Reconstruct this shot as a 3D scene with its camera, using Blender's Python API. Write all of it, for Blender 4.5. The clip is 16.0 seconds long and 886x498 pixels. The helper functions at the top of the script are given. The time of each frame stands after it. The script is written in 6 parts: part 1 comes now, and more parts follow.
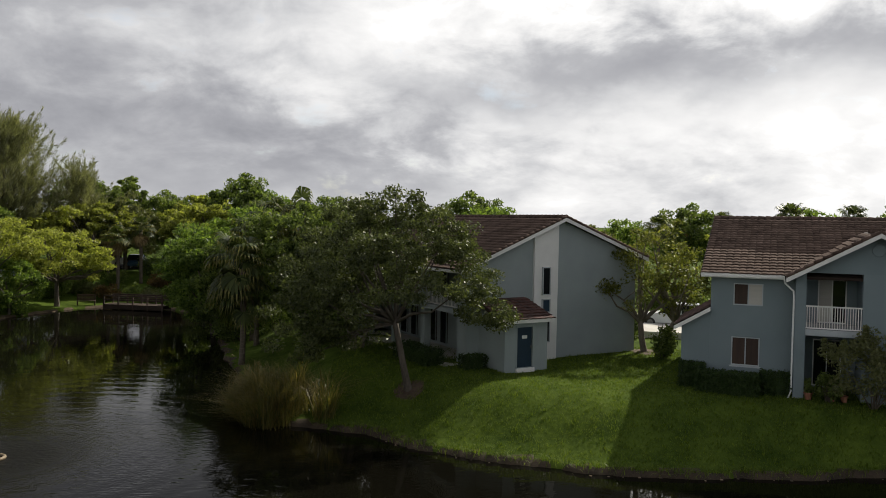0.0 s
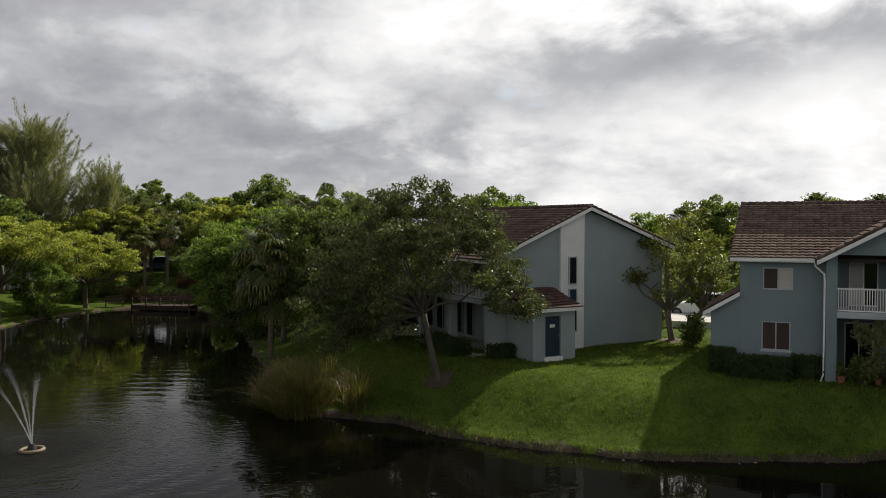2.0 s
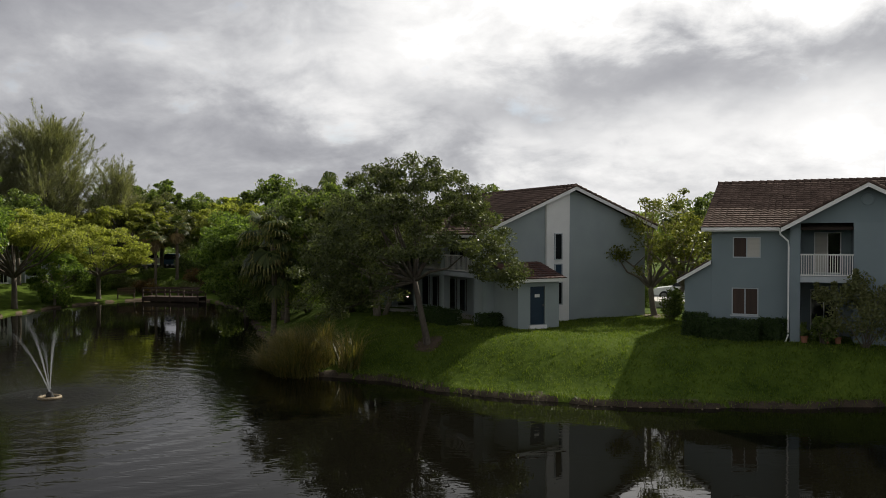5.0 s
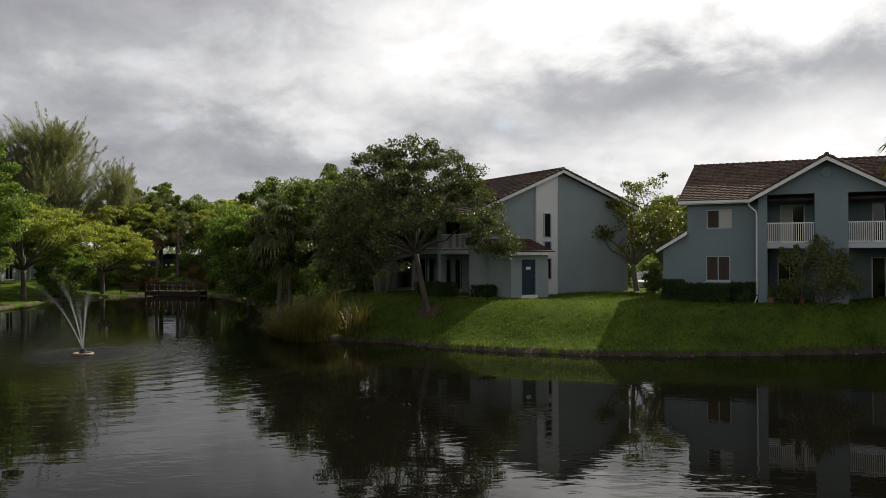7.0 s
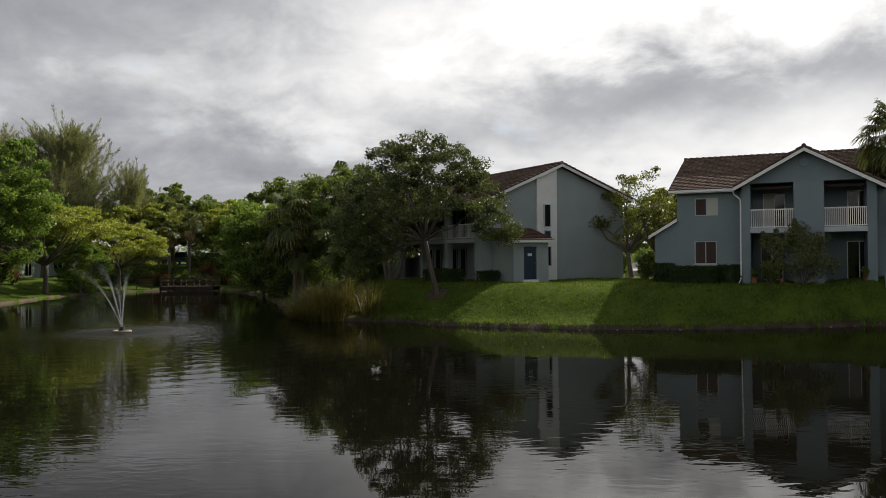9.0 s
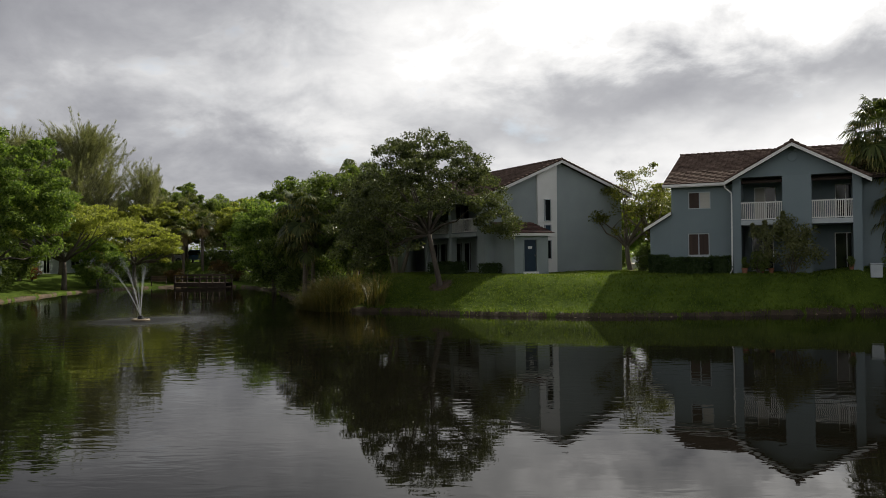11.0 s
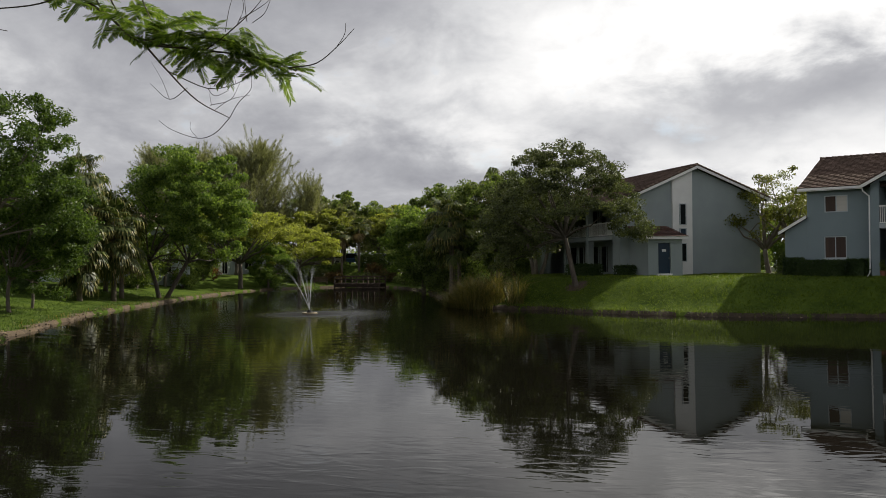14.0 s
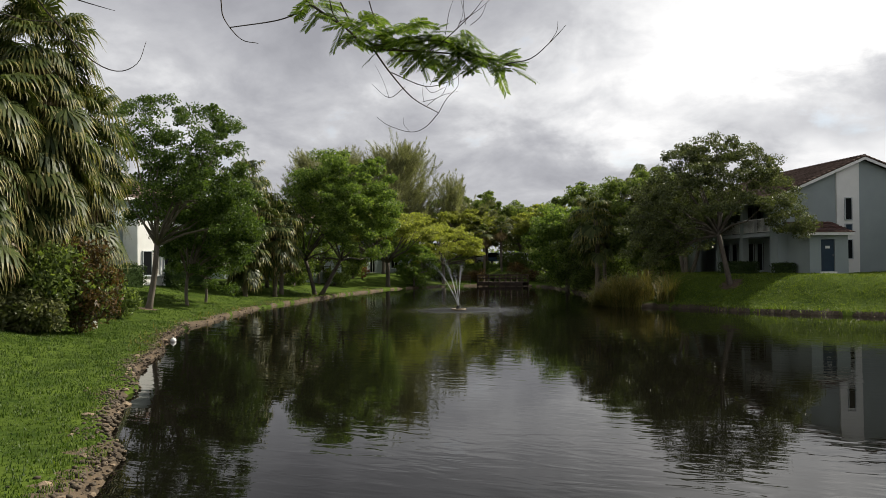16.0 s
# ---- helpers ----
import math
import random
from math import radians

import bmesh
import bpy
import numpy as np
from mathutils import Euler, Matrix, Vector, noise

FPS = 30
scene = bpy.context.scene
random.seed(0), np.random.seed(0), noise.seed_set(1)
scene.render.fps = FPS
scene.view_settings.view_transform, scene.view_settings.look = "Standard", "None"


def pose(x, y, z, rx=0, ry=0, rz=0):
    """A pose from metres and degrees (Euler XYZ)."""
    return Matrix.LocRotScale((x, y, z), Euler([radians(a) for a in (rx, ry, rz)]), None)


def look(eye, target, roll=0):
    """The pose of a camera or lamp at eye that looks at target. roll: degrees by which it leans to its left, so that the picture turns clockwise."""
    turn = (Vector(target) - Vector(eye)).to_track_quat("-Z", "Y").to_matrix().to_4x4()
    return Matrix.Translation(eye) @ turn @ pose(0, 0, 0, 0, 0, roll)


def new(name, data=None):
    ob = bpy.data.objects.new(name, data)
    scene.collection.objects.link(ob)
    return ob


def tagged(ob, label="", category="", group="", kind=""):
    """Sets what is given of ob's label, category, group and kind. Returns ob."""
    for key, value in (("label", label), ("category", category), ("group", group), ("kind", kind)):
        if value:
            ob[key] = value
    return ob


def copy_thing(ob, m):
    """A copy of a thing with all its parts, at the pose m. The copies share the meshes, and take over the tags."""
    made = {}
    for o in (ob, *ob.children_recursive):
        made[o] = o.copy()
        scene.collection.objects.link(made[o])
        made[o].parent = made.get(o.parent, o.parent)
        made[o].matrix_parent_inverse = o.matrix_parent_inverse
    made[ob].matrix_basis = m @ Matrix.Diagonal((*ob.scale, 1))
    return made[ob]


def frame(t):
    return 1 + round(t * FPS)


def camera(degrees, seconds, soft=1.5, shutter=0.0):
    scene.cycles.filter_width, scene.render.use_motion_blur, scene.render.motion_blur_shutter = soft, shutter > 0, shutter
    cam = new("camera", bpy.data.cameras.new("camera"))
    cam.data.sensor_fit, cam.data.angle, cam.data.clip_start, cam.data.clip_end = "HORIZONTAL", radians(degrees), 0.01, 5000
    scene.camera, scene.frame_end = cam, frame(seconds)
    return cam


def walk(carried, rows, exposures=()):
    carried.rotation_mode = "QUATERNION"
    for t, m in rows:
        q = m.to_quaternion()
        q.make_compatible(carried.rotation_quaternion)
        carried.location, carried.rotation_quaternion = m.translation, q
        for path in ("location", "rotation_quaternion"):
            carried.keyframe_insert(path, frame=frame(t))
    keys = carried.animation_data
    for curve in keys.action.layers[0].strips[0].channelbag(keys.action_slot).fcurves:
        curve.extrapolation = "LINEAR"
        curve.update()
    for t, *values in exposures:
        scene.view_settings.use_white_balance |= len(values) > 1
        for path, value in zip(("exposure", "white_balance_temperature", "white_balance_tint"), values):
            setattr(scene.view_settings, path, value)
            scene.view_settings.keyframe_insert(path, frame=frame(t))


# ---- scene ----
cam = camera(58.5, 16.0, soft=0.7)

PATH = [
    (0, look((0.698, 0.658, 9.371), (0.434, 10.648, 9.014), 0.83)),
    (0.5, look((0.566, 0.739, 9.056), (0.262, 10.728, 8.705), 0.44)),
    (1, look((0.397, 0.631, 8.802), (0.023, 10.618, 8.445), 0.22)),
    (1.5, look((0.298, 0.489, 8.784), (-0.165, 10.472, 8.430), -0.11)),
    (2, look((0.380, 0.486, 8.863), (-0.133, 10.467, 8.519), -0.23)),
    (2.5, look((0.640, 0.402, 8.872), (0.028, 10.378, 8.545), -0.24)),
    (3, look((1.007, 0.247, 8.816), (0.301, 10.217, 8.505), -0.16)),
    (3.5, look((1.311, -0.133, 8.623), (0.585, 9.836, 8.334), -0.04)),
    (4, look((1.553, -0.538, 8.176), (0.834, 9.432, 7.909), -0.08)),
    (6.5, look((1.206, -4.641, 5.020), (0.717, 5.347, 5.029), -0.20)),
    (7, look((1.100, -5.323, 4.711), (0.618, 4.665, 4.743), -0.34)),
    (7.5, look((1.052, -6.050, 4.492), (0.563, 3.937, 4.543), -0.31)),
    (8, look((1.021, -7.018, 4.330), (0.534, 2.970, 4.394), -0.38)),
    (8.5, look((0.912, -7.864, 4.112), (0.462, 2.126, 4.182), -0.46)),
    (9, look((0.794, -8.595, 3.735), (0.316, 1.393, 3.821), -0.60)),
    (11.5, look((1.532, -10.980, 3.259), (0.908, -1.000, 3.355), -0.75)),
    (12, look((1.661, -11.658, 3.306), (1.065, -1.677, 3.405), -0.74)),
    (12.5, look((1.710, -12.514, 3.337), (1.145, -2.530, 3.438), -0.78)),
    (13, look((2.024, -13.291, 3.278), (1.149, -3.330, 3.401), -0.85)),
    (13.5, look((2.361, -13.872, 3.192), (0.538, -4.041, 3.355), -0.70)),
    (14, look((2.442, -14.209, 3.135), (-0.015, -4.517, 3.302), -0.61)),
    (14.5, look((2.474, -14.516, 3.065), (-0.623, -5.009, 3.243), -0.57)),
    (15, look((2.387, -14.644, 3.012), (-1.424, -5.400, 3.203), -0.43)),
    (15.5, look((2.281, -14.740, 2.968), (-1.547, -5.503, 3.157), -0.54)),
    (16, look((2.104, -14.931, 2.951), (-1.995, -5.812, 3.142), -0.61)),
]
walk(cam, PATH, exposures=[(0, 0.07), (12.5, 0.06), (13.5, 0.10), (14.5, 0.19), (15.5, 0.30), (16, 0.34)])

# ---- sky and sun ----
SUN_DIR = Vector((0.473, 0.63, 0.616)).normalized()      # towards the sun

world = bpy.data.worlds.new("sky")
scene.world = world
world.use_nodes = True


def build_sky(nt):
    nt.nodes.clear()
    N, L = nt.nodes.new, nt.links.new

    def math_node(op, a, b=None, clamp=False):
        n = N("ShaderNodeMath")
        n.operation, n.use_clamp = op, clamp
        for i, v in enumerate((a, b)):
            if v is None:
                continue
            if isinstance(v, (int, float)):
                n.inputs[i].default_value = v
            else:
                L(v, n.inputs[i])
        return n.outputs[0]

    out, bg, tc = N("ShaderNodeOutputWorld"), N("ShaderNodeBackground"), N("ShaderNodeTexCoord")
    sep = N("ShaderNodeSeparateXYZ")
    L(tc.outputs["Generated"], sep.inputs[0])
    up = math_node("ADD", math_node("MAXIMUM", sep.outputs[2], 0.0), 0.42)
    comb = N("ShaderNodeCombineXYZ")
    L(math_node("DIVIDE", sep.outputs[0], up), comb.inputs[0])
    L(math_node("DIVIDE", sep.outputs[1], up), comb.inputs[1])
    big, fine = N("ShaderNodeTexNoise"), N("ShaderNodeTexNoise")
    for tex, scale, detail, rough, dist in ((big, 1.25, 5, 0.5, 0.1), (fine, 4.6, 12, 0.60, 0.25)):
        tex.inputs["Scale"].default_value, tex.inputs["Detail"].default_value = scale, detail
        tex.inputs["Roughness"].default_value, tex.inputs["Distortion"].default_value = rough, dist
        L(comb.outputs[0], tex.inputs["Vector"])
    dot = N("ShaderNodeVectorMath")
    dot.operation = "DOT_PRODUCT"
    L(tc.outputs["Generated"], dot.inputs[0])
    dot.inputs[1].default_value = SUN_DIR
    near = N("ShaderNodeMapRange")
    near.inputs[1].default_value, near.inputs[2].default_value = 0.45, 0.97
    near.inputs[3].default_value, near.inputs[4].default_value = -0.040, 0.232
    L(dot.outputs["Value"], near.inputs[0])
    # heaped clouds: rounded cells with dark seams
    heap = N("ShaderNodeTexNoise")
    heap.inputs["Scale"].default_value, heap.inputs["Detail"].default_value, heap.inputs["Roughness"].default_value = 2.6, 5, 0.55
    L(comb.outputs[0], heap.inputs["Vector"])
    seam = math_node("MULTIPLY", math_node("ABSOLUTE", math_node("SUBTRACT", heap.outputs["Fac"], 0.5)), 0.34)
    mix = math_node("ADD", math_node("MULTIPLY", big.outputs["Fac"], 0.62), math_node("MULTIPLY", fine.outputs["Fac"], 0.36))
    mix = math_node("ADD", mix, math_node("SUBTRACT", seam, 0.012))
    # unseen sky shaped for its light: dimmed high away from the sun, lifted low behind
    high, away, back = N("ShaderNodeMapRange"), N("ShaderNodeMapRange"), N("ShaderNodeMapRange")
    for node, lo, hi, v0, v1 in ((high, 0.22, 0.42, 0.0, 1.0), (away, 0.92, 0.50, 0.0, 0.35), (back, 0.05, -0.55, 0.0, 0.22)):
        node.inputs[1].default_value, node.inputs[2].default_value = lo, hi
        node.inputs[3].default_value, node.inputs[4].default_value = v0, v1
    L(sep.outputs[2], high.inputs[0])
    L(dot.outputs["Value"], away.inputs[0])
    L(dot.outputs["Value"], back.inputs[0])
    mix = math_node("SUBTRACT", mix, math_node("MULTIPLY", high.outputs[0], away.outputs[0]))
    mix = math_node("ADD", mix, back.outputs[0])
    mix = math_node("ADD", math_node("MULTIPLY", math_node("SUBTRACT", mix, 0.48), 1.18), 0.485)
    dens = math_node("ADD", mix, near.outputs[0])
    # broad banks of thicker and thinner cloud: bearing, height, half-widths, weight
    bearing = math_node("ARCTAN2", sep.outputs[0], sep.outputs[1])
    ragged = math_node("MULTIPLY", math_node("SUBTRACT", fine.outputs["Fac"], 0.5), 0.16)
    tilted = math_node("ADD", sep.outputs[2], ragged)
    for b0, z0, wb, wz, k in ((-0.42, 0.085, 0.30, 0.075, -0.12), (-0.10, 0.055, 0.16, 0.035, -0.07), (-0.17, 0.185, 0.12, 0.060, 0.09), (0.14, 0.185, 0.24, 0.040, -0.14),
                              (0.52, 0.215, 0.22, 0.040, -0.14), (0.26, 0.110, 0.22, 0.035, 0.05), (-0.98, 0.27, 0.34, 0.12, 0.14), (0.30, 0.31, 0.24, 0.06, 0.16), (0.05, 0.30, 0.40, 0.05, 0.05)):
        du = math_node("DIVIDE", math_node("SUBTRACT", bearing, b0), wb)
        dv = math_node("DIVIDE", math_node("SUBTRACT", tilted, z0), wz)
        far2 = math_node("ADD", math_node("MULTIPLY", du, du), math_node("MULTIPLY", dv, dv))
        lobe = math_node("DIVIDE", k, math_node("ADD", math_node("MULTIPLY", far2, far2), 1.0))
        dens = math_node("ADD", dens, lobe)
    ramp = N("ShaderNodeValToRGB")
    stops = ((0.24, (0.285, 0.288, 0.315)), (0.36, (0.375, 0.378, 0.405)), (0.45, (0.47, 0.473, 0.495)), (0.53, (0.63, 0.632, 0.645)), (0.61, (0.80, 0.795, 0.795)), (0.70, (0.95, 0.94, 0.93)), (0.88, (2.0, 1.96, 1.90)))
    while len(ramp.color_ramp.elements) < len(stops):
        ramp.color_ramp.elements.new(0.5)
    for e, (p, c) in zip(ramp.color_ramp.elements, stops):
        e.position, e.color = p, (*c, 1)
    L(dens, ramp.inputs[0])
    # a little clear sky between the clouds
    clear = N("ShaderNodeTexSky")
    clear.sky_type, clear.sun_disc = "NISHITA", False
    clear.sun_elevation, clear.sun_rotation = math.asin(SUN_DIR.z), math.atan2(SUN_DIR.x, SUN_DIR.y)
    dim = N("ShaderNodeMixRGB")
    dim.blend_type, dim.inputs[0].default_value = "MULTIPLY", 1.0
    dim.inputs[2].default_value = (0.10, 0.10, 0.10, 1)
    L(clear.outputs[0], dim.inputs[1])
    gap = N("ShaderNodeMapRange")
    gap.inputs[1].default_value, gap.inputs[2].default_value = 0.60, 0.72
    gap.inputs[3].default_value, gap.inputs[4].default_value = 0.0, 0.45
    L(fine.outputs["Fac"], gap.inputs[0])
    blend = N("ShaderNodeMixRGB")
    L(gap.outputs[0], blend.inputs[0])
    L(ramp.outputs[0], blend.inputs[1])
    L(dim.outputs[0], blend.inputs[2])
    L(blend.outputs[0], bg.inputs[0])
    bg.inputs[1].default_value = 1.0
    L(bg.outputs[0], out.inputs[0])


build_sky(world.node_tree)
sun = new("sun", bpy.data.lights.new("sun", "SUN"))
sun.data.energy, sun.data.angle, sun.data.color = 4.9, radians(0.7), (1.0, 0.93, 0.78)
sun.matrix_world = look(SUN_DIR * 100, (0, 0, 0))


# ---- materials ----
def nodes_of(name):
    m = bpy.data.materials.new(name)
    m.use_nodes = True
    nt = m.node_tree
    return m, nt, nt.nodes["Principled BSDF"]


def surface(name, dark, light, scale=3.0, rough=0.8, bump=0.3, fine=40.0, stretch=(1, 1, 1), metal=0.0, vary=0.12, island=False, spec=0.5, coords="Object", depth=0.02):
    """A surface whose colour runs between two tones at a broad and a fine scale, with fine relief."""
    m, nt, b = nodes_of(name)
    N, L = nt.nodes.new, nt.links.new
    tc, mp = N("ShaderNodeTexCoord"), N("ShaderNodeMapping")
    mp.inputs["Scale"].default_value = stretch
    L(tc.outputs[coords], mp.inputs[0])
    n1, n2, add, ramp = N("ShaderNodeTexNoise"), N("ShaderNodeTexNoise"), N("ShaderNodeMath"), N("ShaderNodeValToRGB")
    for tex, s, d in ((n1, scale, 6), (n2, fine, 3)):
        tex.inputs["Scale"].default_value, tex.inputs["Detail"].default_value = s, d
        L(mp.outputs[0], tex.inputs["Vector"])
    mixf = N("ShaderNodeMix")
    mixf.inputs[0].default_value = 0.4
    L(n1.outputs["Fac"], mixf.inputs[2])
    L(n2.outputs["Fac"], mixf.inputs[3])
    add.operation = "ADD"
    L(mixf.outputs[0], add.inputs[0])
    src = N("ShaderNodeNewGeometry").outputs["Random Per Island"] if island else N("ShaderNodeObjectInfo").outputs["Random"]
    rnd = N("ShaderNodeMapRange")
    rnd.inputs[3].default_value, rnd.inputs[4].default_value = -vary, vary
    L(src, rnd.inputs[0])
    L(rnd.outputs[0], add.inputs[1])
    ramp.color_ramp.elements[0].position, ramp.color_ramp.elements[0].color = 0.32, (*dark, 1)
    ramp.color_ramp.elements[1].position, ramp.color_ramp.elements[1].color = 0.68, (*light, 1)
    L(add.outputs[0], ramp.inputs[0])
    L(ramp.outputs[0], b.inputs["Base Color"])
    b.inputs["Roughness"].default_value, b.inputs["Metallic"].default_value = rough, metal
    b.inputs["Specular IOR Level"].default_value = spec
    if bump:
        bp = N("ShaderNodeBump")
        bp.inputs["Strength"].default_value, bp.inputs["Distance"].default_value = bump, depth
        L(mixf.outputs[0], bp.inputs["Height"])
        L(bp.outputs[0], b.inputs["Normal"])
    return m


def leaf_surface(name, dark, light, through_light=0.35, rough=0.42):
    """Leaves: each one of its own tone, partly letting the light through."""
    m, nt, b = nodes_of(name)
    N, L = nt.nodes.new, nt.links.new
    ramp, rnd = N("ShaderNodeValToRGB"), N("ShaderNodeNewGeometry")
    ob = N("ShaderNodeObjectInfo")
    off = N("ShaderNodeMapRange")
    off.inputs[3].default_value, off.inputs[4].default_value = -0.12, 0.12
    L(ob.outputs["Random"], off.inputs[0])
    add = N("ShaderNodeMath")
    L(rnd.outputs["Random Per Island"], add.inputs[0])
    L(off.outputs[0], add.inputs[1])
    ramp.color_ramp.elements[0].color, ramp.color_ramp.elements[1].color = (*dark, 1), (*light, 1)
    L(add.outputs[0], ramp.inputs[0])
    L(ramp.outputs[0], b.inputs["Base Color"])
    b.inputs["Roughness"].default_value = rough
    b.inputs["Specular IOR Level"].default_value = 0.18
    tr, mix = N("ShaderNodeBsdfTranslucent"), N("ShaderNodeMixShader")
    gain = N("ShaderNodeMixRGB")
    gain.blend_type, gain.inputs[0].default_value, gain.inputs[2].default_value = "MULTIPLY", 1.0, (1.5, 1.6, 0.7, 1)
    L(ramp.outputs[0], gain.inputs[1])
    L(gain.outputs[0], tr.inputs[0])
    mix.inputs[0].default_value = through_light
    L(b.outputs[0], mix.inputs[1])
    L(tr.outputs[0], mix.inputs[2])
    L(mix.outputs[0], nt.nodes["Material Output"].inputs[0])
    return m


def glass_surface(name, tint, rough=0.05):
    m, nt, b = nodes_of(name)
    b.inputs["Base Color"].default_value = (*tint, 1)
    b.inputs["Roughness"].default_value = rough
    b.inputs["Specular IOR Level"].default_value = 0.3
    noise_t, bp = nt.nodes.new("ShaderNodeTexNoise"), nt.nodes.new("ShaderNodeBump")
    noise_t.inputs["Scale"].default_value = 1.5
    bp.inputs["Strength"].default_value, bp.inputs["Distance"].default_value = 0.05, 0.02
    nt.links.new(noise_t.outputs[0], bp.inputs["Height"])
    nt.links.new(bp.outputs[0], b.inputs["Normal"])
    return m


FOUNTAIN = (-17.0, 29.8)


def water_surface():
    m, nt, b = nodes_of("pond_water")
    N, L = nt.nodes.new, nt.links.new
    b.inputs["Base Color"].default_value = (0.0045, 0.0042, 0.0028, 1)
    b.inputs["IOR"].default_value = 1.18
    b.inputs["Specular IOR Level"].default_value = 0.5
    tc = N("ShaderNodeTexCoord")
    mp = N("ShaderNodeMapping")
    mp.inputs["Scale"].default_value = (0.6, 1.5, 1)
    mp.inputs["Rotation"].default_value = (0, 0, radians(-14))
    L(tc.outputs["Object"], mp.inputs[0])
    small, broad = N("ShaderNodeTexNoise"), N("ShaderNodeTexNoise")
    for tex, s, d in ((small, 2.1, 2), (broad, 0.10, 3)):
        tex.inputs["Scale"].default_value, tex.inputs["Detail"].default_value = s, d
    small.inputs["Distortion"].default_value = 0.6
    L(mp.outputs[0], small.inputs["Vector"])
    L(tc.outputs["Object"], broad.inputs["Vector"])
    # rings that run out from the fountain
    sub, length = N("ShaderNodeVectorMath"), N("ShaderNodeVectorMath")
    sub.operation, length.operation = "SUBTRACT", "LENGTH"
    L(tc.outputs["Object"], sub.inputs[0])
    sub.inputs[1].default_value = (*FOUNTAIN, 0)
    L(sub.outputs[0], length.inputs[0])
    wave, wv = N("ShaderNodeMath"), N("ShaderNodeMath")
    wave.operation, wv.operation = "MULTIPLY", "SINE"
    L(length.outputs["Value"], wave.inputs[0])
    wave.inputs[1].default_value = 5.2
    wob = N("ShaderNodeMath")
    wob.operation = "MULTIPLY_ADD"
    L(small.outputs["Fac"], wob.inputs[0])
    wob.inputs[1].default_value = 5.0
    L(wave.outputs[0], wob.inputs[2])
    L(wob.outputs[0], wv.inputs[0])
    fade = N("ShaderNodeMapRange")
    fade.inputs[1].default_value, fade.inputs[2].default_value = 1.0, 24.0
    fade.inputs[3].default_value, fade.inputs[4].default_value = 0.42, 0.0
    L(length.outputs["Value"], fade.inputs[0])
    rings = N("ShaderNodeMath")
    rings.operation = "MULTIPLY"
    L(wv.outputs[0], rings.inputs[0])
    L(fade.outputs[0], rings.inputs[1])
    patch = N("ShaderNodeMapRange")
    patch.inputs[1].default_value, patch.inputs[2].default_value = 0.40, 0.62
    patch.inputs[3].default_value, patch.inputs[4].default_value = 0.12, 0.75
    L(broad.outputs["Fac"], patch.inputs[0])
    amp = N("ShaderNodeMath")
    amp.operation = "MULTIPLY"
    L(small.outputs["Fac"], amp.inputs[0])
    L(patch.outputs[0], amp.inputs[1])
    chop, close, chopped, both = N("ShaderNodeTexNoise"), N("ShaderNodeMapRange"), N("ShaderNodeMath"), N("ShaderNodeMath")
    chop.inputs["Scale"].default_value, chop.inputs["Detail"].default_value = 6.0, 2
    L(tc.outputs["Object"], chop.inputs["Vector"])
    close.inputs[1].default_value, close.inputs[2].default_value = 0.6, 9.5
    close.inputs[3].default_value, close.inputs[4].default_value = 3.6, 0.0
    L(length.outputs["Value"], close.inputs[0])
    chopped.operation = "MULTIPLY"
    L(chop.outputs["Fac"], chopped.inputs[0])
    L(close.outputs[0], chopped.inputs[1])
    L(amp.outputs[0], both.inputs[0])
    L(chopped.outputs[0], both.inputs[1])
    tot = N("ShaderNodeMath")
    L(both.outputs[0], tot.inputs[0])
    L(rings.outputs[0], tot.inputs[1])
    foam = N("ShaderNodeMapRange")                          # falling drops roughen the water round the float
    foam.inputs[1].default_value, foam.inputs[2].default_value = 1.4, 4.6
    foam.inputs[3].default_value, foam.inputs[4].default_value = 0.42, 0.012
    L(length.outputs["Value"], foam.inputs[0])
    L(foam.outputs[0], b.inputs["Roughness"])
    bp = N("ShaderNodeBump")
    bp.inputs["Strength"].default_value, bp.inputs["Distance"].default_value = 0.27, 0.030
    L(tot.outputs[0], bp.inputs["Height"])
    L(bp.outputs[0], b.inputs["Normal"])
    return m


def spray_surface():
    m, nt, b = nodes_of("water_spray")
    b.inputs["Base Color"].default_value = (0.9, 0.92, 0.93, 1)
    b.inputs["Roughness"].default_value = 0.3
    clear, mix = nt.nodes.new("ShaderNodeBsdfTransparent"), nt.nodes.new("ShaderNodeMixShader")
    mix.inputs[0].default_value = 0.27
    nt.links.new(clear.outputs[0], mix.inputs[1])
    nt.links.new(b.outputs[0], mix.inputs[2])
    nt.links.new(mix.outputs[0], nt.nodes["Material Output"].inputs[0])
    return m


STUCCO = surface("blue_grey_stucco", (0.275, 0.318, 0.322), (0.335, 0.382, 0.384), 0.7, 0.9, 0.35, 60)
STUCCO_B = surface("blue_stucco", (0.170, 0.216, 0.236), (0.208, 0.258, 0.278), 0.7, 0.9, 0.35, 60)
WHITE = surface("white_paint", (0.70, 0.70, 0.68), (0.82, 0.82, 0.80), 1.2, 0.7, 0.15, 30)
GREY_PAINT = surface("pale_grey_paint", (0.36, 0.40, 0.42), (0.46, 0.50, 0.52), 1.2, 0.7, 0.15, 30)
DOOR_BLUE = surface("navy_door_paint", (0.008, 0.025, 0.048), (0.014, 0.038, 0.066), 2, 0.5, 0.1, 30)
TILE = surface("brown_roof_tile", (0.058, 0.041, 0.034), (0.165, 0.118, 0.098), 1.0, 0.9, 0.3, 30, vary=0.07, spec=0.04)
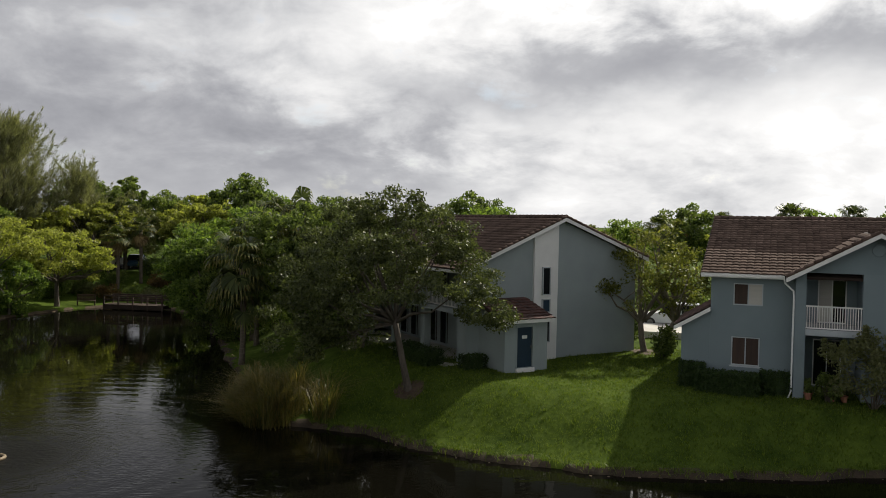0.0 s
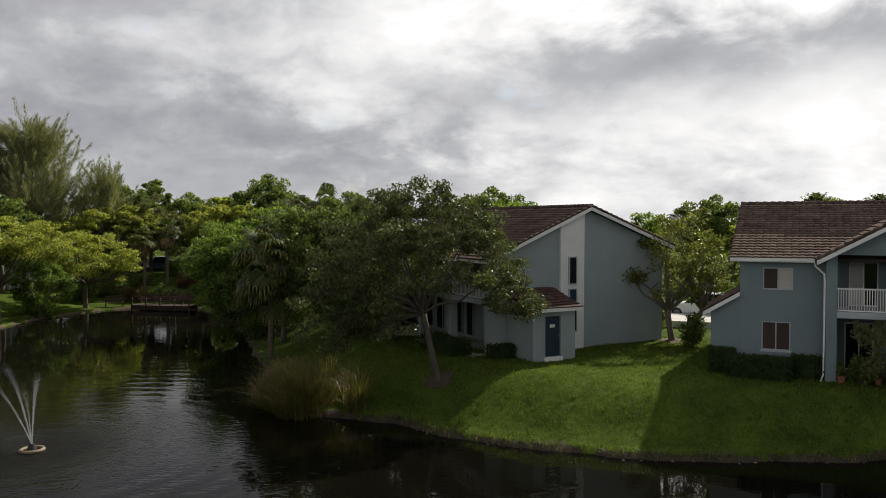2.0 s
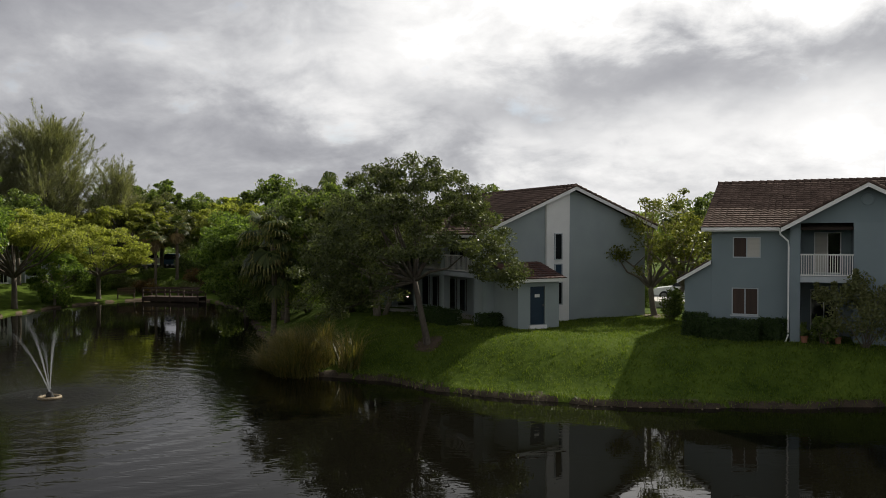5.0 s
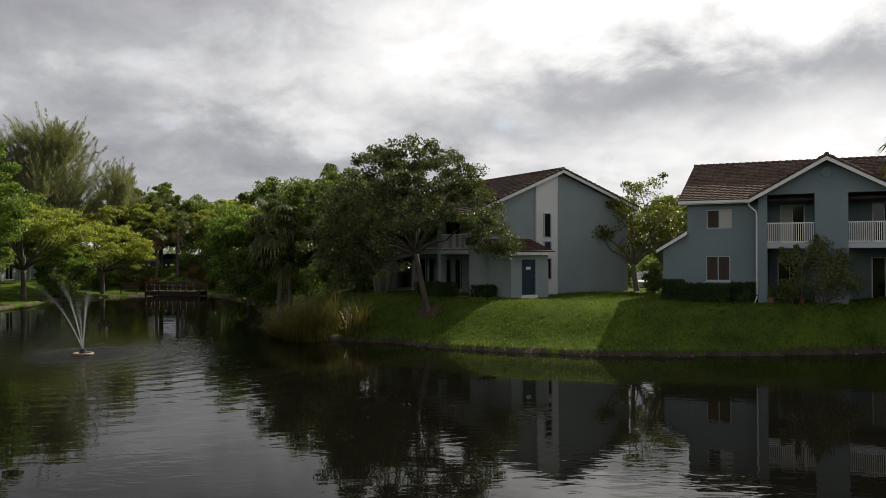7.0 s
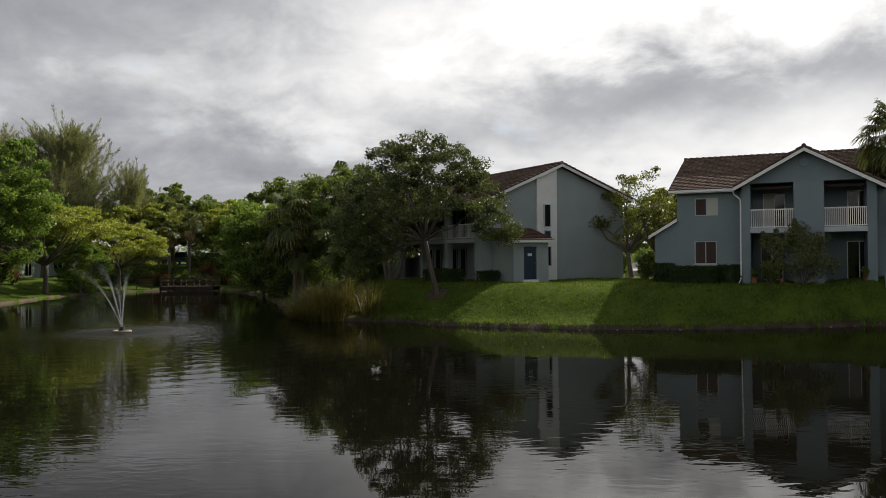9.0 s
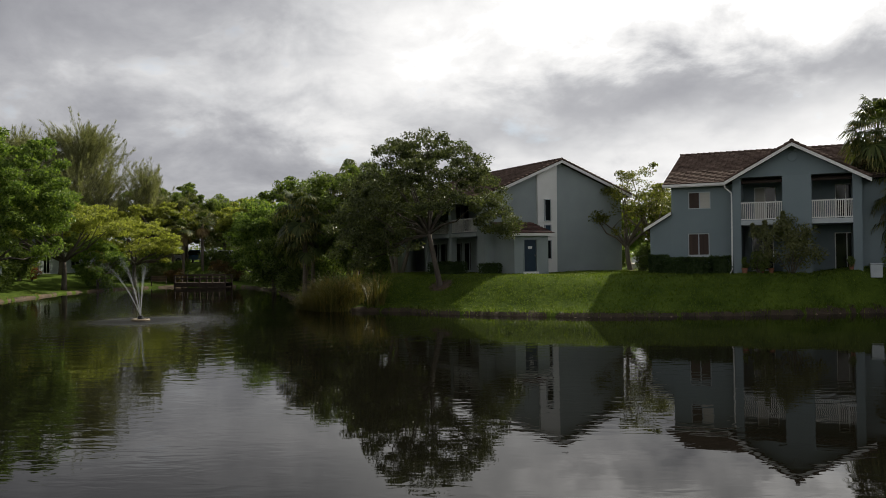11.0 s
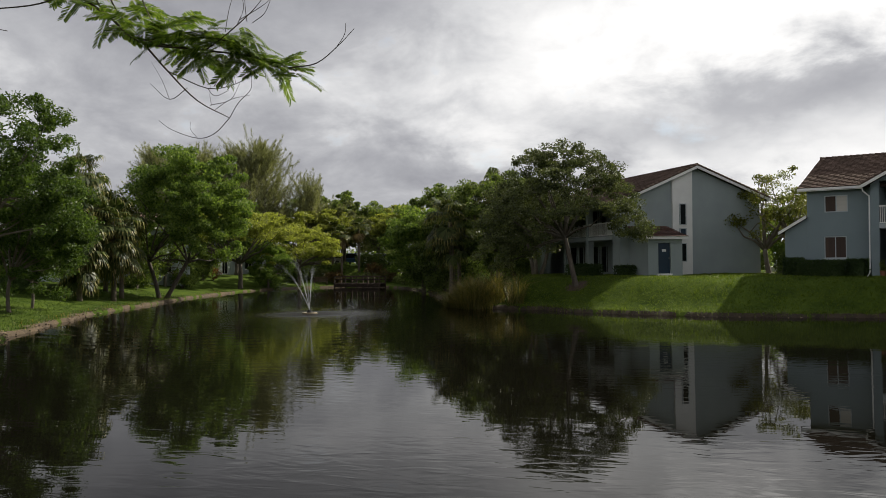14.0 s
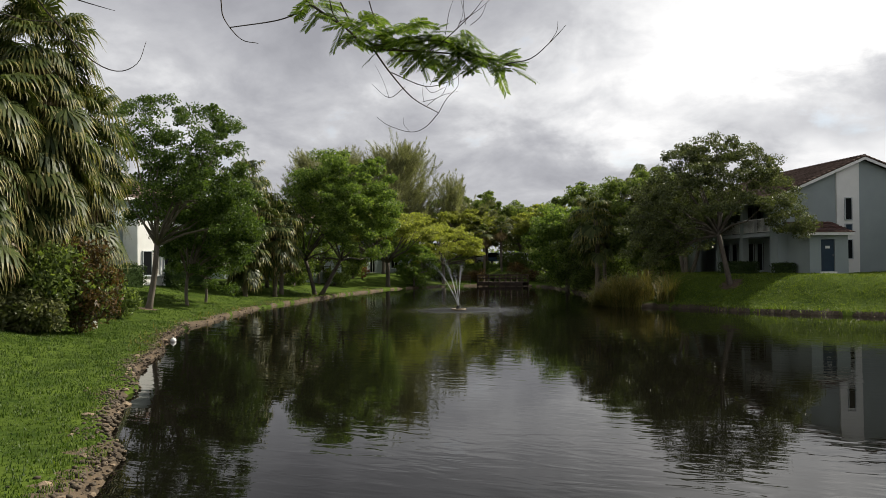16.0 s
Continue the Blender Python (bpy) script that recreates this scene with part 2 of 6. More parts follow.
TILE_JOINED = surface("brown_roof_tile_joined", (0.058, 0.041, 0.034), (0.165, 0.118, 0.098), 1.0, 0.9, 0.3, 30, vary=0.07, island=True, spec=0.04)
TILE_RED = surface("red_roof_tile", (0.048, 0.024, 0.020), (0.110, 0.050, 0.039), 1.5, 0.9, 0.3, 30, vary=0.2)
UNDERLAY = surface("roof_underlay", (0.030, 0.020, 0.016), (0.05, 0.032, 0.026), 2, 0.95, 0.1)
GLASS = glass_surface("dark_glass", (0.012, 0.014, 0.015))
BLIND = surface("window_blind", (0.42, 0.41, 0.37), (0.52, 0.50, 0.46), 2, 0.8, 0.2, 60, (0.2, 0.2, 3))
BROWN_BLIND = surface("brown_blind", (0.035, 0.022, 0.017), (0.065, 0.040, 0.028), 2, 0.8, 0.2, 60, (3, 3, 0.2))
BARK = surface("grey_bark", (0.055, 0.045, 0.035), (0.16, 0.135, 0.11), 3, 0.95, 0.8, 25, (1, 1, 0.25))
BARK_PALE = surface("pale_bark", (0.13, 0.11, 0.085), (0.29, 0.25, 0.20), 3, 0.95, 0.6, 25, (1, 1, 0.3))
PALM_BARK = surface("palm_bark", (0.07, 0.055, 0.04), (0.17, 0.14, 0.11), 4, 0.95, 0.8, 18, (0.5, 0.5, 3))
TWIG = surface("twig_bark", (0.030, 0.022, 0.018), (0.075, 0.055, 0.045), 8, 0.9, 0.3)
LAWN = surface("lawn", (0.015, 0.034, 0.005), (0.082, 0.120, 0.018), 0.8, 1.0, 0.9, 6, depth=0.06, spec=0.05)
SOIL = surface("bank_soil", (0.012, 0.009, 0.006), (0.066, 0.046, 0.028), 1.6, 0.95, 0.9, 14, depth=0.06)
PALE_SOIL = surface("stony_bank", (0.022, 0.016, 0.010), (0.115, 0.080, 0.047), 1.4, 0.95, 1.0, 22, depth=0.06)
MUD = surface("pond_bed", (0.012, 0.010, 0.007), (0.03, 0.024, 0.016), 1, 0.9, 0.2)
STONE = surface("bank_stone", (0.060, 0.045, 0.030), (0.26, 0.195, 0.130), 4, 0.9, 0.5, 30, vary=0.25)
MULCH = surface("mulch", (0.055, 0.035, 0.022), (0.14, 0.095, 0.065), 6, 0.95, 0.8, 30)
CONCRETE = surface("pale_concrete", (0.36, 0.34, 0.31), (0.52, 0.50, 0.46), 0.8, 0.85, 0.2, 30)
ASPHALT = surface("asphalt", (0.045, 0.045, 0.046), (0.075, 0.074, 0.072), 0.8, 1.0, 0.3, 60, spec=0.05)
TERRACOTTA = surface("terracotta", (0.20, 0.085, 0.05), (0.32, 0.14, 0.085), 5, 0.85, 0.2)
DARK_WOOD = surface("weathered_dark_wood", (0.030, 0.020, 0.015), (0.085, 0.055, 0.040), 2, 0.85, 0.4, 30, (0.3, 1, 1))
METAL_GREY = surface("grey_metal", (0.12, 0.12, 0.12), (0.2, 0.2, 0.2), 4, 0.4, 0.05, metal=0.8)
TYRE = surface("tyre_rubber", (0.012, 0.012, 0.012), (0.022, 0.022, 0.022), 5, 0.85, 0.1)
FLOAT_RING = surface("fountain_float", (0.12, 0.09, 0.055), (0.25, 0.195, 0.12), 5, 0.6, 0.1)
CAR_WHITE = surface("white_car_paint", (0.62, 0.63, 0.64), (0.68, 0.69, 0.70), 1, 0.25, 0.0)
CAR_BLUE = surface("blue_car_paint", (0.03, 0.07, 0.13), (0.04, 0.09, 0.16), 1, 0.25, 0.0)
CAR_DARK = surface("dark_car_paint", (0.02, 0.02, 0.022), (0.03, 0.03, 0.032), 1, 0.25, 0.0)
WATER = water_surface()
SPRAY = spray_surface()
LEAF_OAK = leaf_surface("oak_leaf", (0.022, 0.031, 0.013), (0.125, 0.143, 0.062), 0.30)
LEAF_DARK = leaf_surface("dark_leaf", (0.036, 0.058, 0.018), (0.180, 0.228, 0.070), 0.43)
LEAF_GREEN = leaf_surface("green_leaf", (0.042, 0.079, 0.018), (0.205, 0.275, 0.070), 0.44)
LEAF_LIME = leaf_surface("yellow_green_leaf", (0.100, 0.118, 0.024), (0.37, 0.385, 0.102), 0.45)
# green leaf darkened in colour for the duller light on the left bank
LEAF_DIMMED = leaf_surface("dimmed_tree_leaf", (0.026, 0.050, 0.012), (0.112, 0.165, 0.040), 0.36)
LEAF_YOUNG = leaf_surface("young_leaf", (0.060, 0.072, 0.016), (0.24, 0.245, 0.072), 0.38)
LEAF_OLIVE = leaf_surface("olive_leaf", (0.06, 0.075, 0.028), (0.19, 0.195, 0.09), 0.3)
LEAF_GREY = leaf_surface("grey_green_needles", (0.09, 0.095, 0.055), (0.30, 0.30, 0.19), 0.35)
LEAF_PALM = leaf_surface("palm_leaf", (0.020, 0.034, 0.010), (0.100, 0.122, 0.038), 0.24)
LEAF_PALM_TIP = leaf_surface("palm_leaf_tip", (0.060, 0.068, 0.018), (0.240, 0.215, 0.075), 0.26)
LEAF_DEAD = leaf_surface("dead_palm_leaf", (0.098, 0.069, 0.034), (0.310, 0.230, 0.121), 0.25)
LEAF_HEDGE = leaf_surface("hedge_leaf", (0.015, 0.033, 0.011), (0.055, 0.088, 0.026), 0.2)
LEAF_RED = leaf_surface("red_leaf", (0.070, 0.020, 0.012), (0.200, 0.055, 0.030), 0.3)
LEAF_COPPER = leaf_surface("copper_leaf", (0.030, 0.028, 0.013), (0.150, 0.088, 0.040), 0.3)
LEAF_FROND = leaf_surface("feathery_leaf", (0.050, 0.088, 0.016), (0.185, 0.245, 0.058), 0.38)
REED = leaf_surface("reed_blade", (0.058, 0.074, 0.022), (0.29, 0.215, 0.085), 0.36)
# grass blades with the left bank's weaker sunlight put into their colour
DIM_BLADE = leaf_surface("dimmed_grass_blade", (0.020, 0.046, 0.007), (0.078, 0.118, 0.022), 0.34)
BLADE = leaf_surface("grass_blade", (0.042, 0.078, 0.009), (0.160, 0.205, 0.032), 0.38)


# ---- small tools ----
def thing(name, m, label, category, group="", kind=""):
    ob = new(name)
    ob.matrix_world = m
    ob.empty_display_size = 0.2
    return tagged(ob, label, category, group, kind)


def mesh_of(name, bm):
    me = bpy.data.meshes.new(name)
    bmesh.ops.recalc_face_normals(bm, faces=bm.faces[:])
    bm.to_mesh(me)
    bm.free()
    return me


def part(name, bm, material, parent, label=""):
    """One mesh object under a thing or a part."""
    me = bm if isinstance(bm, bpy.types.Mesh) else mesh_of(name, bm)
    if not me.materials:
        me.materials.append(material)
    ob = new(name, me)
    ob.parent = parent
    return tagged(ob, label)


def solo(name, bm, material, label, category, group="", kind="", m=None):
    me = bm if isinstance(bm, bpy.types.Mesh) else mesh_of(name, bm)
    if not me.materials:
        me.materials.append(material)
    ob = new(name, me)
    if m is not None:
        ob.matrix_world = m
    return tagged(ob, label, category, group, kind)


def array_mesh(name, verts, faces, smooth=False):
    """A mesh from arrays: verts (n, 3), faces (m, 3 or 4)."""
    me = bpy.data.meshes.new(name)
    verts, faces = np.asarray(verts, np.float32), np.asarray(faces, np.int32)
    k = faces.shape[1]
    me.vertices.add(len(verts))
    me.vertices.foreach_set("co", verts.ravel())
    me.loops.add(faces.size)
    me.loops.foreach_set("vertex_index", faces.ravel())
    me.polygons.add(len(faces))
    me.polygons.foreach_set("loop_start", np.arange(0, faces.size, k, dtype=np.int32))
    me.polygons.foreach_set("loop_total", np.full(len(faces), k, np.int32))
    me.update(calc_edges=True)
    me.validate()
    return me


def box(bm, x0, x1, y0, y1, z0, z1):
    v = [bm.verts.new((x, y, z)) for z in (z0, z1) for x, y in ((x0, y0), (x1, y0), (x1, y1), (x0, y1))]
    for f in ((3, 2, 1, 0), (4, 5, 6, 7), (0, 1, 5, 4), (1, 2, 6, 5), (2, 3, 7, 6), (3, 0, 4, 7)):
        bm.faces.new([v[i] for i in f])
    return v


def one_box(*dims, bevel=0.0):
    bm = bmesh.new()
    box(bm, *dims)
    if bevel:
        bmesh.ops.bevel(bm, geom=bm.edges[:], offset=bevel, segments=1, affect="EDGES")
    return bm


def prism(points, push):
    """A flat outline pushed along a vector."""
    bm = bmesh.new()
    a = [bm.verts.new(p) for p in points]
    b = [bm.verts.new(Vector(p) + Vector(push)) for p in points]
    bm.faces.new(a)
    bm.faces.new(b[::-1])
    for i in range(len(a)):
        j = (i + 1) % len(a)
        bm.faces.new((a[i], b[i], b[j], a[j]))
    return bm


def tube(bm, points, radii, sides=7):
    points = [Vector(p) for p in points]
    rings = []
    for i, p in enumerate(points):
        d = (points[min(i + 1, len(points) - 1)] - points[max(i - 1, 0)]).normalized()
        a = d.cross(Vector((0.31, 0.17, 0.93))).normalized()
        b = d.cross(a)
        r = radii[i] if hasattr(radii, "__len__") else radii
        rings.append([bm.verts.new(p + (a * math.cos(k * math.tau / sides) + b * math.sin(k * math.tau / sides)) * r) for k in range(sides)])
    for r0, r1 in zip(rings, rings[1:]):
        for k in range(sides):
            bm.faces.new((r0[k], r0[(k + 1) % sides], r1[(k + 1) % sides], r1[k])).smooth = True
    bm.faces.new(rings[0][::-1])
    bm.faces.new(rings[-1])


def curve_points(a, b, bend, n=5):
    a, b, bend = Vector(a), Vector(b), Vector(bend)
    return [a.lerp(b, i / (n - 1)) + bend * math.sin(math.pi * i / (n - 1)) for i in range(n)]


# ---- shape of the land ----
SHORE = [(-6.2, 35.0), (-3.9, 34.2), (-1.9, 32.8), (1.2, 31.1), (4.3, 30.0), (7.3, 29.35), (10.2, 29.1), (13.3, 29.3), (16.2, 29.9), (19.6, 30.5), (24.0, 31.7),
         (32, 34.5), (44, 38), (54, 30), (52, 10), (38, -8), (22, -17), (9, -20), (3, -18.5), (-1, -15), (-3.6, -11.2), (-5.8, -7.9), (-7.6, -5.8), (-9.9, -3.2), (-13.8, 1.1),
         (-19.2, 7.4), (-22.6, 12.4), (-28.0, 22.4), (-31.4, 31.0), (-35.2, 43.0), (-38.6, 56.0), (-39.9, 65.5), (-39.2, 72.5), (-37.4, 77.6), (-33.6, 80.0),
         (-28.6, 78.6), (-24.0, 72.5), (-19.8, 65.0), (-16.6, 56.5), (-14.0, 49.5), (-11.2, 42.5), (-9.3, 38.2), (-8.0, 36.0)]


def shore_line(step=0.6):
    pts, out = np.array(SHORE, float), []
    for i in range(len(pts)):
        p0, p1, p2, p3 = (pts[(i + k) % len(pts)] for k in (-1, 0, 1, 2))
        n = max(2, int(np.linalg.norm(p2 - p1) / step))
        for t in np.arange(n) / n:
            out.append(0.5 * (2 * p1 + (p2 - p0) * t + (2 * p0 - 5 * p1 + 4 * p2 - p3) * t * t + (3 * p1 - p0 - 3 * p2 + p3) * t ** 3))
    out = np.array(out)
    s = np.arange(len(out))
    rng = np.random.RandomState(5)
    wob = sum(np.sin(s * f + rng.rand() * 6.28) * a for f, a in ((0.21, 0.12), (0.53, 0.10), (1.1, 0.08), (1.9, 0.06)))
    tang = np.roll(out, -1, 0) - np.roll(out, 1, 0)
    tang /= np.linalg.norm(tang, axis=1)[:, None]
    return out + np.stack([-tang[:, 1], tang[:, 0]], 1) * wob[:, None]


LINE = shore_line()


def shore_distance(xy):
    """Signed distance to the waterline, above zero on land, and the way straight off it."""
    xy = np.atleast_2d(np.asarray(xy, float))
    a, b = LINE, np.roll(LINE, -1, 0)
    dist, foot, inside = np.empty(len(xy)), np.empty((len(xy), 2)), np.zeros(len(xy), bool)
    for s in range(0, len(xy), 4000):
        p = xy[s:s + 4000]
        ab = b - a
        t = np.clip(((p[:, None] - a) * ab).sum(-1) / (ab * ab).sum(-1), 0, 1)
        q = a + ab * t[..., None]
        d = ((p[:, None] - q) ** 2).sum(-1)
        k = d.argmin(1)
        r = np.arange(len(p))
        dist[s:s + 4000], foot[s:s + 4000] = np.sqrt(d[r, k]), q[r, k]
        cross = ((a[:, 1] > p[:, 1:2]) != (b[:, 1] > p[:, 1:2])) & (p[:, :1] < (b[:, 0] - a[:, 0]) * (p[:, 1:2] - a[:, 1]) / (b[:, 1] - a[:, 1] + 1e-12) + a[:, 0])
        inside[s:s + 4000] = cross.sum(1) % 2 == 1
    return np.where(inside, -dist, dist), foot


def ease(t):
    t = np.clip(t, 0, 1)
    return t * t * (3 - 2 * t)


def heights(xy, d):
    x, y = xy[:, 0], xy[:, 1]
    right = ease((x + 14 + (y - 40) * 0.25) / 10) * ease((y - 8) / 14)
    top = 0.75 + 1.08 * right
    run = 9.0 - 4.0 * right - 3.3 * right * ease((x - 11) / 7)
    land = 0.30 + (top - 0.05) * ease(np.clip(d, 0, None) / run * 0.94 + 0.02) + 0.85 * (1 - right) * ease((d - 1.5) / 13)
    land += 0.03 * np.sin(x * 0.9 + 1.3 * np.sin(y * 0.5)) * ease(d / 3) + 0.02 * np.sin(y * 1.7 + x * 0.4)
    land += 0.35 * ease((x - 18.5) / 3) * right * ease((d - 0.3) / 1.3)
    land += 1.0 * (1 - right) * ease((y - 82) / 16)         # the far bank climbs to the parking
    bed = -0.12 + 0.55 * np.clip(d, -4, 0)
    bank = ease((d + 0.10) / 0.30)
    return bed * (1 - bank) + land * bank


def ground_z(x, y):
    xy = np.array([[x, y]], float)
    return float(heights(xy, shore_distance(xy)[0])[0])


def build_ground():
    def axis(lo, hi, step, far):
        inner = np.arange(lo, hi + 1e-6, step)
        a, b, g = [], [], step
        e = lo
        while e > -far:
            g *= 1.28
            e -= g
            a.append(e)
        e, g = hi, step
        while e < far:
            g *= 1.28
            e += g
            b.append(e)
        return np.r_[a[::-1], inner, b]
    xs, ys = axis(-46, 30, 0.3, 900), axis(-20, 92, 0.3, 1000)
    X, Y = np.meshgrid(xs, ys)
    xy = np.stack([X.ravel(), Y.ravel()], 1)
    d, foot = shore_distance(xy)
    # the waterline runs along the mesh's edges
    for edge, reach in ((0.0, 0.13), (0.22, 0.09)):
        near = np.abs(d - edge) < reach
        way = (xy - foot) / (np.abs(d)[:, None] + 1e-9) * np.sign(d)[:, None]
        xy[near] = foot[near] + way[near] * edge
        d[near] = edge
    z = heights(xy, d)
    nx, ny = len(xs), len(ys)
    i = np.arange(nx * ny).reshape(ny, nx)
    faces = np.stack([i[:-1, :-1], i[:-1, 1:], i[1:, 1:], i[1:, :-1]], -1).reshape(-1, 4)
    me = array_mesh("ground", np.c_[xy, z], faces)
    for m in (LAWN, SOIL, PALE_SOIL, MUD):
        me.materials.append(m)
    c, dm = xy[faces].mean(1), d[faces].mean(1)
    jag = 0.16 * np.sin(c[:, 0] * 2.1 + 2 * np.sin(c[:, 1] * 1.3)) + 0.12 * np.sin(c[:, 1] * 3.7)
    left = (c[:, 0] < -2 - 0.0 * c[:, 1]) & ((c[:, 1] < 33) | (c[:, 0] < -26))
    idx = np.zeros(len(faces), np.int32)
    idx[(dm < np.where(c[:, 0] > 14, 0.24 + 0.4 * jag, 0.40 + jag)) & ~left] = 1
    ragged = 0.22 * np.sin(c[:, 0] * 1.15 + 2.0 * np.sin(c[:, 1] * 0.7)) + 0.14 * np.sin(c[:, 1] * 2.3 + c[:, 0])
    idx[(dm < 0.40 - 0.10 * ease((c[:, 1] - 15) / 20) + 1.2 * jag + ragged) & left] = 2
    idx[dm < -0.35] = 3
    me.polygons.foreach_set("material_index", idx)
    me.polygons.foreach_set("use_smooth", np.ones(len(faces), bool))
    return tagged(new("ground", me), "grass lawn sloping to the pond with bare earth banks", "ground", kind="structure")


build_ground()


def build_water():
    bm = bmesh.new()
    for x, y in ((-60, -30), (70, -30), (70, 100), (-60, 100)):
        bm.verts.new((x, y, 0.12))
    bm.faces.new(bm.verts[:])
    return solo("water", bm, WATER, "dark still pond water with fine ripples", "water", kind="structure")


build_water()


# ---- building pieces ----
def window_unit(parent, x0, x1, z0, z1, y, fill=(GLASS, GLASS), frame_mat=WHITE, sill=True, label="window with two sliding panes", depth=0.06, split=True):
    """A window set in a wall that faces -y at the given y."""
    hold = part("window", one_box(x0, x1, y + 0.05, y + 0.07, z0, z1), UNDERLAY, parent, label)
    w = 0.05
    for a, b, c, d in ((x0, x1, z1 - w, z1), (x0, x1, z0, z0 + w), (x0, x0 + w, z0 + w, z1 - w), (x1 - w, x1, z0 + w, z1 - w)):
        part("frame", one_box(a, b, y - 0.03, y + 0.05, c, d), frame_mat, hold)
    mid = (x0 + x1) / 2
    spans = ((x0 + w, mid - w / 2), (mid + w / 2, x1 - w)) if split else ((x0 + w, x1 - w),)
    if split:
        part("frame", one_box(mid - w / 2, mid + w / 2, y - 0.025, y + 0.05, z0 + w, z1 - w), frame_mat, hold)
    for (a, b), m in zip(spans, fill):
        part("pane", one_box(a, b, y + 0.015, y + 0.03, z0 + w, z1 - w), m, hold)
    if sill:
        part("sill", one_box(x0 - 0.06, x1 + 0.06, y - 0.08, y + 0.05, z0 - 0.07, z0 - 0.004), frame_mat, hold)
    return hold


def wall_with_holes(outline_x, z0, z1, holes, y0, y1):
    """A wall along x with rectangular openings (x0, x1, z0, z1) that go through it."""
    bm = bmesh.new()
    xs = sorted({outline_x[0], outline_x[1], *(h[0] for h in holes), *(h[1] for h in holes)})
    for a, b in zip(xs, xs[1:]):
        cuts = sorted((h[2], h[3]) for h in holes if h[0] <= a + 1e-6 and h[1] >= b - 1e-6)
        z = z0
        for lo, hi in cuts:
            if lo > z + 1e-6:
                box(bm, a, b, y0, y1, z, lo)
            z = hi
        if z < z1 - 1e-6:
            box(bm, a, b, y0, y1, z, z1)
    bmesh.ops.remove_doubles(bm, verts=bm.verts[:], dist=1e-5)
    return bm


def tile_mesh(w, l, name="roof_tile"):
    """One low-curved tile: x across, y up the slope, z off the roof."""
    bm = bmesh.new()
    n, rows = 4, []
    for y, lift in ((0.0, 0.050), (l * 1.08, 0.0)):
        rows.append([bm.verts.new((w * i / n, y, lift + 0.024 * math.sin(math.pi * i / n))) for i in range(n + 1)])
    low = [bm.verts.new((w * i / n, 0.0, 0.0 + 0.016 * math.sin(math.pi * i / n))) for i in range(n + 1)]
    for i in range(n):
        bm.faces.new((rows[0][i], rows[0][i + 1], rows[1][i + 1], rows[1][i]))
        bm.faces.new((low[i], low[i + 1], rows[0][i + 1], rows[0][i]))
    me = mesh_of(name, bm)
    return me


ROOF_JOBS = []          # tiles are laid last


def lay_tiles(roof, origin, along, up, normal, width, length, inside, budget, mat=TILE, joined_mat=TILE_JOINED, w=0.31, l=0.34):
    ROOF_JOBS.append((roof, Vector(origin), Vector(along), Vector(up), Vector(normal), width, length, inside, budget, mat, joined_mat, w, l))


def run_tiles():
    for roof, o, a, u, nrm, width, length, inside, budget, mat, joined_mat, w, l in ROOF_JOBS:
        me = tile_mesh(w * 0.97, l)
        me.materials.append(mat)
        base = np.array([v.co[:] for v in me.vertices])
        quads = np.array([list(p.vertices) for p in me.polygons])
        rot = Matrix((a, u, nrm)).transposed()
        rnp = np.array(rot)
        rng = np.random.RandomState(int(width * 100))
        V, F, made = [], [], 0
        rows, cols = int(length / l), int(width / w)
        for r in range(rows):
            for c in range(cols):
                s, t = c * w + (0.04 * w if r % 2 else 0), r * l
                if not inside(s + w / 2, t + l / 2):
                    continue
                place = o + a * s + u * t + nrm * (0.012 + 0.008 * rng.rand())
                if made < budget:
                    ob = new("tile", me)
                    ob.parent = roof
                    ob.matrix_local = Matrix.Translation(place) @ rot.to_4x4()
                    made += 1
                else:
                    V.append(base @ rnp.T + np.array(place))
                    F.append(quads + len(base) * (len(V) - 1))
        if V:
            joined = array_mesh("tile_covering", np.concatenate(V), np.concatenate(F))
            joined.materials.append(joined_mat)
            tagged(part("tile_covering", joined, joined_mat, roof), kind="stuff")


def railing(parent, x0, x1, y, z0, z1, n, mat=WHITE):
    rail = part("railing", one_box(x0, x1, y - 0.03, y + 0.03, z1 - 0.06, z1), mat, parent, "white painted balcony railing")
    part("bottom_rail", one_box(x0, x1, y - 0.025, y + 0.025, z0 + 0.05, z0 + 0.10), mat, rail)
    me = mesh_of("baluster", one_box(-0.016, 0.016, -0.016, 0.016, z0 + 0.10, z1 - 0.06))
    me.materials.append(mat)
    for i in range(n):
        ob = part("baluster", me, mat, rail)
        ob.location = (x0 + (x1 - x0) * (i + 0.5) / n, y, 0)
    return rail


def downpipe(parent, points, r=0.04, mat=WHITE):
    bm = bmesh.new()
    tube(bm, points, r, 8)
    return part("downpipe", bm, mat, parent, "white rain downpipe")


